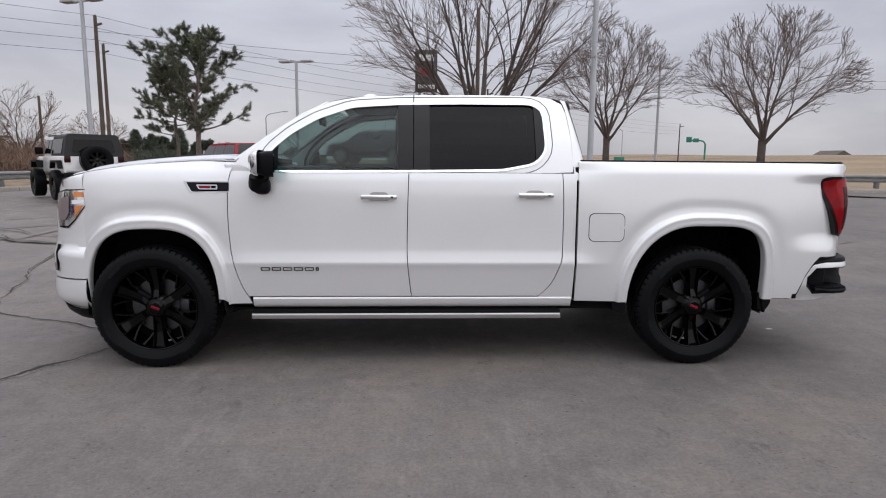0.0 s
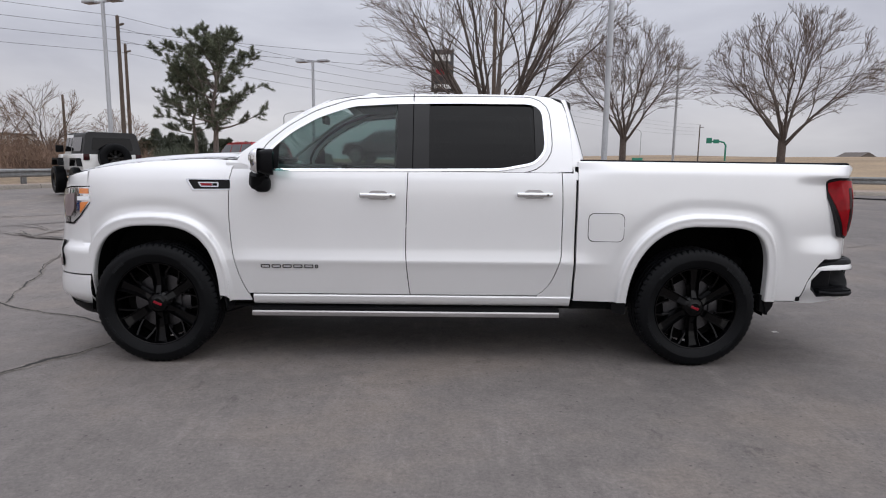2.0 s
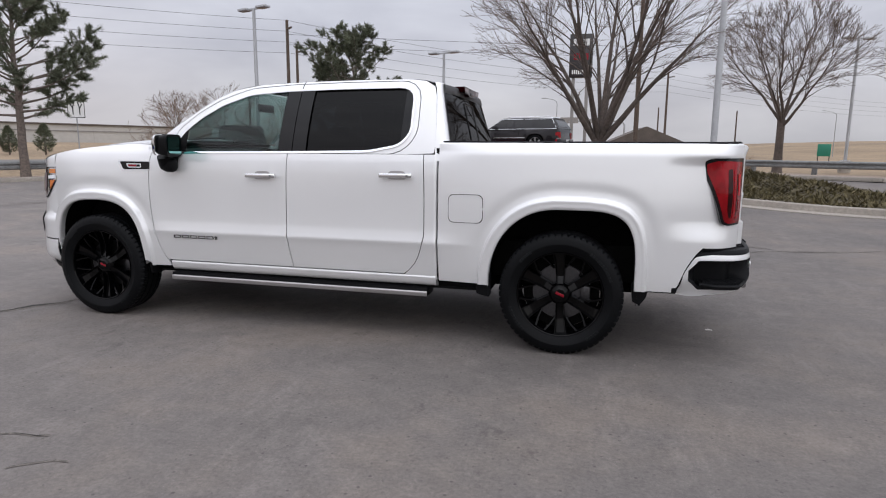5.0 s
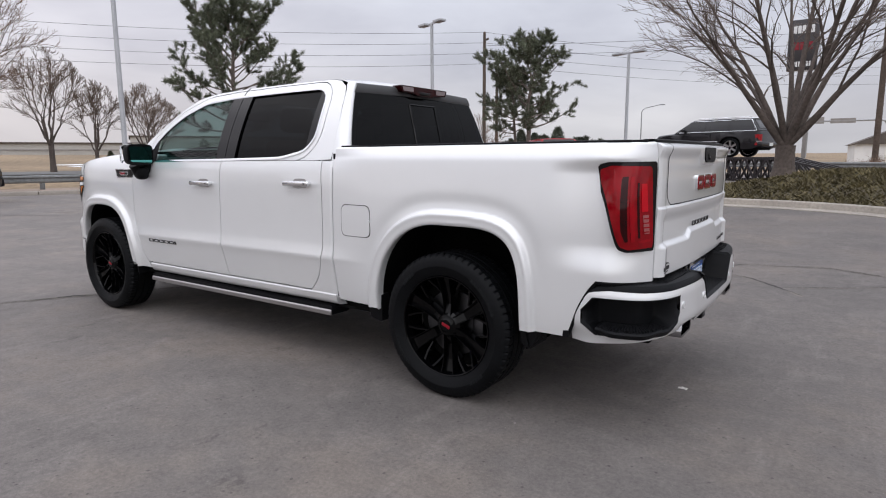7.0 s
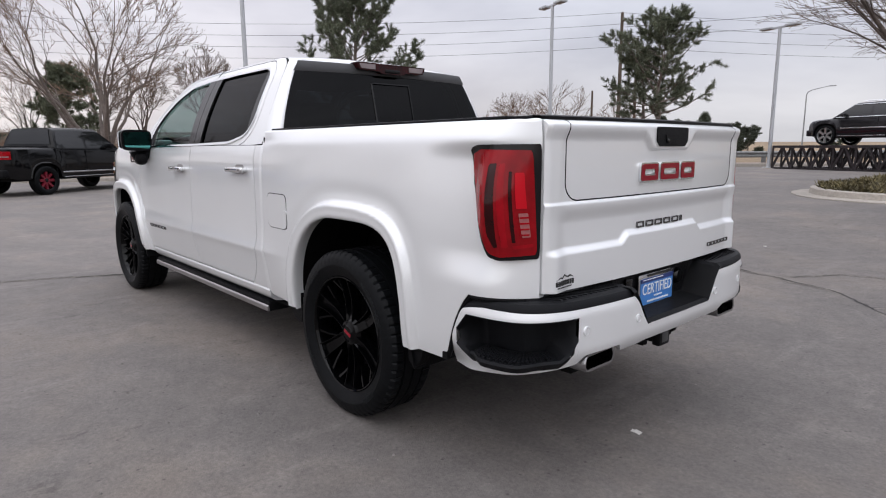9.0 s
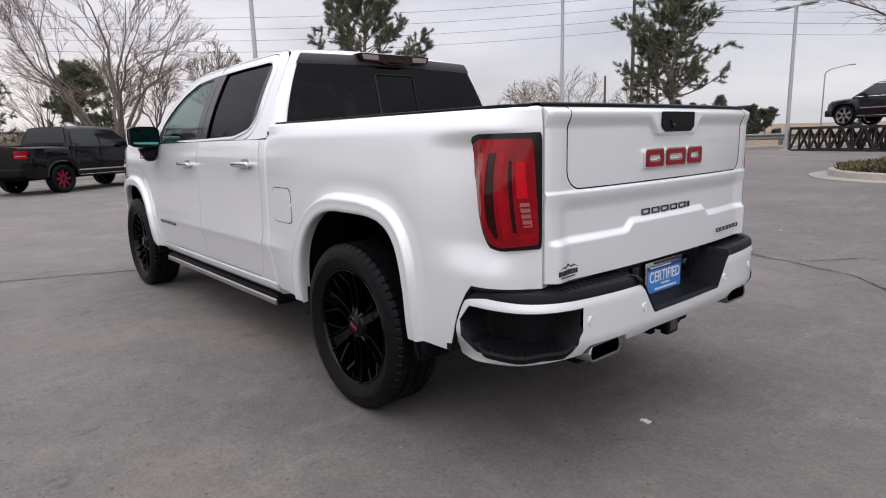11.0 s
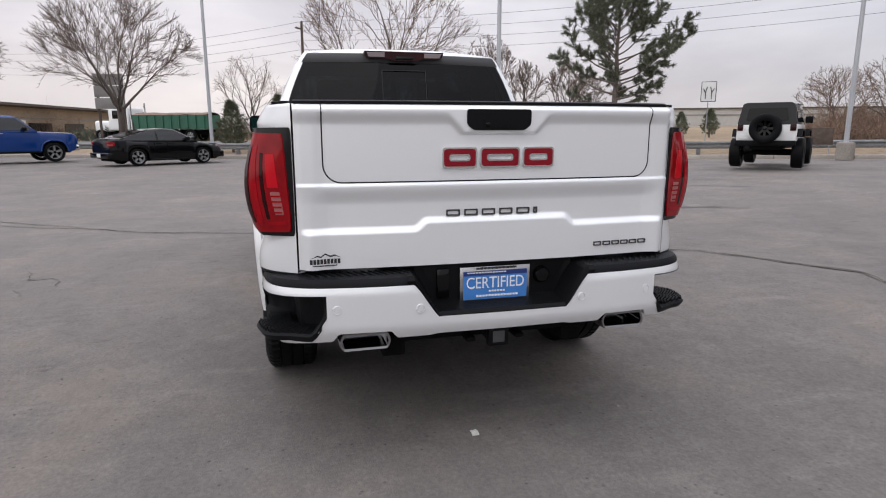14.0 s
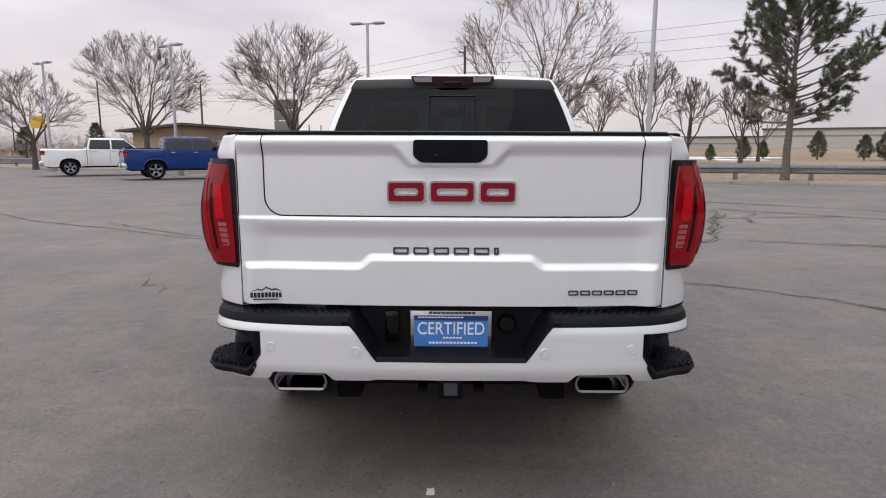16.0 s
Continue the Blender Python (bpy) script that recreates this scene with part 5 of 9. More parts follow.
    def bed_side():
        g = Geo()
        cols = []
        a, b = RW[0] - RW[2], RW[0] + RW[2]
        xs = [2.888, 2.89] + steps(2.90, a - 0.17, 8) + steps(a - 0.16, a - 0.0015, 28) + clustered(RW[0], RW[2], 60) + steps(b + 0.0015, b + 0.16, 28) + steps(b + 0.17, 4.445, 4) + steps(4.452, 4.62, 16)
        for x in xs:
            lo = bed_lo(x)
            col = [(x, -half_width(x, max(lo, z)), max(lo, z)) for z in steps(0.43, 1.425, 96)]
            p = col[0]
            cols.append([(x, p[1] + 0.06, p[2] + 0.012), (x, p[1] + 0.024, p[2] + 0.002)] + col + [(x, -0.86, 1.432)])
        cols = [[(p[0], p[1] + 0.03, p[2]) for p in cols[0]]] + cols
        for t in steps(0.06, 1, 16):
            col = []
            for z in steps(0.43, 1.425, 96):
                z = max(0.777, z)
                y0 = tail_turn(z)
                q = turn_at(t, y0)[0]
                top = 0.006 * smooth01((z - 1.36) / 0.065)
                col.append((q.x - top * t, q.y, z))
            p = col[0]
            cols.append([(p[0] - 0.02, p[1] + 0.06, p[2] + 0.012), (p[0], p[1] + 0.024, p[2] + 0.002)] + col + [(col[-1][0] - 0.012 * t, lerp(-0.86, -0.812, t), 1.430)])
        cols.append([(p[0] - 0.06, p[1] + 0.002, p[2]) for p in cols[-1]])
        g.grid(cols)
        return g

    both("bed_side", bed_side, P, T, "", 85)

    # wheel-opening lips, thin and dark inside
    def tail_point(s, z, out=0.0):
        """A point on the rear corner; s runs from the flank (-1) round to the gate (1)."""
        y0 = tail_turn(z)
        if s < 0:
            x = 4.62 + s * 0.12
            return (x, -half_width(x, z) - out, z)
        q, d = turn_at(s, y0)
        nrm = Vector((d.y, -d.x)).normalized()
        if nrm.y > 0:
            nrm = -nrm
        side = 0.078 * (1 - 0.62 * min(1.0, abs(z - 1.125) / 0.21) ** 2.0) * smooth01((s + 0.06) / 0.46) * (1 - smooth01((s - 0.46) / 0.50)) if out > 0 else 0.0
        return (q.x + nrm.x * out, q.y + nrm.y * out - side, z)

    def tail_piece(poly, out, depth=0.012, n=14):
        bm = bmesh.new()
        f = bm.faces.new([bm.verts.new((p[0], 0, p[1])) for p in poly])
        bmesh.ops.triangulate(bm, faces=[f])
        lo, hi = min(p[0] for p in poly), max(p[0] for p in poly)
        for k in range(1, n):
            bmesh.ops.bisect_plane(bm, geom=bm.verts[:] + bm.edges[:] + bm.faces[:], plane_co=(lerp(lo, hi, k / n), 0, 0), plane_no=(1, 0, 0))
        for z in steps(0.95, 1.31, 7):
            bmesh.ops.bisect_plane(bm, geom=bm.verts[:] + bm.edges[:] + bm.faces[:], plane_co=(0, 0, z), plane_no=(0, 0, 1))
        bmesh.ops.bisect_plane(bm, geom=bm.verts[:] + bm.edges[:] + bm.faces[:], plane_co=(0, 0, 0), plane_no=(1, 0, 0))
        ret = bmesh.ops.extrude_face_region(bm, geom=bm.faces[:])
        lifted = {e for e in ret["geom"] if isinstance(e, bmesh.types.BMVert)}
        bm.verts.index_update()
        g = Geo()
        g.add([tail_point(v.co.x, v.co.z, out if v in lifted else out - depth) for v in bm.verts], [[v.index for v in f.verts] for f in bm.faces])
        bm.free()
        return g

    tl_out = rounded([(-0.16, 1.316), (0.10, 1.338), (0.99, 1.340), (0.99, 0.925), (0.46, 0.922), (0.31, 0.935), (0.08, 1.14)], 0.040)
    lamp_of = {}

    def lamp_part(name, poly, out, mat, label="", depth=0.006):
        for sd in (1, -1):
            g = tail_piece(poly, out, depth)
            if sd < 0:
                g.flip()
            ob = part(name, g, mat, lamp_of[sd] if lamp_of.get(sd) else T, label)
            lamp_of.setdefault(sd, ob)

    lamp_part("tail_lamp", tl_out, 0.004, M["lamp_black"], "red and black wrap-round tail lamp", 0.03)
    lamp_part("lens", rounded([(-0.07, 1.298), (0.16, 1.322), (0.86, 1.318), (0.89, 1.20), (0.94, 0.942), (0.48, 0.936), (0.345, 0.950), (0.13, 1.145)], 0.040), 0.010, M["lens_red"], "red outer lens", 0.010)
    lamp_part("lens_shade", rounded([(0.36, 1.262), (0.375, 1.272), (0.47, 1.274), (0.50, 1.10), (0.50, 0.975), (0.45, 0.972), (0.39, 1.02)], 0.01), 0.0115, M["lens_dark"], "deep red inner band")
    lamp_part("lens_rib", rounded([(0.505, 1.270), (0.575, 1.275), (0.61, 1.10), (0.62, 0.975), (0.55, 0.972), (0.54, 1.10)], 0.008), 0.0120, M["lens_mid"], "red ribbed strip")
    lamp_part("lens_shade", rounded([(0.625, 1.245), (0.655, 1.245), (0.685, 1.10), (0.70, 0.99), (0.665, 0.99), (0.65, 1.10)], 0.006), 0.0115, M["lens_dark"], "deep red inner band")
    lamp_part("light_guide", rounded([(0.685, 1.240), (0.775, 1.240), (0.815, 1.112), (0.715, 1.112)], 0.008), 0.0125, M["lens_bright"], "bright red light guide")
    lamp_part("light_guide", rounded([(0.66, 0.978), (0.88, 0.985), (0.885, 0.972), (0.68, 0.966)], 0.004), 0.0125, M["lens_mid"], "red light guide")
    lamp_part("reverse_lamp", rounded([(0.735, 1.096), (0.825, 1.096), (0.855, 1.008), (0.765, 1.008)], 0.008), 0.0125, M["lens_pink"], "pale reversing lamp")
    for k in range(4):
        z = 1.083 - k * 0.021
        lamp_part("reverse_lamp_rib", [(0.745, z), (0.84, z), (0.84, z - 0.006), (0.745, z - 0.006)], 0.0145, M["lens_mid"], "", 0.004)

    # filler flap
    def flap(d):
        return rounded([(2.965 - d, 0.885 - d), (2.965 - d, 1.075 + d), (3.205 + d, 1.075 + d), (3.205 + d, 0.885 - d)], 0.045)

    both("filler_gap", lambda: on_side(flap(0.004), -0.004, 0.0012), M["black_trim"], T, "dark flap gap")
    both("filler_flap", lambda: on_side(flap(0.0), -0.003, 0.003), P, T)
    both("flap_catch", lambda: on_side(rounded([(3.178, 0.968), (3.178, 0.995), (3.210, 0.990), (3.210, 0.972)], 0.008), 0.0, 0.006), P, T)

    # bed rails, inner walls, floor
    both("bed_rail_cap", lambda: Geo().box((2.885, -0.880, 1.424), (4.735, -0.835, 1.440), 0.006).box((4.730, -0.850, 1.424), (4.800, -0.813, 1.4395), 0.006), M["black_trim"], T, "black bed rail cap")
    both("bed_inner_wall", lambda: Geo().box((2.93, -0.86, 1.03), (4.755, -0.82, 1.425)), M["black_trim"], T, "black bed liner wall")
    part("bed_floor", Geo().box((2.92, -0.49, 0.78), (4.84, 0.49, 0.81)), M["pad"], T, "black bed liner floor")
    part("bed_front_wall", Geo().box((2.905, -0.86, 0.60), (2.935, 0.86, 1.425), 0.004), P, T)
    # black boxes between cab and bed, added as the shade of that gap
    both("gap_shadow", lambda: Geo().box((2.866, -0.915, 0.47), (2.895, -0.80, 1.39)), M["black_trim"], T, "black filler standing in for the shade in the cab-to-bed gap")

    # tailgate: a pressed skin with a stepped inner panel
    def gate_x(y, z):
        a = abs(y)
        x = 4.890 - 0.040 * (a / 0.805) ** 2.6 - 0.010 * smooth01((a - 0.785) / 0.019)
        # the top edge rolls forward
        x -= 0.030 * smooth01((z - 1.402) / 0.028) ** 2
        # overhanging top band, coming down round the handle
        w = lerp(0.165, 0.245, min(1.0, max(0.0, (z - 1.315) / 0.085)))
        lip = max(smooth01((z - 1.348) / 0.052), smooth01((w - a) / 0.024) * smooth01((z - 1.310) / 0.014))
        x += 0.018 * lip
        # side frames a little proud of the inner panel
        x += 0.006 * smooth01((a - 0.700) / 0.04) * smooth01((z - 1.05) / 0.08) * (1 - lip)
        # soft roll and concave band below the panel
        x += 0.007 * smooth01((1.128 - z) / 0.012)
        x -= 0.019 * smooth01((1.112 - z) / 0.07) * smooth01((0.765 - a) / 0.09)
        # lower ledge
        ledge = lerp(0.980, 0.945, smooth01((a - 0.295) / 0.055))
        x += 0.020 * smooth01((ledge + 0.010 - z) / 0.028) * smooth01((0.80 - a) / 0.04)
        return x

    g = Geo()
    ys = steps(-0.804, 0.804, 181)
    zs = steps(0.792, 1.425, 150)
    rows = [[(gate_x(y, z), y, z) for y in ys] for z in zs]
    rows = [[(p[0] - 0.05, p[1], p[2] + 0.001) for p in rows[0]]] + rows + [[(gate_x(p[1], 1.425) - 0.040, p[1], 1.430) for p in rows[-1]]]
    rows = [[(r[0][0] - 0.05, r[0][1], r[0][2])] + r + [(r[-1][0] - 0.05, r[-1][1], r[-1][2])] for r in rows]
    g.grid(rows)
    gate = part("tailgate", g, P, T, "white pressed tailgate")
    # black strips set into the open gap beside the gate to paint its shade
    both("gate_seam", lambda: Geo().box((4.78, -0.8115, 0.79), (4.832, -0.8035, 1.405)), M["well"], T, "black strip standing in for the tailgate gap's shade")
    part("gate_cap", Geo().grid([[(4.765, y, 1.426), (4.765, y, 1.440), (4.772, y, 1.443), (gate_x(y, 1.425) - 0.020, y, 1.443), (gate_x(y, 1.425) - 0.010, y, 1.438), (gate_x(y, 1.425) - 0.010, y, 1.425)] for y in steps(-0.80, 0.80, 41)]), M["black_trim"], T, "black tailgate top cap")

    def on_gate(poly, out0, out1):
        return Geo().prism(poly, lambda u, v, w: (gate_x(u, v) + w, u, v), (out0, out1))

    # the thin gap round the inner gate
    gap = [(-0.700, 1.424)] + [(-0.700, z) for z in steps(1.41, 1.20, 14)] + [(-0.700 + 0.07 * (1 - math.cos(t)), 1.20 - 0.07 * math.sin(t)) for t in steps(0.15, math.pi / 2, 8)]
    gap += [(y, 1.13) for y in steps(-0.62, 0.62, 41)]
    gap += [(-p[0], p[1]) for p in reversed(gap[:23])]
    g = Geo().tube([(gate_x(y, z) - 0.0012, y, z) for y, z in gap], 0.0032, 6)
    part("inner_gate_gap", g, M["black_trim"], gate, "thin dark gap")
    part("gate_handle", on_gate(rounded([(-0.140, 1.410), (0.128, 1.410), (0.128, 1.350), (0.100, 1.328), (-0.112, 1.328), (-0.140, 1.350)], 0.012), -0.01, 0.006), M["black_trim"], gate, "black tailgate handle")
    part("handle_slot", on_gate(rounded([(-0.075, 1.378), (0.065, 1.378), (0.055, 1.342), (-0.065, 1.342)], 0.008), -0.01, 0.009), M["black_trim"], gate, "black release panel")
    part("rear_camera", Geo().lathe([(0, 0.004), (0.008, 0.003), (0.010, 0)], 12).moved(Matrix.Translation((gate_x(-0.06, 1.35) + 0.010, -0.055, 1.352)) @ pose(0, 0, 0, 0, 0, -90)), M["black_gloss"], gate)
    # the maker's emblem as three plain chrome-edged frames
    def frame_ring(y0, y1, z0, z1, d0, d1, h, r=0.012):
        def outline(d):
            return resampled(rounded([(y0 + d, z0 + d), (y0 + d, z1 - d), (y1 - d, z1 - d), (y1 - d, z0 + d)], r), 48)
        o, i = outline(d0), outline(d1)
        rows = [[(gate_x(u, v) + w, u, v) for u, v in ring] for ring, w in ((o, -0.003), (o, h), (i, h), (i, -0.003))]
        return Geo().grid(rows, wrap=True)

    for y0, y1 in ((-0.238, -0.096), (-0.082, 0.086), (0.100, 0.236)):
        em = part("emblem_block", frame_ring(y0, y1, 1.181, 1.262, 0.0, 0.033, 0.012), M["chrome"], gate, "chrome emblem block")
        part("emblem_inlay", frame_ring(y0, y1, 1.181, 1.262, 0.006, 0.027, 0.0145), M["red_emblem"], em, "red emblem inlay")
    for k in range(6):
        y0 = -0.218 + k * 0.0755
        w = 0.058 if k < 5 else 0.018
        part("model_nameplate", frame_ring(y0, y0 + w, 0.988, 1.014, 0.0, 0.0062, 0.006, 0.003), M["dark_chrome"], gate, "dark chrome nameplate bar")
        y0 = 0.440 + k * 0.045
        part("series_nameplate", frame_ring(y0, y0 + 0.038, 0.835, 0.854, 0.0, 0.005, 0.005, 0.003), M["dark_chrome"], gate, "small dark chrome nameplate bar")
    # dealer decal: ridge line over a dark bar
    part("dealer_decal", on_gate([(-0.765, 0.838), (-0.735, 0.851), (-0.722, 0.846), (-0.705, 0.858), (-0.685, 0.848), (-0.668, 0.852), (-0.645, 0.840), (-0.668, 0.846), (-0.685, 0.842), (-0.705, 0.852), (-0.722, 0.841), (-0.735, 0.846)], 0.0, 0.0016), M["decal"], gate, "black mountain-ridge dealer decal")
    for k in range(9):
        y0 = -0.765 + k * 0.0134
        part("decal_bar", on_gate([(y0, 0.816), (y0, 0.835), (y0 + 0.0105, 0.835), (y0 + 0.0105, 0.816)], 0.0, 0.0016), M["decal"], gate)
    part("decal_bar", on_gate([(-0.755, 0.807), (-0.755, 0.811), (-0.66, 0.811), (-0.66, 0.807)], 0.0, 0.0016), M["decal"], gate)

    # rear cab wall and glass
    def back_x(z):
        return lerp(2.945, 2.842, smooth01((z - 1.40) / 0.55) * 0.2 + (z - 1.40) / 0.45 * 0.8)

    def cab_back():
        rows = []
        for z in steps(1.30, 1.858, 30):
            y = cab_width(z)
            xb = back_x(z)
            xs0 = curve_at([1.30, 1.342, 1.60, 1.80, 1.862], [2.858, 2.855, 2.842, 2.815, 2.79], z)
            q0, q1, q2 = Vector((xs0, -y)), Vector((xb - 0.002, -y + 0.004)), Vector((xb, -y + 0.062))
            rows.append([tuple((q0 * (1 - t) ** 2 + q1 * 2 * t * (1 - t) + q2 * t * t)) + (z,) for t in steps(0, 1, 9)] + [(xb, -y + 0.10, z)])
        return Geo().grid(rows)

    both("rear_pillar", cab_back, P, T)
    g = Geo()
    rows = []
    for z in steps(1.425, 1.792, 10):
        y = cab_width(z) - lerp(0.066, 0.040, (z - 1.425) / 0.367)
        rows.append([(back_x(z) + 0.004 + 0.012 * (1 - u * u), y * u, z) for u in steps(-1, 1, 21)])
    g.grid(rows)
    part("rear_window", g, M["glass_dark"], T, "dark privacy rear glass", 60)
    both("slider_frame", lambda: Geo().tube([(back_x(z) + 0.017, -0.155, z) for z in steps(1.43, 1.742, 5)], 0.006, 6), M["black_gloss"], T, "black slider frame")
    part("slider_head", Geo().tube([(back_x(1.742) + 0.018, y, 1.742) for y in (-0.155, 0.0, 0.155)], 0.007, 6), M["black_gloss"], T, "black slider frame")
    g = Geo()
    rows = []
    for z, dx in ((1.786, 0.004), (1.800, 0.010), (1.832, 0.014), (1.846, 0.010), (1.850, 0.0)):
        y = cab_width(z) - 0.030
        rows.append([(back_x(z) + dx + 0.012 * (1 - u * u), y * u, z + 0.010 * (1 - u * u)) for u in steps(-1, 1, 21)])
    g.grid(rows)
    part("rear_spoiler", g, M["grey_trim"], T, "dark grey roof-edge spoiler")
    lamp3 = part("stop_lamp", Geo().prism(rounded([(-0.285, 1.868), (0.285, 1.868), (0.262, 1.822), (0.11, 1.818), (0.09, 1.806), (-0.09, 1.806), (-0.11, 1.818), (-0.262, 1.822)], 0.012), lambda u, v, w: (w, u, v), (2.84, 2.915)), M["lens_dark"], T, "dark red high stop lamp")
    part("stop_lamp_camera", Geo().box((2.905, -0.06, 1.812), (2.919, 0.06, 1.836), 0.004), M["black_gloss"], lamp3)
    for sg in (-1, 1):
        part("stop_lamp_side", Geo().prism([(sg * 0.14, 1.860), (sg * 0.265, 1.860), (sg * 0.25, 1.830), (sg * 0.14, 1.828)], lambda u, v, w: (w, u, v), (2.912, 2.918)), M["lens_clear"], lamp3, "clear cargo lamp", 0)
    part("bed_front_cap", Geo().prism(rounded([(-0.56, 1.424), (-0.52, 1.452), (0.52, 1.452), (0.56, 1.424)], 0.006), lambda u, v, w: (w, u, v), (2.955, 2.985)), M["black_trim"], T, "black front rail cap")
    # cab interior
    inn = Geo()
    inn.box((0.60, -0.84, 0.50), (2.84, 0.84, 0.62))
    inn.box((2.70, -0.78, 0.60), (2.80, 0.78, 1.40), 0.03)
    part("cabin_floor", inn, M["interior"], T, "dark cabin floor")
    part("headliner", Geo().box((1.25, -0.62, 1.835), (2.74, 0.62, 1.85), 0.005), M["interior"], T, "dark headliner")
    part("dashboard", Geo().box((0.62, -0.82, 0.95), (1.02, 0.82, 1.375), 0.09, 4), M["interior"], T, "dark dashboard")
    for y in (-0.42, 0.42):
        st = part("front_seat", Geo().box((1.28, y - 0.26, 0.62), (1.82, y + 0.26, 0.98), 0.07, 3), M["seat"], T, "black leather seat")
        part("seat_back", Geo().box((-0.07, -0.25, 0), (0.09, 0.25, 0.64), 0.07, 3).moved(pose(1.80, y, 0.88, 0, 14, 0)), M["seat"], st)
        part("headrest", Geo().box((-0.06, -0.14, 0.0), (0.06, 0.14, 0.19), 0.05, 3).moved(pose(1.975, y, 1.555, 0, 10, 0)), M["seat"], st)
    bs = part("rear_bench", Geo().box((2.15, -0.66, 0.62), (2.62, 0.66, 0.98), 0.07, 3), M["seat"], T, "black leather bench")
    part("bench_back", Geo().box((2.55, -0.66, 0.92), (2.70, 0.66, 1.46), 0.07, 3), M["seat"], bs)
    for y in (-0.42, 0.42):
        part("headrest", Geo().box((2.60, y - 0.13, 1.46), (2.70, y + 0.13, 1.62), 0.045, 3), M["seat"], bs)
    sw = Geo()
    ring = [(0, 0.185 * math.cos(a), 0.185 * math.sin(a)) for a in steps(0, 2 * math.pi, 33)]
    sw.tube(ring, 0.016, 8)
    sw.tube([(0, -0.17, 0), (0.02, 0, -0.01), (0, 0.17, 0)], 0.018, 6)
    sw.tube([(0.02, 0, 0), (0, 0, -0.17)], 0.018, 6)
    sw.tube([(0.02, 0, 0), (-0.20, 0, 0)], 0.03, 8)
    part("steering_wheel", sw.moved(pose(1.16, -0.40, 1.20, 0, 22, 0)), M["interior"], T, "black steering wheel")
    part("rear_view_mirror", Geo().box((1.00, -0.12, 1.70), (1.03, 0.12, 1.77), 0.012), M["interior"], T)

    # rear bumper
    def bump(s, z, out=0.0):
        """s runs from the flank's front end (0) round the corner to the middle (1)."""
        pts = [Vector((4.475, -0.942)), Vector((4.585, -0.958)), Vector((4.70, -0.952)), Vector((4.815, -0.925)), Vector((4.900, -0.850)), Vector((4.950, -0.725)), Vector((4.982, -0.47)), Vector((4.995, 0.0))]
        cum = [0, 0.095, 0.22, 0.335, 0.435, 0.535, 0.70, 1.0]
        x = curve_at(cum, [p.x for p in pts], s)
        y = curve_at(cum, [p.y for p in pts], s)
        e = 0.004
        dx = curve_at(cum, [p.x for p in pts], min(1, s + e)) - curve_at(cum, [p.x for p in pts], max(0, s - e))
        dy = curve_at(cum, [p.y for p in pts], min(1, s + e)) - curve_at(cum, [p.y for p in pts], max(0, s - e))
        nrm = Vector((dy, -dx)).normalized()
        tuck = 0.055 * smooth01((0.60 - z) / 0.14) + 0.010 * smooth01((z - 0.72) / 0.05)
        return (x + nrm.x * (out - tuck), y + nrm.y * (out - tuck), z - 0.018)

    def b_y(s):
        return bump(s, 0.66)[1]

    def white_lo(s):
        return curve_at([0.0, 0.06, 0.25, 0.45, 0.62, 0.80, 0.83, 1.0], [0.475, 0.470, 0.490, 0.520, 0.535, 0.538, 0.545, 0.545], s) + 0.034 * smooth01((abs(b_y(s)) - 0.435) / 0.035) * smooth01((0.700 - abs(b_y(s))) / 0.035)

    def white_hi(s):
        y = abs(b_y(s))
        if y > 0.60:
            return curve_at([0.0, 0.05, 0.10, 0.2], [0.50, 0.65, 0.735, 0.752], s)
        return 0.752 if y > 0.372 else lerp(0.620, 0.752, smooth01((y - 0.275) / 0.097) * 0.3 + 0.7 * min(1, max(0, (y - 0.275) / 0.097)))

    def pocket(s):
        """Lower and upper edge of the corner step's opening, or None."""
        if 0.06 < s < 0.545:
            lo = max(0.526 + 0.05 * (s - 0.12), 0.585 - (s - 0.06) * 0.95, 0.640 - (0.545 - s) * 2.0)
            hi = min(0.708 + 0.02 * s, 0.642 + (s - 0.06) * 1.25)
            return lo, hi
        return None

    s_all = steps(0.0, 0.06, 6) + steps(0.0605, 0.13, 12) + steps(0.14, 0.49, 32) + steps(0.50, 0.5445, 8) + steps(0.545, 1.0, 70)

    def bumper_skin():
        g = Geo()

        def strip(ss, lo, hi, n):
            cols = []
            for s in ss:
                a, b = lo(s), hi(s)
                col = [bump(s, z) for z in steps(a, b, n)]
                cols.append([bump(s, a + 0.004, -0.025)] + [bump(s, a + 0.001, -0.005)] + col + [bump(s, b - 0.001, -0.005), bump(s, b - 0.004, -0.025)])
            g.grid(cols)
            return cols

        c = strip([s for s in s_all if s <= 0.0606], white_lo, white_hi, 16)
        g.grid([[(p[0] + 0.004, p[1] + 0.03, p[2]) for p in c[0]], c[0]])
        mid = [s for s in s_all if 0.06 < s <= 0.5446]
        strip(mid, white_lo, lambda s: pocket(s)[0], 6)
        strip(mid, lambda s: pocket(s)[1], white_hi, 6)
        strip([s for s in s_all if s >= 0.5444], white_lo, white_hi, 16)
        return g

    both("rear_bumper", bumper_skin, P, T, "white rear bumper skin")

    # black tube laid between body and bumper in place of the recess's shade
    def gap_shade_tube():
        pts = [(x, -half_width(x, bed_lo(x)) + 0.014, bed_lo(x) - 0.006) for x in steps(4.462, 4.62, 12)]
        pts += [(tail_point(t, 0.777, -0.012)[0], tail_point(t, 0.777, -0.012)[1], 0.770) for t in steps(0.1, 1, 10)]
        return Geo().tube(pts, 0.012, 8)

    both("bumper_seal", gap_shade_tube, M["black_trim"], T, "black tube standing in for the shade in the bumper gap")
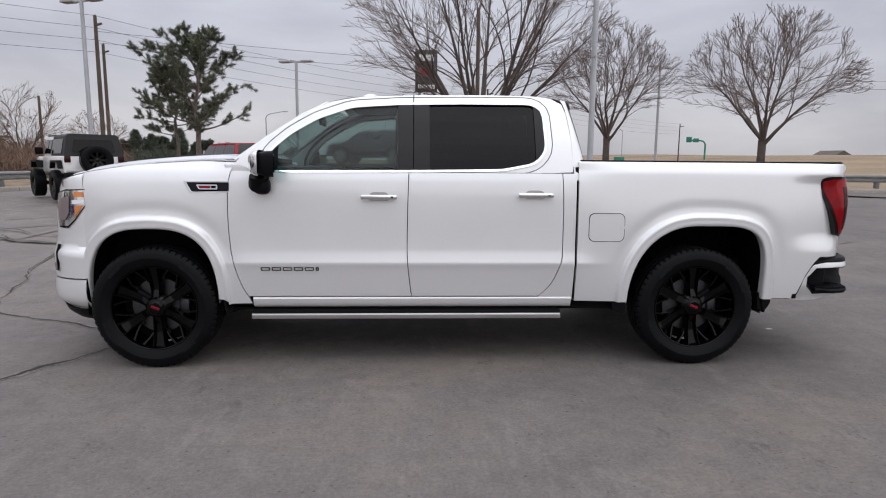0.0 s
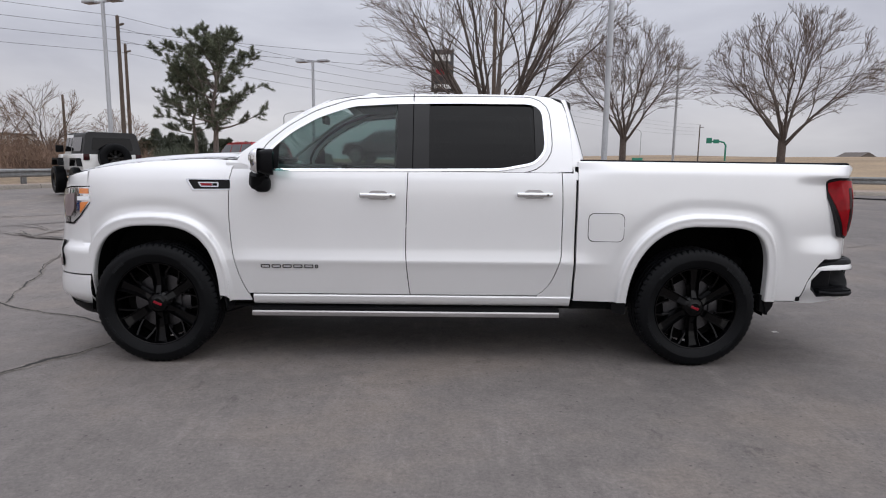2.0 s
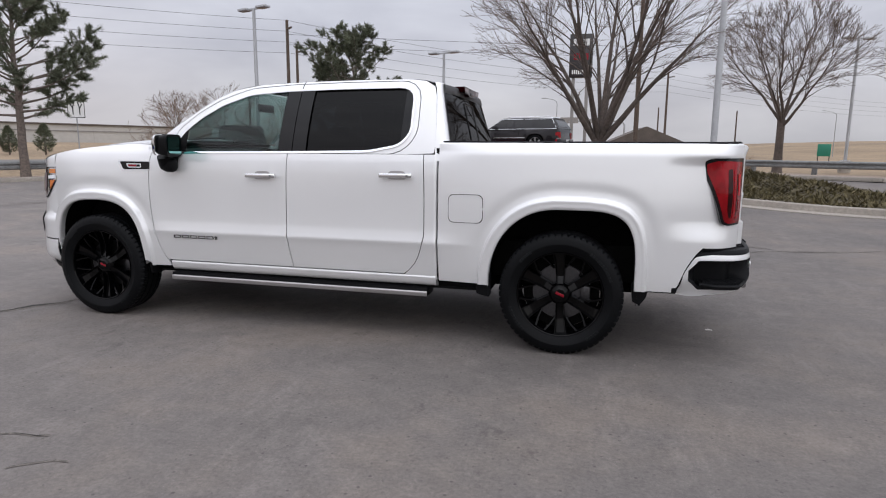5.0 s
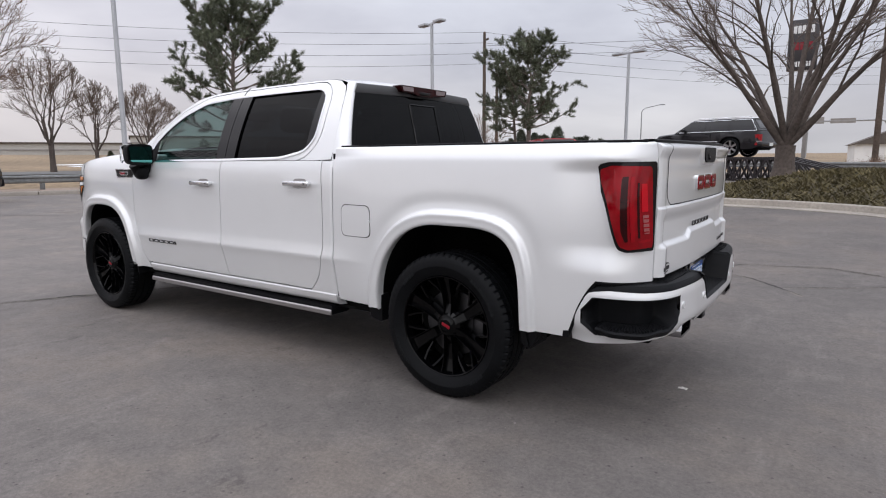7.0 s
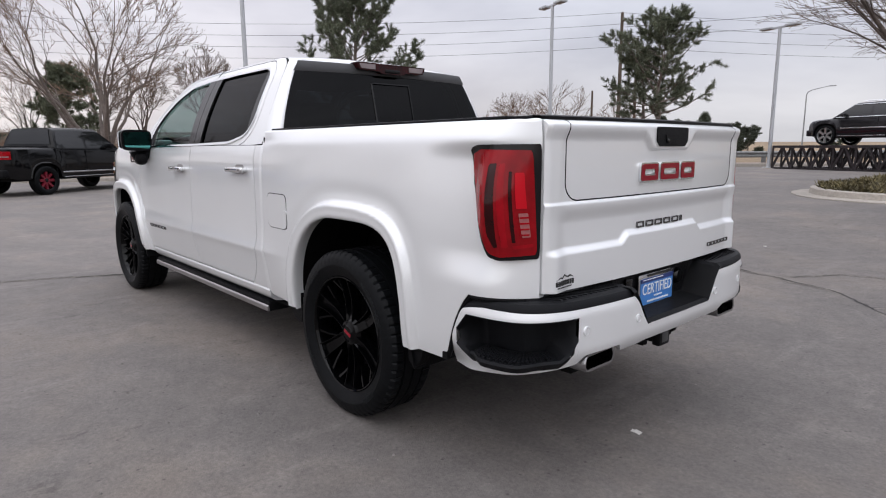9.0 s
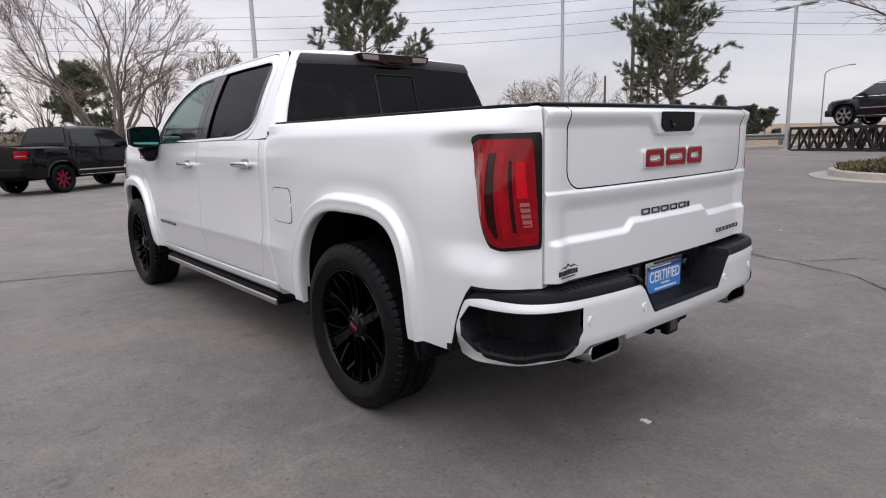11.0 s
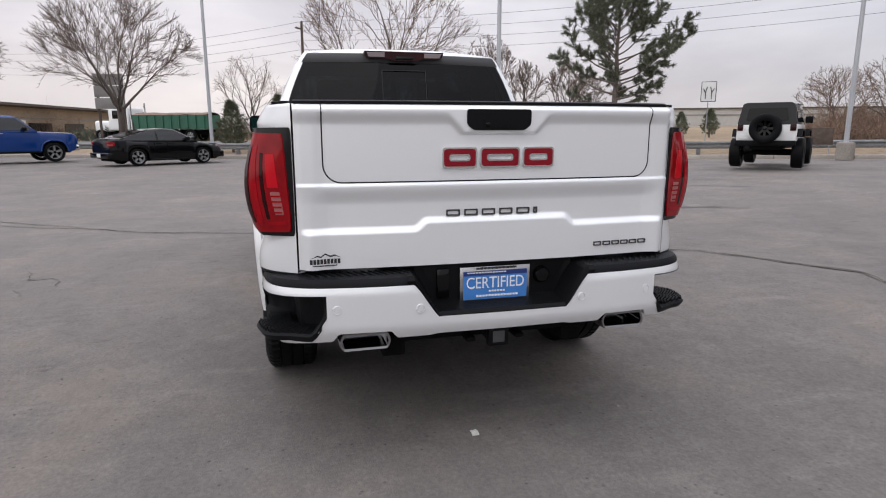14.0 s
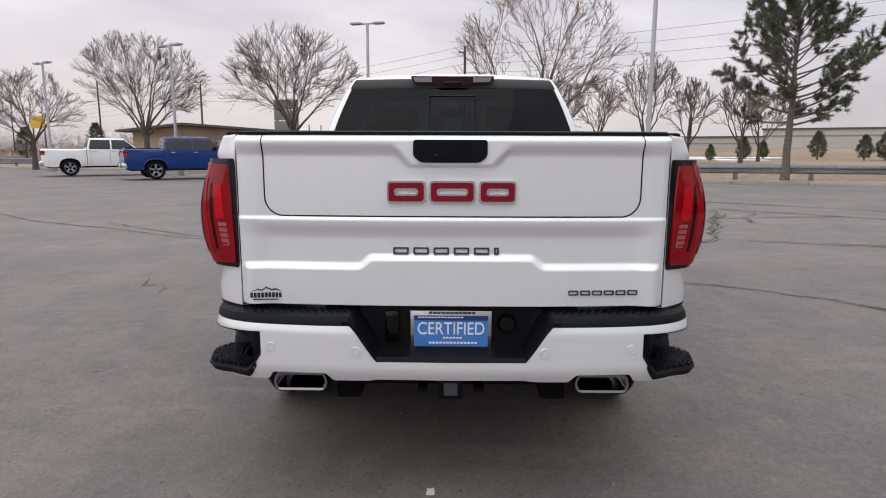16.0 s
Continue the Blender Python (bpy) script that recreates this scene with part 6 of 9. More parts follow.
    both("bumper_end_cap", lambda: Geo().prism(rounded([(4.452, 0.474), (4.456, 0.548), (4.480, 0.565), (4.484, 0.474)], 0.006), lambda u, v, w: (u, w, v), (-0.945, -0.88)), M["black_trim"], T, "black bumper end cap")

    def pocket_liner():
        g = Geo()
        cols = []
        for s in [q for q in s_all if 0.06 < q <= 0.5446]:
            lo, hi = pocket(s)
            m = smooth01((s - 0.061) / 0.05) * smooth01((0.544 - s) / 0.03)
            d = -0.015 - 0.105 * m
            cols.append([bump(s, lo - 0.006, 0.0012), bump(s, lo, 0.0015), bump(s, min(hi, lo + 0.016), -0.016), bump(s, min(hi, lo + 0.022), d), bump(s, hi - 0.01, d), bump(s, hi, 0.001), bump(s, hi + 0.004, 0.0015)])
        g.grid(cols)
        return g

    both("corner_step", pocket_liner, M["pad"], T, "black moulded corner step")

    def step_tread():
        g = Geo()
        cols = []
        for s in steps(0.13, 0.53, 24):
            lo, hi = pocket(s)
            z = max(0.560, lo + 0.006)
            k = 0.044 * smooth01((s - 0.14) / 0.09) * smooth01((0.44 - s) / 0.10)
            cols.append([bump(s, z - 0.030, 0.002), bump(s, z - 0.026, 0.003 + k), bump(s, z - 0.004, 0.005 + k), bump(s, z + 0.006, -0.006 + k), bump(s, z + 0.012, -0.10)])
        g.grid(cols)
        return g

    both("step_lip", step_tread, M["pad"], T, "black step lip")
    studs = Geo()
    for n, s in enumerate(steps(0.16, 0.47, 26)):
        k = 0.044 * smooth01((s - 0.14) / 0.09) * smooth01((0.44 - s) / 0.10)
        for m in range(8):
            d = k - 0.016 - 0.014 * m - 0.007 * (n % 2)
            if d > -0.09:
                z = max(0.560, pocket(s)[0] + 0.006)
                p = bump(s, z + 0.011, d)
                studs.box((p[0] - 0.0042, p[1] - 0.0042, p[2] - 0.006), (p[0] + 0.0042, p[1] + 0.0042, p[2] + 0.006))
    for sgn in (1, -1):
        k = Geo().add(studs.v, studs.f)
        if sgn < 0:
            k.flip()
        tagged(part("step_stud", k, M["pad"], T, "black grip studs", 0), kind="stuff")

    # step pad on top, with slanted ribs
    def top_pad():
        g = Geo()
        cols = []
        for s in [q for q in s_all if q >= 0.03 and abs(b_y(q)) > 0.36]:
            zt = white_hi(s)
            inner = (4.795, max(-0.84, bump(s, 0.7)[1]), zt + 0.020) if bump(s, 0.7)[0] > 4.86 else (bump(s, 0.7)[0] - 0.050, -0.845, zt + 0.014)
            cols.append([bump(s, zt - 0.004, -0.010), bump(s, zt + 0.002, 0.0), bump(s, zt + 0.016, 0.0), bump(s, zt + 0.030, -0.010), bump(s, zt + 0.034, -0.030), inner, (inner[0], inner[1], zt - 0.07)])
        g.grid(cols)
        return g

    both("step_pad", top_pad, M["pad"], T, "black ribbed bumper step pad")
    ribs = Geo()
    for k in range(14):
        y = -0.775 + k * 0.029
        xc = (4.795 + curve_at([-0.85, -0.725, -0.47, 0], [4.900, 4.950, 4.982, 4.995], y)) / 2 - 0.004
        ribs.prism(rounded([(-0.048, 0), (-0.036, 0.010), (0.036, 0.010), (0.048, 0)], 0.003), lambda u, v, w, y=y, xc=xc: (xc + u, y + w + u * 0.5, 0.7645 + v), (-0.0048, 0.0048))
    for sgn in (1, -1):
        k = Geo().add(ribs.v, ribs.f)
        if sgn < 0:
            k.flip()
        part("pad_rib", k, M["pad"], T, "raised pad ribs", 0)

    # central recess with the plate
    g = Geo()
    rec = []
    for y in steps(-0.40, 0.40, 33):
        a = abs(y)
        q = smooth01((0.395 - a) / 0.115)
        front = 4.988
        zt = lerp(0.752, 0.604, min(1, max(0, (0.372 - a) / 0.097)))
        back = lerp(front - 0.01, 4.895, q)
        rec.append([(front - 0.004, y, zt - 0.012), (front + 0.003, y, zt + 0.002), (front - 0.012, y, zt + 0.014), (lerp(front - 0.012, 4.87, q), y, zt + 0.018), (lerp(4.87, 4.853, q), y, lerp(0.772, zt + 0.03, q)), (4.85, y, 0.778)])
    g.grid(rec)
    part("plate_recess", g, M["black_trim"], T, "black number-plate recess")
    part("recess_back", Geo().box((4.80, -0.42, 0.56), (4.852, 0.42, 0.785), 0.006), M["black_trim"], T)
    part("recess_socket", Geo().lathe([(0, 0.02), (0.028, 0.018), (0.036, 0.008), (0.038, 0)], 24).moved(Matrix.Translation((4.853, 0.215, 0.715)) @ pose(0, 0, 0, 0, 0, -90)), M["black_gloss"], T)
    part("tow_socket", Geo().box((4.85, -0.255, 0.64), (4.868, -0.20, 0.765), 0.008), M["black_gloss"], T)
    plate = part("number_plate", Geo().box((4.862, -0.156, 0.612), (4.870, 0.156, 0.766), 0.002), M["steel"], T, "dealer plate in a steel frame")
    plate.matrix_parent_inverse = Matrix()
    part("plate_face", Geo().box((4.8695, -0.142, 0.626), (4.8725, 0.142, 0.748)), M["plate_blue"], plate, "blue dealer insert", 0)
    part("plate_band", Geo().box((4.8720, -0.142, 0.729), (4.8740, 0.142, 0.748)), M["plate_dark"], plate, "dark blue band", 0)
    for z, y0, n, w, h, mat in ((0.758, -0.085, 11, 0.013, 0.009, M["decal"]), (0.742, -0.125, 14, 0.009, 0.005, M["white_print"]), (0.660, -0.030, 6, 0.009, 0.007, M["white_print"]), (0.640, -0.085, 14, 0.010, 0.008, M["white_print"]), (0.615, -0.05, 8, 0.010, 0.007, M["decal"])):
        bars = Geo()
        for k in range(n):
            yy = y0 + k * (w + 0.0035)
            bars.box((4.8742, yy, z - 0.003), (4.8754, yy + w, z + h - 0.003))
        part("small_print", bars, mat, plate, "unreadable small print", 0)
    cu = bpy.data.curves.new("plate_word", "FONT")
    cu.body, cu.align_x, cu.align_y, cu.size, cu.extrude = "CERTIFIED", "CENTER", "CENTER", 0.062, 0.0008
    tmp = new("plate_word", cu)
    dg = bpy.context.evaluated_depsgraph_get()
    me = bpy.data.meshes.new_from_object(tmp.evaluated_get(dg))
    bpy.data.objects.remove(tmp)
    wmax = max(abs(v.co.x) for v in me.vertices)
    me.transform(Matrix.Translation((4.8742, 0, 0.695)) @ Matrix(((0, 0, 1, 0), (1, 0, 0, 0), (0, 1, 0, 0), (0, 0, 0, 1))) @ Matrix.Diagonal((0.128 / wmax, 1.12, 1, 1)))
    me.materials.clear()
    me.materials.append(M["white_print"])
    part("plate_word", me, None, plate, "white word on the plate")
    # parking sensors, exhaust tips, tow hitch
    for y, z in ((-0.672, 0.648), (-0.350, 0.640), (0.345, 0.640), (0.665, 0.648)):
        sx = curve_at([0.35, 0.47, 0.70], [4.986, 4.982, 4.955], abs(y))
        part("parking_sensor", Geo().lathe([(0, 0.004), (0.011, 0.004), (0.012, 0.002), (0.014, 0.002), (0.0145, 0.005), (0.018, 0.0045), (0.0185, -0.004)], 24).moved(Matrix.Translation((sx + 0.001, y, z)) @ pose(0, 0, 0, 0, 0, -90)), P, T)

    def exhaust():
        g = Geo()
        o = rounded([(-0.115, -0.010), (-0.098, 0.038), (0.098, 0.038), (0.115, 0.0), (0.100, -0.038), (-0.098, -0.038)], 0.016)
        i = grown(resampled(o, 60), -0.012)
        o = resampled(o, 60)
        rows = []
        for ring, x in ((o, 4.70), (o, 4.946), (grown(o, -0.003), 4.954), (i, 4.952), (i, 4.80)):
            rows.append([(x, -0.566 + u * 0.92, 0.511 + v) for u, v in ring])
        g.grid(rows, wrap=True)
        g.fan([(4.81, p[1], p[2]) for p in rows[-1]])
        return g

    both("exhaust_tip", exhaust, M["tip"], T, "polished oval exhaust tip")
    both("exhaust_bore", lambda: Geo().box((4.808, -0.64, 0.495), (4.84, -0.49, 0.545), 0.01), M["dark_metal"], T)
    hitch = Geo()
    hitch.box((4.66, -0.034, 0.440), (4.918, 0.034, 0.505), 0.006)
    part("tow_hitch", hitch, M["black_trim"], T, "black tow hitch receiver")
    part("hitch_collar", Geo().box((4.885, -0.046, 0.430), (4.925, 0.046, 0.515), 0.008), M["black_trim"], T)
    part("hitch_bore", Geo().box((4.921, -0.027, 0.446), (4.927, 0.027, 0.498), 0.004), M["grey_trim"], T, "grey hitch tube end")
    part("hitch_bar", Geo().box((4.72, -0.45, 0.44), (4.80, 0.45, 0.505), 0.01), M["dark_metal"], T)
    for y in (-0.11, 0.11):
        part("chain_loop", Geo().box((4.81, y - 0.02, 0.445), (4.89, y + 0.02, 0.465), 0.006), M["dark_metal"], T)
    part("spare_wheel", Geo().lathe([(0.0, -0.02), (0.30, -0.02), (0.37, 0.02), (0.385, 0.09), (0.37, 0.16), (0.24, 0.20), (0.0, 0.20)], 40).moved(Matrix.Translation((4.35, 0, 0.46)) @ pose(0, 0, 0, 90, 0, 0)), M["rubber"], T)
    # chassis, axles, mud flaps
    ch = Geo()
    for y in (-0.42, 0.42):
        ch.box((-0.3, y - 0.05, 0.36), (4.75, y + 0.05, 0.50), 0.01)
    ch.tube([(3.745, -0.75, 0.40), (3.745, 0.75, 0.40)], 0.06, 12)
    ch.tube([(0.0, -0.72, 0.36), (0.0, 0.72, 0.36)], 0.045, 10)
    ch.lathe([(0, -0.14), (0.12, -0.1), (0.15, 0), (0.12, 0.1), (0, 0.14)], 16, (3.745, 0, 0.40))
    ch.box((1.2, -0.36, 0.40), (2.3, 0.36, 0.46))
    # two unseen full-width sheets, added to block light bouncing under the body
    ch.box((0.50, -0.86, 0.385), (3.20, 0.86, 0.40))
    ch.box((4.26, -0.80, 0.46), (4.72, 0.80, 0.48))
    part("chassis", ch, M["dark_metal"], T, "dark chassis and axles with added light-blocking sheets")
    both("mud_flap", lambda: Geo().prism(rounded([(-0.945, 0.37), (-0.945, 0.49), (-0.72, 0.49), (-0.72, 0.37)], 0.02), lambda u, v, w: (w + (0.52 - v) * 0.22, u, v), (4.222, 4.235)), M["black_trim"], T, "black splash guard")
    both("mud_flap", lambda: Geo().prism(rounded([(-0.945, 0.37), (-0.945, 0.48), (-0.72, 0.48), (-0.72, 0.37)], 0.02), lambda u, v, w: (w + (0.56 - v) * 0.15, u, v), (0.445, 0.46)), M["black_trim"], T, "black splash guard")
    both("splash_corner", lambda: Geo().prism(rounded([(4.205, 0.515), (4.318, 0.505), (4.300, 0.425), (4.262, 0.375), (4.215, 0.395)], 0.015), lambda u, v, w: (u, w, v), (-0.932, -0.88)), M["black_trim"], T, "black splash guard")
    both("front_splash_corner", lambda: Geo().prism(rounded([(3.150, 0.515), (3.258, 0.535), (3.258, 0.36), (3.165, 0.38)], 0.015), lambda u, v, w: (u, w, v), (-0.930, -0.86)), M["black_trim"], T, "black splash guard")

    for x in (0.0, 3.745):
        for o in (-1, 1):
            wheel(T, x, o * 0.853, 0.417, 0.417, 0.272, 0.290, o)
    return T


pickup()


# ---- trees ----
def turned(d, angle, rnd):
    """d bent by an angle in a random direction."""
    o = d.orthogonal().normalized()
    o.rotate(Matrix.Rotation(rnd.uniform(0, 2 * math.pi), 3, d))
    v = d.copy()
    v.rotate(Matrix.Rotation(angle, 3, o))
    return v


def bare_tree(name, label, x, y, z, height, spread, trunk_h, seed, limbs=7, low=0.5, radius=None, mat="bark", twig="twig", lean=(0, 0), density=1.0, group="bare trees", fine_r=0.006, wide=80, stray=0.0, depth=4):
    """A leafless tree with a domed crown: limbs from a fork, boughs, shoots and twigs that all end near the dome.
    low: height of the crown's rim as a share of the whole; wide: the flattest limb, degrees from upright; stray: how crooked."""
    rnd = random.Random(seed)
    T = thing(name, label, "tree", Matrix.Translation((x, y, z)), group)
    wood, fine = Geo(), Geo()
    r0 = radius or height * 0.021
    fork = Vector((lean[0], lean[1], trunk_h))
    mid = Vector((lean[0] * 0.35, lean[1] * 0.35, 0))
    rim = height * low
    R, up, down = spread / 2, height - rim, max(0.5, (rim - trunk_h) * 0.45)
    heart = mid + Vector((0, 0, rim))
    crook = 0.035 + stray

    def dome(d, share=1.0):
        """The crown's surface seen from its heart."""
        q = math.sqrt((d.x / R) ** 2 + (d.y / R) ** 2 + (d.z / (up if d.z > 0 else down)) ** 2)
        return heart + d * (share / max(q, 1e-6))

    def depth_of(p):
        d = p - heart
        return math.sqrt((d.x / R) ** 2 + (d.y / R) ** 2 + (d.z / (up if d.z > 0 else down)) ** 2)

    def sweep(p, heading, goal, r, thin, n, taper=0.9):
        """A curved branch from p, leaving along heading, to goal; returns its nodes."""
        length = (goal - p).length
        c = p + heading * length * 0.5 + Vector((rnd.gauss(0, crook), rnd.gauss(0, crook), rnd.gauss(0, crook * 0.6))) * length
        pts, drift = [], Vector((0, 0, 0))
        for k in range(n + 1):
            t = k / n
            drift = drift * 0.7 + Vector((rnd.gauss(0, crook), rnd.gauss(0, crook), rnd.gauss(0, crook))) * length * 0.10
            pts.append(p * (1 - t) ** 2 + c * 2 * t * (1 - t) + goal * t * t + (drift if 0 < k else Vector((0, 0, 0))))
        rads = [max(thin, r * (1 - 0.97 * k / n) ** taper) for k in range(n + 1)]
        (wood if r > 0.018 else fine).tube(pts, rads, 8 if r > 0.06 else (5 if r > 0.018 else 3))
        return [(pts[k], (pts[min(k + 1, n)] - pts[k - 1]).normalized(), k / n, rads[k]) for k in range(1, n + 1)]

    def twigs(p, d, r, length, level):
        v = turned(d, radians(rnd.uniform(18, 48)), rnd)
        v = (v + (p - heart).normalized() * 0.35 + Vector((0, 0, 0.30))).normalized()
        length = min(length, max(0.12, (1.06 - depth_of(p)) * R * 1.1))
        nodes = sweep(p, (v + d).normalized(), p + v * length, r, fine_r, 4 if level < 4 else 2)
        if level < depth:
            for q, qd, t, qr in nodes:
                for _ in range(2 if rnd.random() < 0.40 * density else 1):
                    twigs(q, qd, fine_r * 1.15, length * rnd.uniform(0.28, 0.62), 4)

    wood.tube([Vector((0, 0, -0.2)), Vector((0, 0, 0.05)), fork * 0.35, fork * 0.75, fork], [r0 * 1.6, r0 * 1.3, r0 * 1.04, r0 * 0.96, r0 * 1.0], 12)
    a0 = rnd.uniform(0, 6.28)
    for k in range(limbs):
        a = a0 + 2.4 * k + rnd.uniform(-0.25, 0.25)
        el = radians(lerp(8, wide, ((k + 0.5) / limbs) ** 0.62))
        d = Vector((math.cos(a) * math.sin(el) * R, math.sin(a) * math.sin(el) * R, math.cos(el) * up))
        goal = dome(d, rnd.uniform(0.90, 1.0))
        start = fork * rnd.uniform(0.80, 1.0) if el > radians(45) else fork
        straight = (goal - start).normalized()
        leave = (straight + Vector((0, 0, 0.12 if el > radians(50) else -0.05))).normalized()
        r1 = r0 * rnd.uniform(0.62, 0.82) * (2.4 / limbs) ** 0.36
        n = 10
        for q, qd, t, qr in sweep(start, leave, goal, r1, fine_r * 1.5, n, 1.25):
            if t < 0.22:
                continue
            for _ in range(2 if rnd.random() < 0.72 * density else 1):
                side = turned(qd, radians(90), rnd)
                aim = q + side * R * rnd.uniform(0.22, 0.62) * (1.05 - 0.55 * t) + qd * R * 0.35
                end = dome(aim - heart, rnd.uniform(0.82, 1.0))
                if end.z < trunk_h + 0.3 or (end - q).length < 0.25:
                    continue
                m = max(4, min(9, int((end - q).length / 0.30)))
                for p2, d2, t2, r2 in sweep(q, (qd * 0.8 + (end - q).normalized() * 0.7).normalized(), end, max(fine_r * 1.6, qr * 0.46), fine_r * 1.2, m):
                    if t2 < 0.15:
                        continue
                    for _ in range(2 if rnd.random() < 0.45 * density else 1):
                        twigs(p2, d2, max(fine_r * 1.3, r2 * 0.5), rnd.uniform(0.35, 0.95) * (0.6 + 0.05 * height), 3)
    part("trunk", wood, M[mat], T, "", 60, tidy=False)
    part("crown", fine, M[twig], T, "leafless twigs", 0, tidy=False)
    return T


def pine(name, label, x, y, z, height, spread, bare, seed, mat="needle", tufts=1.0, group="pines", trunk_r=None, limb_gap=0.24, needle=0.17, per=34, wide=0.013):
    """A pine: bare trunk below, uneven limbs that carry tufts of needles."""
    rnd = random.Random(seed)
    T = thing(name, label, "pine tree", Matrix.Translation((x, y, z)), group)
    wood, leaf = Geo(), Geo()
    r0 = trunk_r or height * 0.021
    spine = [Vector((0, 0, -0.15))]
    for k in range(1, 13):
        spine.append(Vector((rnd.gauss(0, 0.05) * k / 6, rnd.gauss(0, 0.05) * k / 6, height * 0.97 * k / 12)))
    wood.tube(spine, [r0 * (1.25 if k == 0 else 1) * (1 - 0.9 * (k / 12) ** 1.1) + 0.012 for k in range(13)], 10)

    def at(h):
        t = min(11.999, max(0, h / (height * 0.97) * 12))
        k = int(t)
        return spine[k].lerp(spine[k + 1], t - k)

    def tuft(c, d):
        for _ in range(per):
            v = turned(d, radians(abs(rnd.gauss(0, 62))), rnd)
            ln = needle * rnd.uniform(0.7, 1.2)
            s = v.orthogonal().normalized()
            s.rotate(Matrix.Rotation(rnd.uniform(0, 6.28), 3, v))
            b = c + d * rnd.uniform(-0.10, 0.06)
            leaf.add([b - s * wide, b + s * wide, b + v * ln], [(0, 1, 2)])

    h = bare
    a = rnd.uniform(0, 6.28)
    while h < height * 0.985:
        t = (h - bare) / (height - bare)
        reach = spread / 2 * (min(1, 0.66 + t * 1.3) * (1 - t ** 1.7) ** 0.62) * rnd.uniform(0.62, 1.12) + 0.16
        a += 2.4 + rnd.uniform(-0.5, 0.5)
        if rnd.random() < 0.10 and t < 0.7:
            h += limb_gap * 0.5
            continue
        out = Vector((math.cos(a), math.sin(a), 0))
        rise = lerp(-0.02, 0.75, t) + rnd.uniform(-0.12, 0.18)
        p = at(h)
        pts = [p.copy()]
        n = max(3, int(reach / 0.32))
        dcur = (out + Vector((0, 0, rise))).normalized()
        for k in range(n):
            dcur = (dcur + Vector((rnd.gauss(0, 0.10), rnd.gauss(0, 0.10), 0.07 + rnd.gauss(0, 0.06)))).normalized()
            p = p + dcur * (reach / n)
            pts.append(p.copy())
        rb = max(0.012, r0 * 0.36 * (1 - 0.75 * t) * min(1, reach / (spread * 0.3)))
        wood.tube(pts, [max(0.006, rb * (1 - 0.8 * k / n)) for k in range(n + 1)], 5)
        for k in range(1, n + 1):
            f = k / n
            if f < 0.34 and t < 0.75:
                continue
            for _ in range(int(1 + 2.4 * tufts * rnd.random() + (1.5 if k == n else 0))):
                v = turned(dcur, radians(rnd.uniform(20, 75)), rnd)
                v = (v + Vector((0, 0, 0.35))).normalized()
                ln = rnd.uniform(0.16, 0.55) * (1 - 0.35 * t)
                e = pts[k] + v * ln
                wood.tube([pts[k], pts[k].lerp(e, 0.5) + Vector((0, 0, 0.02)), e], [0.008, 0.007, 0.005], 3)
                tuft(e, v)
                if rnd.random() < 0.75:
                    tuft(pts[k].lerp(e, 0.55), v)
        h += limb_gap * rnd.uniform(0.5, 1.1) * (1 - 0.4 * t)
    tuft(at(height * 0.97), Vector((0, 0, 1)))
    part("trunk", wood, M["pine_bark"], T, "", 60, tidy=False)
    part("crown", leaf, M[mat], T, "tufted dark green needles", 0, tidy=False)
    return T


def thicket(name, label, boxes, seed, mat, count, height, size=0.5, kind="stuff", thin=0.02):
    """Dense brush: many thin, forking stems over given stretches of ground."""
    rnd = random.Random(seed)
    g = Geo()
    for _ in range(count):
        x0, y0, x1, y1, w = rnd.choice(boxes)
        t = rnd.random()
        x, y = lerp(x0, x1, t) + rnd.uniform(-w, w), lerp(y0, y1, t) + rnd.uniform(-w, w)
        z = field_z(x, y)
        h = height * rnd.uniform(0.35, 1.0) * (0.75 + 0.5 * noise.noise(Vector((x * 0.35, y * 0.35, seed))))
        p = Vector((x, y, z))
        d = Vector((rnd.gauss(0, 0.35), rnd.gauss(0, 0.35), 1)).normalized()
        q = p + d * h
        s = d.orthogonal().normalized() * thin
        g.add([p - s, p + s, q], [(0, 1, 2)])
        for _k in range(7):
            b = p.lerp(q, rnd.uniform(0.25, 0.95))
            v = turned(d, radians(rnd.uniform(20, 65)), rnd) * size * rnd.uniform(0.5, 1.3)
            s = v.orthogonal().normalized() * thin * 0.6
            g.add([b - s, b + s, b + v], [(0, 1, 2)])
    return single(name, g, M[mat], label, "brush", kind=kind, tidy=False, smooth=0)


def lz(x, y):
    return max(lift(x, y) + 0.1, field_z(x, y))


bare_tree("bare_tree", "large leafless tree with spreading limbs on the planted island", 3.85, 15.1, 0.78, 9.2, 8.4, 0.85, 21, limbs=12, low=0.42, radius=0.25, density=1.0, fine_r=0.0040, wide=82)
bare_tree("bare_tree", "leafless round-crowned tree on the gravel verge", 12.75, 29.6, lz(12, 29), 8.7, 7.8, 2.6, 22, limbs=8, low=0.55, radius=0.19, density=1.3, fine_r=0.0056, wide=84, stray=0.02)
bare_tree("bare_tree", "leafless broad-crowned tree in a gravel bed", 19.9, 26.1, lz(19, 26), 8.8, 8.4, 2.3, 23, limbs=8, low=0.52, radius=0.21, density=1.3, fine_r=0.0056, wide=88, stray=0.02)
bare_tree("bare_tree", "leafless many-stemmed tree behind the guard rail", -24.9, 4.6, lz(-24, 5), 9.6, 9.4, 0.7, 24, limbs=9, low=0.52, radius=0.25, density=0.72, mat="pale_bark", twig="brush", fine_r=0.0060, wide=74, stray=0.09)
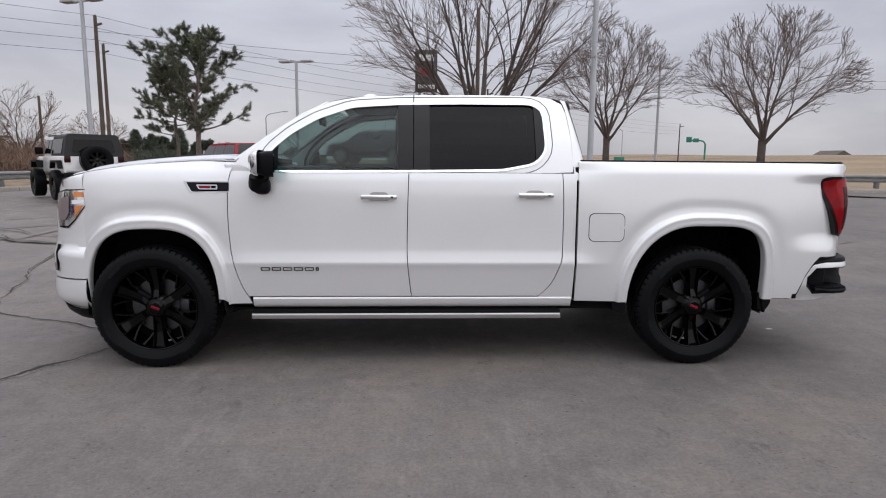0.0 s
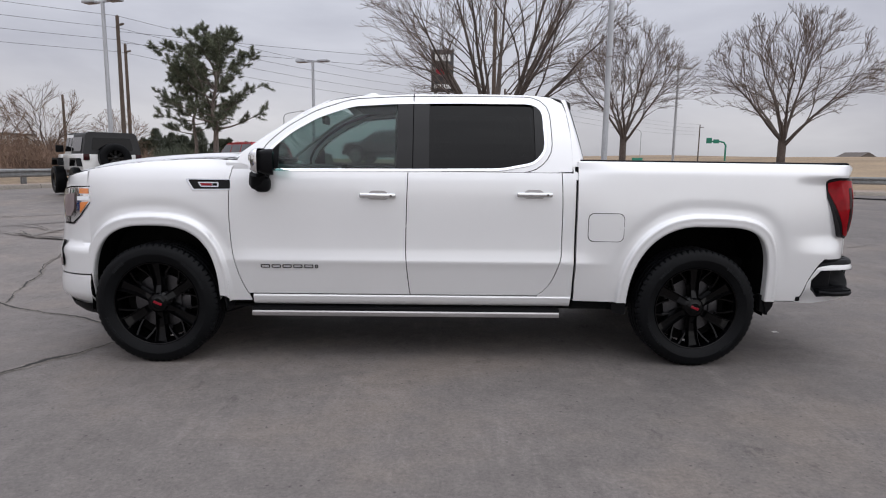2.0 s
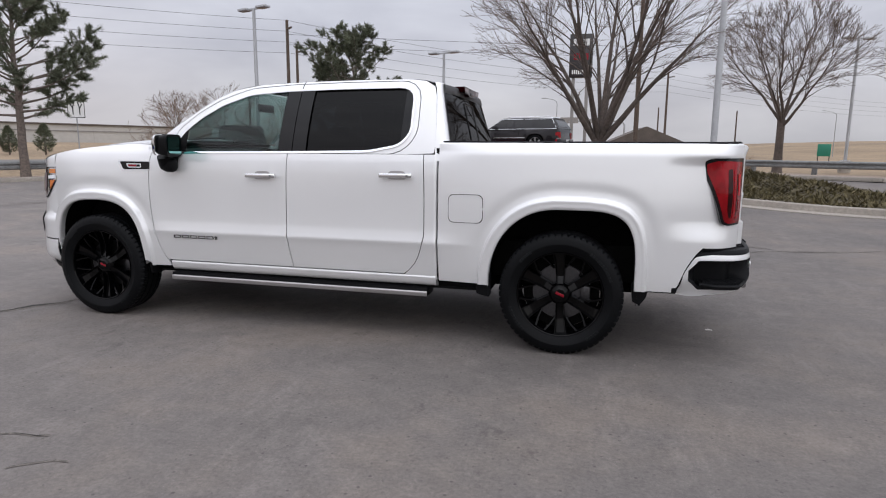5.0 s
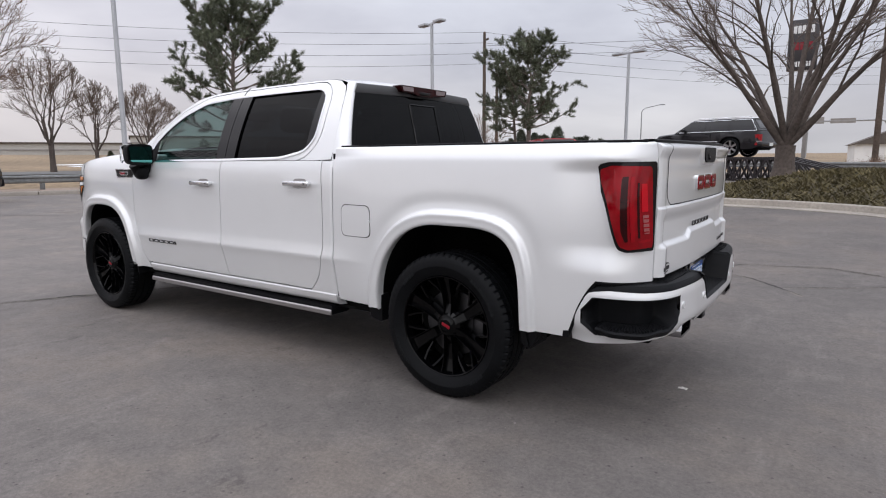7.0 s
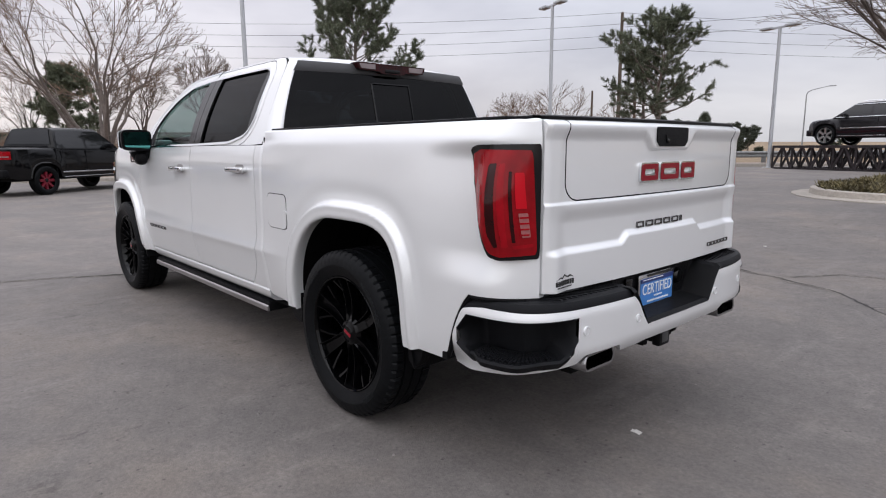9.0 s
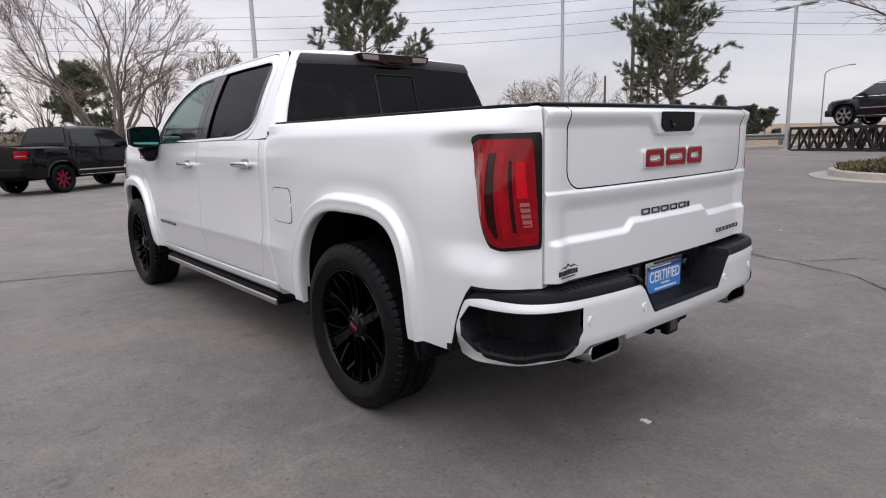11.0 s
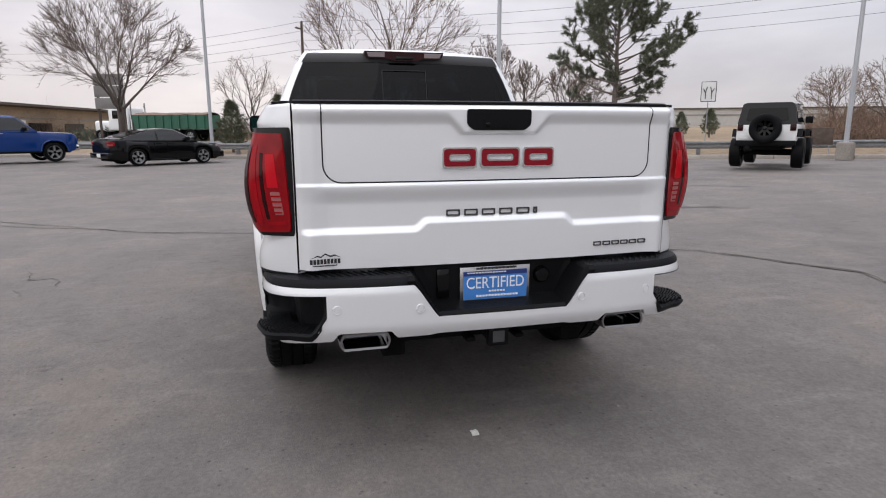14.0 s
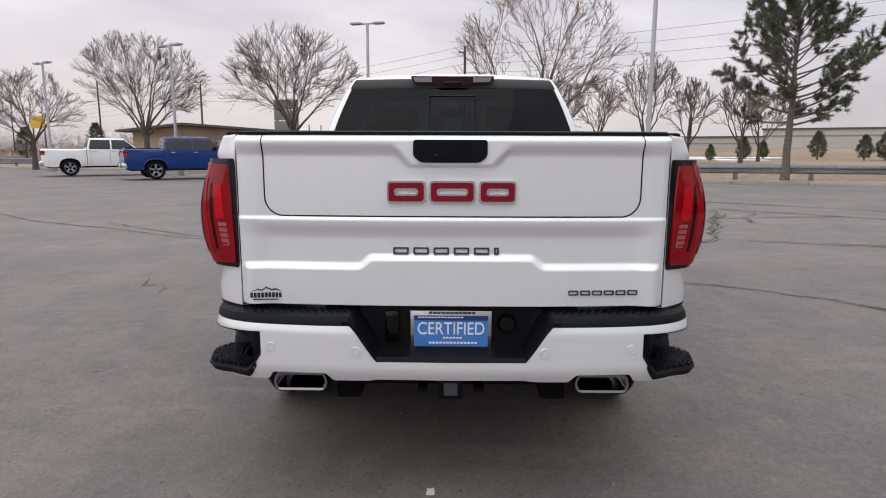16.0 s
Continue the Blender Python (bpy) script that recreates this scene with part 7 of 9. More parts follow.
bare_tree("bare_tree", "leafless roadside tree with spreading limbs", -25.2, -8.4, lz(-25, -8), 7.6, 7.4, 2.4, 25, limbs=8, low=0.54, radius=0.155, density=1.3, fine_r=0.0056, wide=84, stray=0.04)
bare_tree("bare_tree", "leafless roadside tree with low forked limbs", -28.6, -18.0, lz(-28, -18), 7.8, 7.4, 2.2, 26, limbs=8, low=0.54, radius=0.165, density=1.3, fine_r=0.0062, wide=84, stray=0.04)
bare_tree("bare_tree", "small leafless tree by the roadside", -34.4, -28.8, lz(-34, -28), 6.6, 6.4, 1.9, 27, limbs=7, low=0.50, radius=0.16, fine_r=0.0072, wide=84, stray=0.04)
for k, (x, y, h, w, s) in enumerate(((-36.0, 13.6, 7.6, 4.8, 31), (-38.5, 17.5, 6.2, 4.2, 32), (-40.5, 22.4, 6.6, 4.6, 33), (-45.0, 9.0, 7.4, 5.2, 34), (-52.0, 14.0, 8.0, 6.0, 35), (-47.0, 27.0, 6.2, 4.6, 36))):
    bare_tree("bare_tree", "slender leafless tree beyond the road", x, y, field_z(x, y), h, w, h * 0.24, s, limbs=6, low=0.45, density=0.6, group="far bare trees", fine_r=0.0085, wide=62, stray=0.08)
for k, (x, y, h, w, s) in enumerate(((-26.5, 40.5, 6.4, 6.4, 41), (-29.5, 39.0, 5.6, 5.8, 42), (-33.0, 42.0, 6.0, 6.0, 45), (-58.0, -4.0, 8.5, 7.5, 46), (-56.0, 6.0, 7.6, 6.6, 47), (-24.0, 46.0, 5.0, 5.0, 48))):
    bare_tree("bare_tree", "leafless brown tree in a roadside thicket", x, y, field_z(x, y), h, w, h * 0.16, s, limbs=7, low=0.40, density=0.7, group="thicket trees", twig="brush", fine_r=0.009, wide=74, stray=0.06, depth=3)
pine("pine_tree", "tall open-crowned pine behind the guard rail", -8.45, 24.2, lz(-9, 25), 6.35, 6.5, 2.2, 51, trunk_r=0.14, tufts=2.6, per=72, needle=0.18, wide=0.009, limb_gap=0.13)
pine("pine_tree", "slim dark pine close beside a larger one", -9.9, 25.5, lz(-10, 26), 5.2, 3.0, 2.2, 57, trunk_r=0.10, tufts=2.6, per=72, needle=0.18, wide=0.009, limb_gap=0.15)
pine("pine_tree", "tall pine with a leaning open crown by the rail", -17.1, 13.2, lz(-17, 13), 7.5, 6.6, 2.2, 52, trunk_r=0.15, tufts=2.6, per=72, needle=0.18, wide=0.009, limb_gap=0.13)
pine("pine_tree", "dark bushy pine behind a leafless tree", -32.5, 4.6, lz(-32, 4), 5.0, 4.0, 0.3, 53, mat="needle", tufts=2.8, per=36, wide=0.024, needle=0.26, limb_gap=0.14)
pine("pine_tree", "dark slender pine beside a utility pole", -47.0, 1.5, 0.45, 6.6, 3.4, 0.6, 54, mat="conifer", tufts=0.6, per=20, wide=0.025, needle=0.26)
def round_pine(x, y, height, seed, label="small dense pine on the dry grass", group="small round pines", leaf_mat="needle"):
    """A small dense pine: short trunk, whorls of limbs, needles in an uneven egg-shaped crown."""
    rnd = random.Random(seed)
    T = thing("round_pine", label, "pine tree", Matrix.Translation((x, y, field_z(x, y))), group)
    wood, leaf = Geo(), Geo()
    wood.tube([(0, 0, -0.1), (0.02, 0, height * 0.5), (0, 0.02, height * 0.94)], [height * 0.03, height * 0.02, 0.01], 8)
    for k in range(420):
        t = rnd.random() ** 0.8
        a = rnd.uniform(0, 6.28)
        lump = 0.80 + 0.38 * noise.noise(Vector((math.cos(a) * 1.6, math.sin(a) * 1.6, t * 4 + seed)))
        reach = height * 0.42 * (0.45 + 1.3 * t if t < 0.30 else (1 - ((t - 0.30) / 0.72) ** 1.5) * 0.84 + 0.02) * lump
        c = Vector((math.cos(a), math.sin(a), 0)) * reach * rnd.uniform(0.45, 1.0) + Vector((0, 0, height * (0.10 + 0.86 * t)))
        d = (Vector((c.x, c.y, 0)) / max(0.05, reach) + Vector((0, 0, 0.5))).normalized()
        if k % 6 == 0:
            wood.tube([(0, 0, max(0.1, c.z - 0.15)), c], [0.012, 0.006], 3)
        for _ in range(15):
            v = turned(d, radians(abs(rnd.gauss(0, 60))), rnd)
            q = v.orthogonal().normalized() * 0.016
            leaf.add([c - q, c + q, c + v * height * rnd.uniform(0.06, 0.11)], [(0, 1, 2)])
    part("trunk", wood, M["pine_bark"], T, "", 60, tidy=False)
    part("crown", leaf, M[leaf_mat], T, "dense grey-green needles", 0, tidy=False)


for k, (x, y, h) in enumerate(((-48.2, 23.3, 1.5), (-47.1, 25.7, 2.2), (-55.2, 31.6, 1.8), (-52.9, 35.7, 2.8), (-50.9, 38.9, 2.4), (-50.0, 40.2, 2.7), (-48.3, 42.5, 3.0), (-31.6, -3.9, 3.1), (-40.0, -1.2, 3.6), (-62, -40.6, 4.0), (-58, -46, 3.6))):
    round_pine(x, y, h, 61 + k)
for k, (x, y, h) in enumerate(((-27.9, 58.3, 2.9), (-26.8, 58.8, 3.9), (-25.5, 59.4, 3.5), (-24.2, 59.9, 3.2), (-23.0, 60.4, 4.2), (-21.5, 60.9, 2.8), (-20.3, 61.4, 2.4))):
    round_pine(x, y, h, 171 + k, "dark evergreen in a row beyond the road", "far evergreens", "conifer")
def snow():
    """Thin patches of old snow below the small pines."""
    rnd = random.Random(77)
    g = Geo()
    for x, y, a, b in ((-54.5, 25.3, 2.6, 0.8), (-51.5, 27.8, 2.4, 0.7), (-58, 32.5, 3.2, 0.9), (-60, 27.0, 3.6, 1.0), (-47.5, 24.6, 0.9, 0.3)):
        rim = []
        for k in range(20):
            t = 2 * math.pi * k / 20
            r = rnd.uniform(0.7, 1.15)
            px, py = x + math.cos(1.16) * a * r * math.cos(t) - math.sin(1.16) * b * r * math.sin(t), y + math.sin(1.16) * a * r * math.cos(t) + math.cos(1.16) * b * r * math.sin(t)
            rim.append((px, py, field_z(px, py) + 0.02))
        top = [(x + (p[0] - x) * 0.8, y + (p[1] - y) * 0.8, p[2] + 0.05) for p in rim]
        g.grid([rim + [rim[0]], top + [top[0]]])
        g.fan(top)
    single("snow_patches", g, M["snow"], "thin patches of old snow on dry grass", "snow", kind="stuff", tidy=False)


snow()
thicket("winter_brush", "brown leafless brush along the road", [(-23, 42, -29, 37, 3.0), (-26, 46, -31, 41, 4.0), (-62, 12, -48, 4, 3), (-64, 14, -66, -10, 4)], 71, "brush", 5200, 3.4, 0.6)
thicket("winter_brush", "tall hazy brown brush beyond the road", [(-66, -42, -50, -62, 5), (-70, -50, -52, -70, 5), (-74, -26, -66, -42, 3)], 74, "brush", 3200, 5.2, 0.8)
thicket("dark_shrubs", "dark evergreen shrubs along the far verge", [(-26, 57, -21, 60, 1.6), (-58, -6, -54, -18, 2.5)], 72, "conifer", 1500, 2.6, 0.5, thin=0.05)
thicket("low_hedge", "low brown hedge behind the island", [(5.5, 36.5, 12, 34.0, 0.9)], 73, "brush", 900, 1.3, 0.35)
for k, (x, y, h, s) in enumerate(((-18.5, 60.5, 3.4, 81), (-20.8, 62.0, 4.0, 82), (-23.0, 59.5, 3.2, 83), (-25.4, 60.5, 4.3, 84), (-27.6, 58.0, 3.6, 85), (-30.0, 59.0, 3.0, 86), (-12.0, 66.0, 2.8, 87))):
    pine("round_pine", "bushy dark evergreen in a far row", x, y, field_z(x, y), h * 0.62, h * 0.8, 0.1, s, mat="conifer", tufts=2.0, per=28, wide=0.05, needle=0.34, limb_gap=0.18, group="far evergreens")


# ---- light poles, utility poles, wires ----
def light_pole(x, y, top, aim, base=0.62, z=None, r=0.085):
    z = lift(x, y) if z is None else z
    T = thing("light_pole", "grey steel parking-lot light pole on a concrete footing", "light pole", pose(x, y, z, 0, 0, aim), "parking-lot light poles")
    part("footing", Geo().lathe([(0.0, 0.0), (0.30, 0.0), (0.30, base - 0.03), (0.27, base), (0.0, base)], 20).moved(pose(0, 0, 0, 90, 0, 0)), M["concrete"], T, "concrete footing")
    part("base_plate", Geo().box((-0.17, -0.17, base), (0.17, 0.17, base + 0.03), 0.006), M["pole"], T)
    h = top - z
    part("pole", Geo().tube([(0, 0, base), (0, 0, h * 0.5), (0, 0, h - 0.10)], [r, r * 0.92, r * 0.80], 14), M["pole"], T)
    part("crossarm", Geo().box((-0.42, -0.04, h - 0.13), (0.42, 0.04, h - 0.05), 0.01), M["pole"], T)
    for s in (-1, 1):
        hd = part("lamp_head", Geo().box((min(s * 0.30, s * 0.88), -0.17, h - 0.12), (max(s * 0.30, s * 0.88), 0.17, h - 0.02), 0.025), M["pole"], T, "flat twin lamp head")
        part("lens", Geo().box((min(s * 0.36, s * 0.84), -0.13, h - 0.132), (max(s * 0.36, s * 0.84), 0.13, h - 0.118), 0.006), M["lens_clear"], hd)


light_pole(-10.6, 18.9, 7.3, -20)
light_pole(-4.21, 26.44, 6.42, -15, base=0.03)
light_pole(16.7, 32.2, 7.35, 20)
light_pole(6.8, 12.3, 8.2, 60, z=0.70, base=0.35)
light_pole(-14.4, 6.85, 7.8, 30)
light_pole(-24.4, -4.3, 7.75, 80)
light_pole(-25.4, -14.8, 6.85, 60)
light_pole(-31.5, -25.7, 6.8, 60)

UTIL = [(-150, -114, 11.0), (-88, -39, 11.4), (-54.6, 1.2, 11.6), (-21.4, 41.5, 11.7), (12, 82, 11.7), (70, 150, 11.7)]


def utility_pole(x, y, top, arms=True, r=0.17, name="utility_pole", label="dark weathered timber utility pole with a crossarm"):
    top -= field_z(x, y)
    T = thing(name, label, "utility pole", Matrix.Translation((x, y, field_z(x, y))), "utility poles")
    part("pole", Geo().tube([(0, 0, -0.2), (0, 0, top * 0.5), (0, 0, top)], [r, r * 0.88, r * 0.7], 12), M["timber"], T)
    if arms:
        part("crossarm", Geo().box((-0.06, -0.06, top - 0.75), (0.95, 0.06, top - 0.62), 0.01).moved(pose(0, 0, 0, 0, 0, -40)), M["timber"], T)
        for k in range(4):
            part("insulator", Geo().lathe([(0, 0), (0.05, 0.01), (0.03, 0.05), (0.05, 0.08), (0.02, 0.13), (0, 0.14)], 10).moved(pose(0.02, 0, top - [0.05, 0.9, 1.75, 2.6][k], 90, 0, 0)), M["sign_back"], T)


for p in UTIL:
    utility_pole(*p)
utility_pole(-25.6, 51.0, 11.4)
utility_pole(6.1, 38.0, 11.9, arms=False, label="thick dark timber pole near the big sign")
utility_pole(-38.0, 62.0, 8.0, arms=False)
utility_pole(14.0, 118.0, 9.5, arms=False)
utility_pole(30.0, 130.0, 9.5, arms=False)
utility_pole(-62.0, -40.0, 9.0, arms=False, r=0.11)


def wires():
    for k, drop in enumerate((0.0, 0.85, 1.7, 2.55)):
        for (x0, y0, z0), (x1, y1, z1) in zip(UTIL, UTIL[1:]):
            pts = []
            for t in steps(0, 1, 17):
                sag = 0.9 * 4 * t * (1 - t)
                pts.append((lerp(x0, x1, t), lerp(y0, y1, t), lerp(z0, z1, t) - drop - sag))
            single("power_line", Geo().tube(pts, 0.016, 4), M["cable"], "sagging black power line between utility poles", "power line", "power lines", smooth=60)
    for z in (10.6, 9.8):
        pts = [(lerp(-21.4, 60, t), lerp(41.5, 60, t), z - 1.0 * 4 * t * (1 - t)) for t in steps(0, 1, 17)]
        single("power_line", Geo().tube(pts, 0.016, 4), M["cable"], "sagging black power line between utility poles", "power line", "power lines", smooth=60)


wires()


# ---- signs ----
def dealer_sign():
    T = thing("dealer_sign", "tall dark dealership sign on two steel posts", "sign", pose(2.45, 34.6, lift(2, 34), 0, 0, 4))
    for x in (-0.42, 0.42):
        part("post", Geo().box((x - 0.10, -0.10, 0), (x + 0.10, 0.10, 5.9), 0.01), M["sign_back"], T)
    box = part("cabinet", Geo().box((-0.70, -0.20, 5.55), (0.70, 0.20, 8.15), 0.02), M["sign_dark"], T, "dark sign cabinet")
    for z0, z1, x0, x1, n in ((7.45, 7.85, -0.5, 0.5, 5), (6.60, 7.00, -0.46, 0.46, 3), (5.75, 6.0, -0.55, 0.55, 9)):
        w = (x1 - x0) / n
        for k in range(n):
            part("letter_bar", Geo().box((x0 + k * w + 0.02, -0.215, z0), (x0 + (k + 1) * w - 0.02, -0.19, z1)), M["sign_white"] if n != 3 else M["red_emblem"], box, "", 0)


dealer_sign()


def lane_sign():
    T = thing("lane_sign", "white lane-control road sign with two black arrows", "road sign", pose(-27.4, 25.9, field_z(-27.4, 25.9) + 0.35, 0, 0, 52))
    part("post", Geo().box((-0.03, -0.03, -0.5), (0.03, 0.03, 2.6)), M["galv"], T)
    part("rim", Geo().prism(rounded([(-0.46, 2.31), (0.46, 2.31), (0.46, 3.59), (-0.46, 3.59)], 0.05), lambda u, v, w: (u, w, v), (-0.034, -0.028)), M["decal"], T, "black sign rim")
    face = part("panel", Geo().prism(rounded([(-0.42, 2.35), (0.42, 2.35), (0.42, 3.55), (-0.42, 3.55)], 0.05), lambda u, v, w: (u, w, v), (-0.06, -0.035)), M["sign_white"], T)
    for s in (-1, 1):
        part("arrow", Geo().tube([(s * 0.18, -0.065, 2.5), (s * 0.18, -0.065, 2.9), (s * 0.10, -0.065, 3.25)], 0.035, 4), M["decal"], face)
        part("arrow", Geo().tube([(s * 0.18, -0.065, 2.85), (s * 0.32, -0.065, 3.15)], 0.035, 4), M["decal"], face)


lane_sign()


def board(name, label, x, y, z0, z1, w, turn, mat, legs=True):
    T = thing(name, label, "sign", pose(x, y, field_z(x, y), 0, 0, turn))
    for s in (-1, 1):
        part("post", Geo().box((s * w * 0.42 - 0.05, 0.03, 0), (s * w * 0.42 + 0.05, 0.12, z1 - 0.1)), M["timber"], T)
    n = 3 if mat == "sign_back" else 1
    for k in range(n):
        h = (z1 - z0) / n
        part("panel", Geo().box((-w / 2, -0.05, z0 + k * h + 0.01), (w / 2, 0.03, z0 + (k + 1) * h - 0.03), 0.01), M[mat], T)


board("sign_board", "blank grey back of a roadside sign board", -27.0, -9.25, 2.5, 4.25, 1.5, 75, "sign_back")
board("sign_board", "yellow roadside sign board on posts", -46, -36.3, 3.3, 4.4, 2.3, 60, "yellow")
board("sign_board", "small green road sign by the verge", 30.0, 78.0, 0.7, 2.2, 1.4, -20, "sign_green")


def gantry(x, y, h, w, turn, green):
    T = thing("sign_gantry", "far highway sign gantry with an arched steel arm", "sign gantry", pose(x, y, 2.0, 0, 0, turn))
    part("arm", Geo().tube([(0, 0, -2), (0, 0, h - 1), (-0.5, 0, h - 0.25), (-1.6, 0, h), (-w, 0, h)] if green else [(0, 0, -2), (0, 0, h - 1), (-0.5, 0, h - 0.2), (-1.5, 0, h), (-w + 1.5, 0, h), (-w + 0.5, 0, h - 0.2), (-w, 0, h - 1), (-w, 0, -2)], 0.22, 8), M["galv"] if not green else M["sign_green"], T)
    for k in range(2):
        part("panel", Geo().box((-w * (0.55 + 0.40 * k) - w * 0.16, -0.2, h - 0.5), (-w * (0.55 + 0.40 * k) + w * 0.16, 0.2, h + (0.9 if k else 0.5))), M["sign_green"] if green else M["sign_back"], T)


gantry(77, 150, 5.6, 4.2, -25, True)
gantry(9, 150, 6.5, 14, 3, False)


def street_lamp(x, y, h, turn):
    T = thing("street_lamp", "grey curved-arm street lamp by the highway", "street lamp", pose(x, y, 0, 0, 0, turn), "street lamps")
    part("pole", Geo().tube([(0, 0, 0), (0, 0, h * 0.93), (0.12, 0, h * 0.97), (0.5, 0, h), (1.9, 0, h + 0.28)], [0.075, 0.055, 0.05, 0.045, 0.035], 8), M["galv"], T)
    part("lamp_head", Geo().box((1.8, -0.10, h + 0.22), (2.4, 0.10, h + 0.33), 0.04), M["galv"], T)


street_lamp(-14.9, 64.3, 6.6, 10)
street_lamp(-2.5, 84, 8.5, 160)
street_lamp(42, 112, 8.0, 190)


# ---- buildings ----
def tan_building():
    T = thing("low_building", "long low tan brick building with a dark overhanging roof", "building", pose(-60, -30, 0, 0, 0, 170))
    part("wall", Geo().box((0, 0, -0.5), (48, 6, 3.3)), M["tan_wall"], T)
    part("roof", Geo().prism([(-1.2, 4.05), (-1.2, 4.30), (7.0, 3.55), (7.0, 3.3)], lambda u, v, w: (w, u, v), (-1.5, 50)), M["dark_roof"], T, "dark low-pitched roof")
    part("gable", Geo().prism([(0, 3.3), (0, 4.1), (6, 3.4), (6, 3.3)], lambda u, v, w: (w, u, v), (0.0, 48)), M["tan_wall"], T)
    for k in range(6):
        x = 2.5 + k * 7.5
        w = part("window", Geo().box((x, -0.06, 1.3), (x + 4.6, 0.02, 2.3)), M["pane"], T, "dark window strip")
        part("window_sill", Geo().box((x - 0.1, -0.10, 1.2), (x + 4.7, 0.02, 1.3)), M["concrete"], w)
    for x in (7.6, 30.0):
        part("door", Geo().box((x, -0.08, 0), (x + 1.9, 0.02, 2.6)), M["sign_white"], T, "white roller door")
    for z in (0.7, 2.7):
        part("brick_band", Geo().box((-0.04, -0.04, z), (48.04, 0.0, z + 0.18)), M["concrete"], T, "pale brick band")


tan_building()


def warehouse():
    T = thing("warehouse", "long pale grey warehouse beyond the field", "building", pose(-150, 75, 0, 0, 0, 62))
    for u0, u1, top in ((4, 90, 6.5), (-70, 4, 4.8)):
        part("wall", Geo().box((u0, -12, -2), (u1, 12, top)), M["grey_wall"], T)
        part("roof", Geo().box((u0 - 0.3, -12.4, top), (u1 + 0.3, 12.4, top + 0.35), 0.05), M["dark_roof"], T)
        part("eaves_band", Geo().box((u0, -12.15, top - 1.5), (u1, -12, top - 1.25)), M["sign_back"], T, "darker band below the eaves")
        for k in range(int((u1 - u0) / 11)):
            x = u0 + 5 + k * 11
            part("pilaster", Geo().box((x, -12.1, -2), (x + 0.5, -12, top - 1.5)), M["grey_wall"], T)


warehouse()


def far_block(x, y, z, w, h, turn):
    T = thing("far_pale_block", "small pale shed-shaped block on the far slope", "building", pose(x, y, z, 0, 0, turn), "far buildings")
    part("wall", Geo().box((-w / 2, -4, -2), (w / 2, 4, h)), M["sign_white"], T)
    part("roof", Geo().prism([(-w / 2 - 0.3, h), (w / 2 + 0.3, h), (0, h + 1.6)], lambda u, v, q: (u, q, v), (-4.3, 4.3)), M["dark_roof"], T)


# this one is an added stand-in for small white vehicles on the horizon
far_block(150, 205, 4.2, 8, 0.9, 20)
far_block(215, 200, 4.4, 14, 2.4, 10)
far_block(8.0, 66, 0.3, 7, 2.0, 5)

# ---- litter on the asphalt ----
def litter(x, y, s, seed):
    rnd = random.Random(seed)
    g = Geo()
    rows = [[(x + (u + rnd.uniform(-0.1, 0.1)) * s, y + (v + rnd.uniform(-0.1, 0.1)) * s * 0.6, lift(x, y) + 0.003 + rnd.uniform(0.0, 0.35) * s * (1 - abs(u))) for u in steps(-1, 1, 6)] for v in steps(-1, 1, 5)]
    g.grid(rows)
    g.grid([[(p[0], p[1], lift(x, y) + 0.001) for p in r] for r in rows])
    single("paper_scrap", g, M["litter"], "crumpled scrap of pale paper on the asphalt", "litter", "litter", smooth=0)


litter(4.85, -0.08, 0.026, 1)
litter(3.4, 5.4, 0.02, 3)


def kerb_board(x, y, turn):
    z = lift(x, y) + 0.14
    T = thing("notice_board", "small dark board on two thin legs beside the kerb", "sign", pose(x, y, z, 0, 0, turn))
    for u in (-0.28, 0.28):
        part("leg", Geo().box((u - 0.02, -0.02, -0.05), (u + 0.02, 0.02, 0.55)), M["galv"], T)
    part("panel", Geo().box((-0.40, -0.03, 0.40), (0.40, 0.03, 1.05), 0.01), M["timber"], T, "weathered dark panel")


kerb_board(-12.35, 19.6, 45)


def pebbles():
    rnd = random.Random(8)
    g = Geo()
    for _ in range(500):
        x, y = rnd.uniform(-3, 9), rnd.uniform(-6, 6)
        s = rnd.uniform(0.003, 0.011)
        z = lift(x, y) + 0.001
        g.add([(x - s, y, z), (x, y - s * 0.8, z), (x + s * 0.9, y, z), (x, y + s, z), (x, y, z + s * 0.7)], [(0, 1, 4), (1, 2, 4), (2, 3, 4), (3, 0, 4)])
    single("grit", g, M["grit"], "loose grit scattered over the asphalt", "grit", kind="stuff", tidy=False, smooth=0)


pebbles()


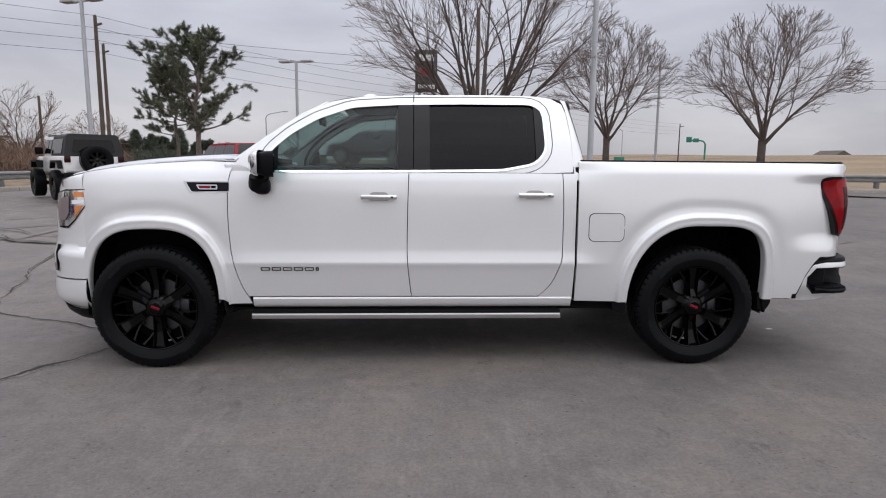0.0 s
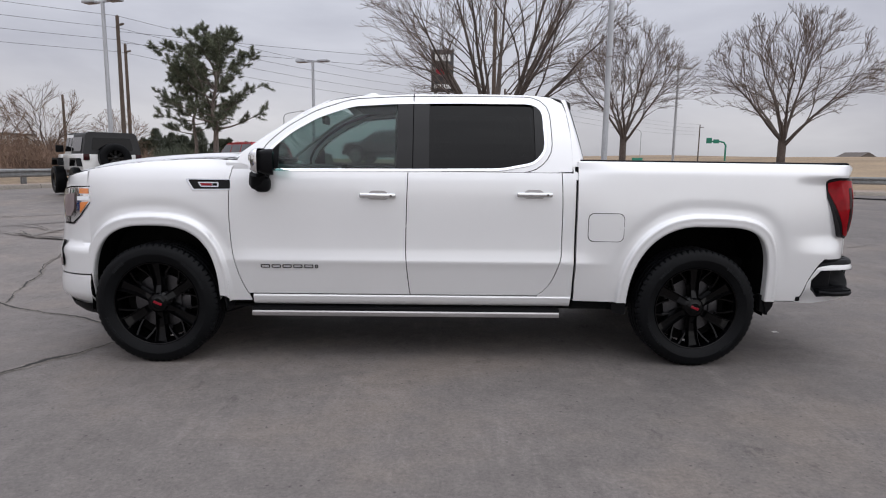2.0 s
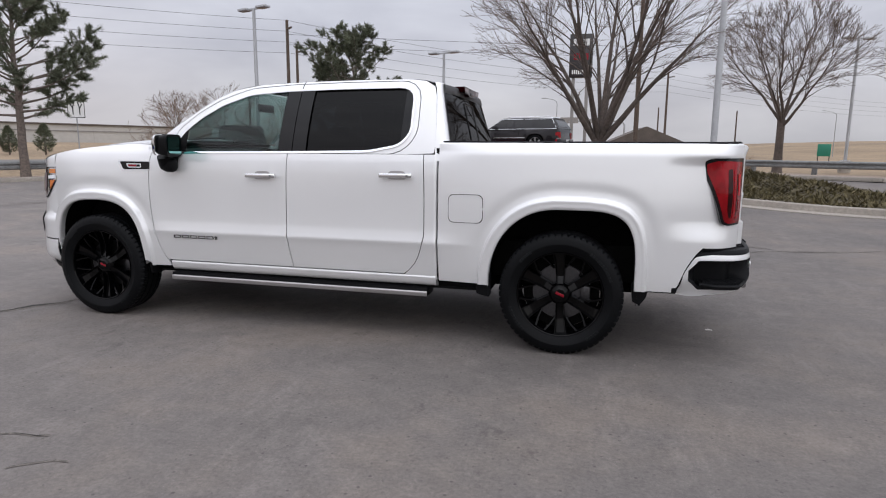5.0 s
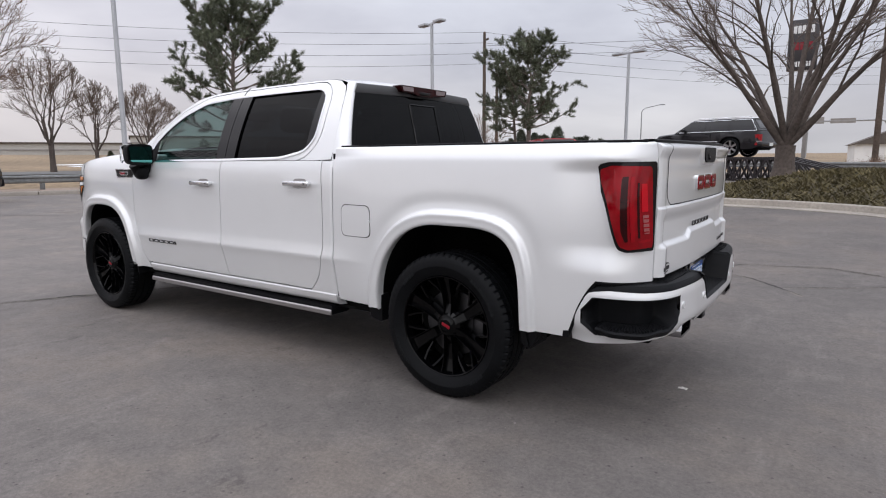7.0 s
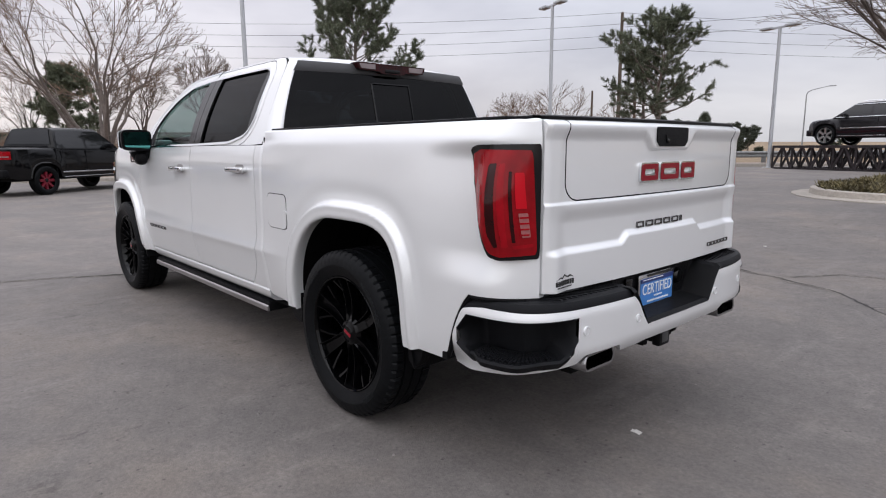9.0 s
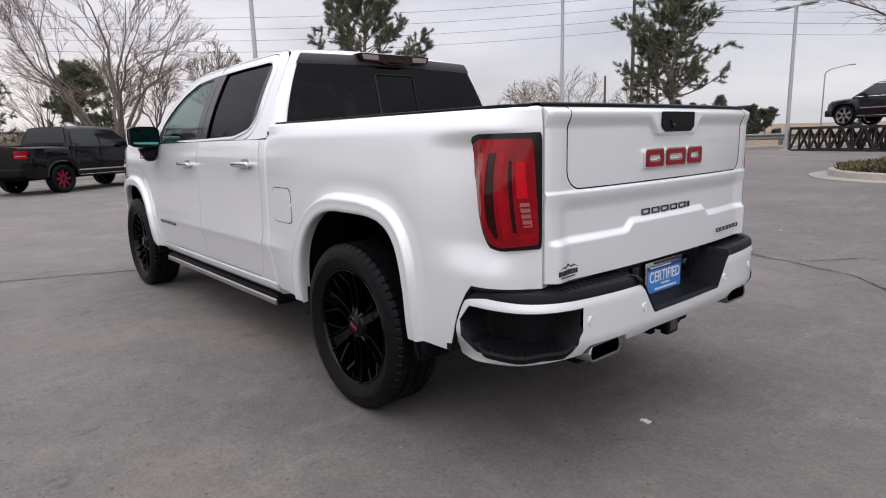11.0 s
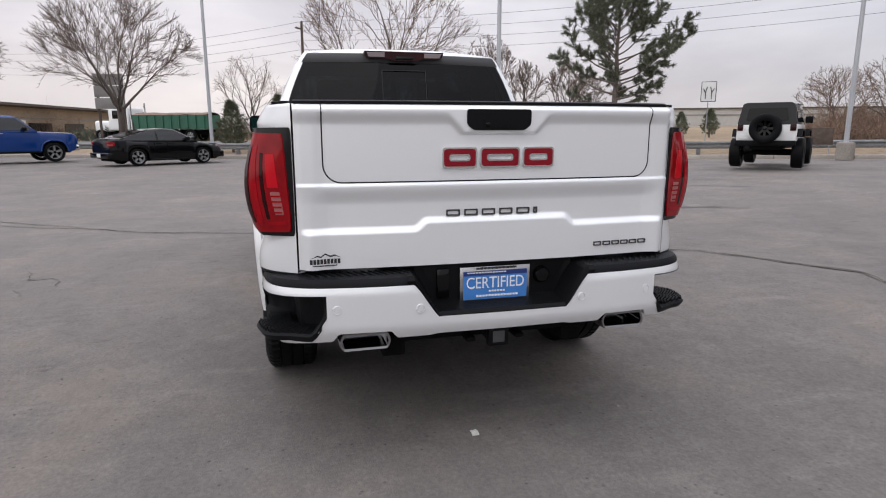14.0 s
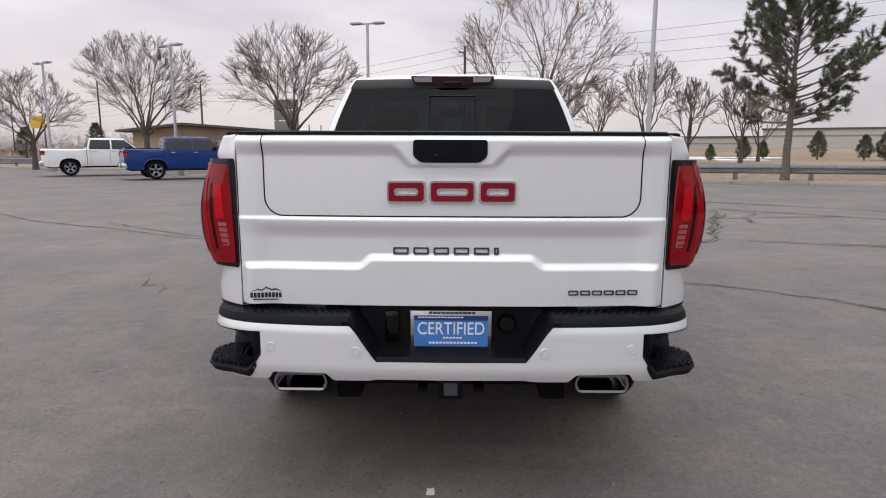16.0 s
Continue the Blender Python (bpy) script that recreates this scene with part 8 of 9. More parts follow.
# ---- other vehicles ----
def car(name, label, category, x, y, z, heading, paint, L, W, H, wheelbase, front, tyre, rim, top, roof, belt, bed=None, sill=0.28, trim=None, rim_mat="alloy", spokes=5, group="", lamp_h=0.22, windows=2, plate=True, nose_drop=0.12, bumper="chrome", tail_up=0.0, glassm="pane", strip=0.0, arch_lip=False, gate=False):
    """A parked vehicle. Its nose is at u = 0, its tail at u = L; top gives the body's upper edge (u, z); roof is (foot of windscreen, its top, rear of roof, foot of rear window)."""
    m = Matrix.Translation((x, y, z)) @ Matrix.Rotation(radians(heading), 4, "Z")
    T = thing(name, label, category, m, group)
    w = W / 2
    fx, rx = front, front + wheelbase
    us, zs = [p[0] for p in top], [p[1] for p in top]
    clear = tyre + (0.095 if bed else 0.075)

    def low(u):
        lo = sill
        for c in (fx, rx):
            d = abs(u - c) / clear
            if d < 1:
                lo = max(lo, tyre * 0.98 + clear * (1 - d ** 2.6) ** (1 / 2.6) - 0.02)
        e = max(0, (0.35 - u) / 0.35) + max(0, (u - L + 0.35) / 0.35)
        return max(lo, sill + 0.10 * e)

    def plan(u):
        e = max(0, (0.55 - u) / 0.55) ** 2.2 * (0.10 if bed else 0.17) + max(0, (u - L + 0.40) / 0.40) ** 2.4 * 0.11
        return w * (1 - e)

    shell = Geo()
    cols = []
    grid_u = sorted(set([round(v, 4) for v in steps(0, L, 61)] + [round(c + s * clear * k, 4) for c in (fx, rx) for s in (-1, 1) for k in (0.97, 1.0, 1.01)]))
    for u in grid_u:
        hi = curve_at(us, zs, u)
        lo = min(low(u), hi - 0.05)
        q = plan(u)
        flare = 0.0
        for c in (fx, rx):
            flare = max(flare, 0.028 * smooth01((clear * 1.22 - abs(u - c)) / 0.10))
        sec = [(q - 0.12, lo + 0.02), (q - 0.03 + flare, lo), (q - 0.006 + flare, lerp(lo, hi, 0.12)), (q + flare * smooth01((1.05 - lerp(lo, hi, 0.42)) / 0.3), lerp(lo, hi, 0.42)), (q - 0.008, lerp(lo, hi, 0.72)), (q - 0.035, hi - 0.055), (q - 0.085, hi - 0.012), (q - 0.16, hi), (q * 0.5, hi + 0.018), (0, hi + 0.024)]
        cols.append([(u, -a, b) for a, b in sec] + [(u, a, b) for a, b in reversed(sec[:-1])])
    shell.grid(cols)
    shell.fan(cols[0])
    shell.fan(cols[-1])
    part("body", shell, M[paint], T)
    if arch_lip:
        for c in (fx, rx):
            for s in (-1, 1):
                ring = [c + clear * 1.02 * math.cos(a) for a in steps(0, math.pi, 25)]
                part("arch_lip", Geo().tube([(u, s * (plan(u) + 0.012), max(low(u), sill + 0.02) + 0.02) for u in ring], 0.028, 6), M[paint], T)
    part("underbody", Geo().box((0.25, -w * 0.82, sill - 0.04), (L - 0.25, w * 0.82, sill + 0.30), 0.03), M["dark_metal"], T)
    for c in (fx, rx):
        part("wheel_well", Geo().box((c - clear * 0.98, -w + 0.10, sill), (c + clear * 0.98, w - 0.10, tyre + clear * 0.95), 0.05), M["dark_metal"], T)
    # cabin
    a0, a1, c1, c0 = roof
    zb0, zb1 = curve_at(us, zs, a0), curve_at(us, zs, c0)
    cab = Geo()
    cols = []
    for u in steps(a0, c0, 49):
        base = curve_at(us, zs, u) - 0.03
        if u < a1:
            t = (u - a0) / (a1 - a0)
            zr = lerp(zb0, H - 0.02, t ** 0.92)
        elif u > c1:
            t = (c0 - u) / (c0 - c1)
            zr = lerp(zb1, H - 0.025, t ** 0.85)
        else:
            t = (u - a1) / (c1 - a1)
            zr = H - 0.02 + 0.02 * math.sin(math.pi * min(1, t * 1.05)) - 0.012 * t
        zr = max(zr, base + 0.01)

        def wid(zz):
            return w * lerp(0.955, 0.735, min(1, max(0, (zz - belt) / (H - belt))) ** 1.15)

        sec = [(wid(base), base), (wid(lerp(base, zr, 0.3)), lerp(base, zr, 0.3)), (wid(lerp(base, zr, 0.6)), lerp(base, zr, 0.6)), (wid(lerp(base, zr, 0.86)), lerp(base, zr, 0.86)), (wid(zr) * 0.93, lerp(base, zr, 0.97)), (wid(zr) * 0.72, zr), (0, zr + 0.012)]
        cols.append([(u, -a, b) for a, b in sec] + [(u, a, b) for a, b in reversed(sec[:-1])])
    cab.grid(cols)
    part("cabin", cab, M[paint if trim == "bright" else trim or paint], T)

    def wid2(zz):
        return w * lerp(0.955, 0.735, min(1, max(0, (zz - belt) / (H - belt))) ** 1.15)

    # side glass between the pillars
    def edge_front(zz):
        return lerp(a0, a1, min(1, max(0, (zz - zb0) / (H - 0.02 - zb0))) ** (1 / 0.92)) + 0.10

    def edge_rear(zz):
        return lerp(c0, c1, min(1, max(0, (zz - zb1) / (H - 0.025 - zb1))) ** (1 / 0.85)) - 0.09

    zlo, zhi = belt + 0.035, H - 0.115
    cuts = steps(0, 1, windows + 1)
    for s in (-1, 1):
        for k in range(windows):
            g = Geo()
            rows = []
            for zz in steps(zlo, zhi, 6):
                f, r = edge_front(zz), edge_rear(zz)
                mid0, mid1 = edge_front(zlo) + 0.25, edge_rear(zlo) - 0.1
                u0 = f if k == 0 else lerp(edge_front(zhi) * 0.5 + f * 0.5, r, cuts[k]) + 0.03
                u1 = r if k == windows - 1 else lerp(edge_front(zhi) * 0.5 + f * 0.5, r, cuts[k + 1]) - 0.03
                if k:
                    u0 = lerp(mid0, mid1, cuts[k]) + 0.035
                if k < windows - 1:
                    u1 = lerp(mid0, mid1, cuts[k + 1]) - 0.035
                rows.append([(u, s * (wid2(zz) + 0.006), zz) for u in steps(u0, max(u0 + 0.02, u1), 6)])
            g.grid(rows)
            part("side_window", g, M["black_gloss"] if glassm == "black" else M[glassm], T, "dark side glass", 0)
    for u0, u1, zb, nm in ((a0, a1, zb0, "windscreen"), (c0, c1, zb1, "rear_window")):
        g = Geo()
        rows = []
        off = -0.012 if nm == "windscreen" else 0.012
        for t in steps(0.10, 0.90, 6):
            zz = lerp(zb, H - 0.02, t ** (0.92 if nm == "windscreen" else 0.85))
            uu = lerp(u0, u1, t)
            rows.append([(uu + off, wid2(zz) * 0.86 * k, zz + 0.012) for k in steps(-1, 1, 9)])
        g.grid(rows)
        part(nm, g, M["pane"], T, "dark glass", 0)
    # wheels
    for c in (fx, rx):
        for o in (-1, 1):
            wheel(T, c, o * (w - 0.115), tyre, tyre, 0.23 if tyre < 0.42 else 0.29, rim, o, style="plain", rim_mat=M[rim_mat], low=True, spokes=spokes)
    # ends
    bm_mat = M["chrome"] if bumper == "chrome" else (M["black_trim"] if bumper == "black" else M[paint])
    zt = curve_at(us, zs, L)
    for s in (-1, 1):
        def lens(back, wide, grow):
            side = [(u, s * (plan(u) - 0.012 + grow)) for u in steps(L - back, L, 6)]
            return side + [(L + 0.010 + grow, s * (plan(L) - 0.03)), (L + 0.010 + grow, s * w * wide), (L - 0.05, s * w * wide)]

        z1 = zt - 0.10 + tail_up
        tail = part("tail_lamp", Geo().prism(lens(0.17, 0.70, 0.008), lambda u, v, q: (u, v, q), (z1 - lamp_h, z1)), M["lens_mid"], T, "red tail lamp")
        part("reverse_lamp", Geo().prism(lens(0.12, 0.74, 0.012), lambda u, v, q: (u, v, q), (z1 - lamp_h * 0.74, z1 - lamp_h * 0.60)), M["lens_clear"], tail, "clear reversing lamp")
        part("headlamp", Geo().box((-0.010, min(s * w * 0.50, s * w * 0.80), sill + 0.42), (0.14, max(s * w * 0.50, s * w * 0.80), sill + 0.58), 0.03), M["lens_clear"], T, "clear headlamp")
        part("door_mirror", Geo().box((a0 + 0.42, min(s * w * 0.98, s * (w + 0.17)), belt + 0.02), (a0 + 0.55, max(s * w * 0.98, s * (w + 0.17)), belt + 0.17), 0.03), M["black_trim"] if bumper != "body" else M[paint], T)
        for k in range(windows if windows < 3 else 2):
            uh = lerp(a1 - 0.15, c1, (k + 0.88) / (windows if windows < 3 else 2.4))
            part("door_handle", Geo().box((uh - 0.20, min(s * (w - 0.01), s * (w + 0.022)), belt - 0.10), (uh, max(s * (w - 0.01), s * (w + 0.022)), belt - 0.07), 0.008), M["chrome"] if bumper == "chrome" else M[paint], T)
            part("door_gap", Geo().box((uh + 0.08, min(s * (w - 0.02), s * (w + 0.002)), sill + 0.12), (uh + 0.088, max(s * (w - 0.02), s * (w + 0.002)), belt - 0.04)), M["black_trim"], T)
    rb = part("rear_bumper", Geo().box((L - 0.16, -w * 0.93, sill + 0.08), (L + 0.10, w * 0.93, sill + 0.30), 0.04, 3), bm_mat, T)
    part("front_bumper", Geo().box((-0.06, -w * 0.92, sill + 0.04), (0.18, w * 0.92, sill + 0.30), 0.05, 3), bm_mat, T)
    part("grille", Geo().box((-0.03, -w * 0.46, sill + 0.34), (0.1, w * 0.46, sill + 0.60), 0.03), M["black_trim"], T)
    if trim == "bright":
        for s in (-1, 1):
            part("window_trim", Geo().tube([(edge_front(zlo) - 0.02, s * (wid2(zlo) + 0.008), zlo - 0.02), (edge_rear(zlo) + 0.02, s * (wid2(zlo) + 0.008), zlo - 0.02), (edge_rear(zhi) + 0.02, s * (wid2(zhi) + 0.008), zhi + 0.02), (edge_front(zhi), s * (wid2(zhi) + 0.008), zhi + 0.02)], 0.012, 5), M["chrome"], T, "bright window trim")
            part("roof_rail", Geo().tube([(a1 + 0.2, s * w * 0.62, H + 0.035), (c1 - 0.1, s * w * 0.62, H + 0.035)], 0.016, 5), M["chrome"], T, "bright roof rail")
    if gate:
        part("gate_handle", Geo().box((L - 0.01, -0.13, zt - 0.14), (L + 0.03, 0.13, zt - 0.03), 0.015), M["black_trim"], T, "black tailgate handle")
        part("emblem", Geo().box((L - 0.01, -0.17, zt - 0.245), (L + 0.035, 0.17, zt - 0.19), 0.012), M["chrome"], T, "plain bright emblem bar")
        part("gate_gap", Geo().box((L - 0.02, -w * 0.82, zt + 0.02), (L + 0.012, w * 0.82, zt + 0.035)), M["black_trim"], T)
        part("glass_handle", Geo().box((c0 - 0.12, -0.13, belt + 0.12), (c0 + 0.03, 0.13, belt + 0.16), 0.01), M["chrome"], T, "bright canopy latch")
    if strip:
        for s in (-1, 1):
            part("door_strip", Geo().box((fx + clear + 0.15, min(s * (w - 0.02), s * (w + 0.012)), strip), (rx - clear - 0.05, max(s * (w - 0.02), s * (w + 0.012)), strip + 0.045), 0.006), M["steel"], T, "bright door moulding")
            part("sill_strip", Geo().box((fx + clear + 0.08, min(s * (w - 0.02), s * (w + 0.036)), sill + 0.03), (rx - clear - 0.08, max(s * (w - 0.02), s * (w + 0.036)), sill + 0.052), 0.004), M["steel"], T, "bright sill strip")
    if plate:
        part("number_plate", Geo().box((L + 0.10, -0.16, sill + 0.13), (L + 0.108, 0.16, sill + 0.27)), M["sign_white"], T, "pale number plate")
    part("rocker_step", Geo().box((fx + clear + 0.05, -w - 0.03, sill - 0.02), (rx - clear - 0.05, w + 0.03, sill + 0.05), 0.02), M["black_trim"] if bed else M[paint], T)
    if bed:
        b0 = bed
        part("bed_liner", Geo().box((b0 + 0.06, -w * 0.80, curve_at(us, zs, b0 + 0.3) - 0.02), (L - 0.10, w * 0.80, curve_at(us, zs, b0 + 0.3) + 0.035), 0.01), M["black_trim"], T, "black bed cover")
        for s in (-1, 1):
            part("bed_gap", Geo().box((b0 - 0.012, min(s * (w - 0.05), s * (w + 0.002)), sill + 0.1), (b0 + 0.012, max(s * (w - 0.05), s * (w + 0.002)), curve_at(us, zs, b0) - 0.02)), M["black_trim"], T)
        part("tailgate_gap", Geo().box((L - 0.01, -w * 0.70, zt - 0.52), (L + 0.004, w * 0.70, zt - 0.508)), M["black_trim"], T)
        part("gate_handle", Geo().box((L - 0.01, -0.14, zt - 0.16), (L + 0.02, 0.14, zt - 0.08), 0.01), M["black_trim"], T)
    return T


def pickup_top(L, bed, hood, rail):
    return [(0, hood - 0.14), (0.10, hood - 0.03), (0.5, hood + 0.01), (1.45, hood + 0.05), (bed - 0.05, rail + 0.0), (bed, rail + 0.01), (L - 0.02, rail + 0.01), (L, rail)]


def at(u_rear, v, L, front, wb, head):
    """Where to set the nose so that the rear axle's middle lies at a place."""
    a = radians(head)
    d = front + wb
    return (u_rear - math.cos(a) * d, v - math.sin(a) * d)


def parked(name, label, category, rear, head, z=None, **spec):
    x, y = at(rear[0], rear[1], spec["L"], spec["front"], spec["wheelbase"], head)
    return car(name, label, category, x, y, lift(*rear) if z is None else z, head, **spec)


# a car's tail points along its heading angle
parked("parked_pickup", "black lifted pickup truck with red wheels beside the kerb", "pickup truck", (-15.45, 0.12), -55.5, paint="black_paint", L=5.62, W=2.02, H=1.97, wheelbase=3.48, front=0.93, tyre=0.42, rim=0.27, top=pickup_top(5.62, 3.98, 1.26, 1.36), roof=(1.50, 2.18, 3.86, 4.0), belt=1.32, bed=4.02, sill=0.46, strip=0.62, arch_lip=True, bumper="black", rim_mat="red_wheel", spokes=8, trim="black_paint")
parked("parked_pickup", "blue crew-cab pickup truck parked across the lot", "pickup truck", (-21.2, -14.1), -55, z=0.05, paint="blue_paint", L=5.89, W=2.03, H=1.95, wheelbase=3.68, front=0.95, tyre=0.41, rim=0.285, top=pickup_top(5.89, 4.2, 1.22, 1.36), roof=(1.52, 2.22, 4.08, 4.22), belt=1.30, bed=4.25, sill=0.42, arch_lip=True, rim_mat="alloy")
parked("parked_pickup", "white long-bed pickup truck parked by the road", "pickup truck", (-24.6, -20.2), -55, z=0.05, paint="white_paint", L=6.0, W=2.02, H=1.95, wheelbase=3.8, front=0.98, tyre=0.41, rim=0.27, top=pickup_top(6.0, 4.0, 1.24, 1.36), roof=(1.52, 2.22, 3.84, 3.98), belt=1.32, bed=4.0, sill=0.44, arch_lip=True, rim_mat="alloy")
parked("parked_car", "black four-door sedan parked beside the kerb", "car", (-19.3, -6.9), -54, z=0.03, paint="black_paint", L=4.63, W=1.80, H=1.42, wheelbase=2.70, front=0.92, tyre=0.325, rim=0.24, top=[(0, 0.52), (0.1, 0.66), (0.5, 0.78), (1.3, 0.92), (2.5, 0.95), (3.7, 0.97), (4.4, 1.02), (4.58, 1.0), (4.63, 0.88)], roof=(1.15, 2.05, 2.95, 4.25), belt=0.93, sill=0.20, bumper="body", rim_mat="alloy", tail_up=0.12, lamp_h=0.14)
parked("parked_pickup", "red pickup truck with a canopy over its bed", "pickup truck", (-5.1, 19.9), -53, paint="red_paint", L=5.35, W=1.86, H=1.82, wheelbase=3.25, front=0.90, tyre=0.39, rim=0.23, top=[(0, 0.92), (0.15, 1.04), (0.6, 1.09), (1.35, 1.14), (3.8, 1.17), (5.33, 1.17), (5.35, 1.1)], roof=(1.40, 2.10, 5.05, 5.35), belt=1.14, sill=0.46, bumper="black", windows=3, rim_mat="black_gloss", arch_lip=True, gate=True, lamp_h=0.30)
# SUV's length and height cut below true size to fit the camera's view
parked("parked_suv", "charcoal SUV parked on a steel display rack, sized to fit the camera's view", "SUV", (1.02, 26.2), -17, z=1.30, paint="dark_paint", trim="bright", L=4.92, W=1.95, H=1.69, wheelbase=2.90, front=0.79, tyre=0.41, rim=0.31, strip=0.66, top=[(0, 0.90), (0.12, 1.0), (0.6, 1.06), (1.3, 1.10), (3.0, 1.12), (4.72, 1.14), (4.90, 1.12), (4.92, 0.95)], roof=(1.05, 1.85, 4.50, 4.88), belt=1.10, sill=0.34, bumper="body", windows=3, rim_mat="alloy", spokes=6, tail_up=0.1, lamp_h=0.45)


# ---- white off-roader with a spare wheel on its tail ----
def off_roader():
    x, y, z = -7.07, 12.16, lift(-7.5, 12.6)
    T = thing("off_road_car", "white off-road car with black hard top and oversized tyres", "off-road car", Matrix.Translation((x, y, z)) @ Matrix.Rotation(radians(-49), 4, "Z") @ Matrix.Scale(0.94, 4))
    # the tail is at u = 0, the nose at u = -4.1
    b = Geo()
    b.box((-2.75, -0.80, 0.78), (0.02, 0.80, 1.30), 0.05, 3)
    b.box((-4.05, -0.72, 0.85), (-2.70, 0.72, 1.28), 0.07, 3)
    part("body", b, M["white_paint"], T)
    part("frame", Geo().box((-4.1, -0.42, 0.55), (0.0, 0.42, 0.80), 0.03), M["dark_metal"], T)
    part("hard_top", Geo().prism(rounded([(-0.79, 1.28), (-0.68, 1.86), (-0.60, 1.92), (0.60, 1.92), (0.68, 1.86), (0.79, 1.28)], 0.04), lambda u, v, w: (w - 0.06 * (v - 1.28), u, v), (-1.55, 0.02)), M["soft_top"], T, "black hard top")
    part("hard_top_front", Geo().prism(rounded([(-0.79, 1.28), (-0.68, 1.86), (-0.60, 1.90), (0.60, 1.90), (0.68, 1.86), (0.79, 1.28)], 0.04), lambda u, v, w: (w, u, v), (-2.45, -1.55)), M["white_paint"], T)
    part("roof_panel", Geo().box((-2.5, -0.66, 1.885), (-1.5, 0.66, 1.925), 0.02), M["soft_top"], T)
    part("windscreen", Geo().prism([(-0.70, 1.34), (-0.63, 1.84), (0.63, 1.84), (0.70, 1.34)], lambda u, v, w: (w + 0.25 * (v - 1.3), u, v), (-2.62, -2.58)), M["black_gloss"], T)
    part("rear_window", Geo().prism(rounded([(-0.56, 1.40), (-0.50, 1.76), (0.50, 1.76), (0.56, 1.40)], 0.05), lambda u, v, w: (w - 0.06 * (v - 1.28), u, v), (0.018, 0.032)), M["black_gloss"], T, "dark tail glass")
    for s in (-1, 1):
        part("side_window", Geo().prism(rounded([(-1.45, 1.36), (-1.45, 1.78), (-0.25, 1.78), (-0.25, 1.36)], 0.04), lambda u, v, w: (u, s * (w - 0.19 * (v - 1.28)), v), (0.79, 0.805)), M["black_gloss"], T, "dark side glass")
        for u0, u1 in ((-2.42, -2.02), (-1.96, -1.60)):
            part("side_window", Geo().prism(rounded([(u0, 1.36), (u0, 1.78), (u1, 1.78), (u1, 1.36)], 0.04), lambda u, v, w: (u, s * (w - 0.19 * (v - 1.28)), v), (0.79, 0.805)), M["black_gloss"], T, "dark side glass")
        part("tail_lamp", Geo().box((-0.02, min(s * 0.62, s * 0.78), 1.10), (0.055, max(s * 0.62, s * 0.78), 1.28), 0.015), M["lens_dark"], T, "red tail lamp")
        part("mirror", Geo().box((-2.62, min(s * 0.80, s * 1.02), 1.34), (-2.50, max(s * 0.80, s * 1.02), 1.56), 0.03), M["black_trim"], T)
        for c in (-0.62, -3.42):
            part("fender_flare", Geo().prism([(c - 0.58, 0.92), (c - 0.42, 1.16), (c + 0.42, 1.16), (c + 0.56, 0.92), (c + 0.50, 0.92), (c + 0.36, 1.10), (c - 0.36, 1.10), (c - 0.50, 0.92)], lambda u, v, w: (u, s * w, v), (0.74, 0.93)), M["black_trim"], T, "black flat flare")
    part("rear_bumper", Geo().box((-0.05, -0.80, 0.66), (0.14, 0.80, 0.82), 0.02), M["black_trim"], T)
    part("number_plate", Geo().box((0.03, -0.74, 0.86), (0.045, -0.46, 0.98)), M["sign_white"], T, "pale number plate")
    for c in (-0.62, -3.42):
        for o in (-1, 1):
            wheel(T, c, o * 0.84, 0.445, 0.445, 0.33, 0.23, o, style="plain", rim_mat=M["black_gloss"], low=True, spokes=8)
        part("axle", Geo().tube([(c, -0.75, 0.43), (c, 0.75, 0.43)], 0.06, 8), M["dark_metal"], T)
    sp = wheel(T, 0.22, 0.0, 1.17, 0.43, 0.30, 0.23, 1, style="plain", rim_mat=M["black_gloss"], low=True, spokes=8, name="spare_wheel")
    sp.rotation_euler = (0, 0, radians(-90))


off_roader()


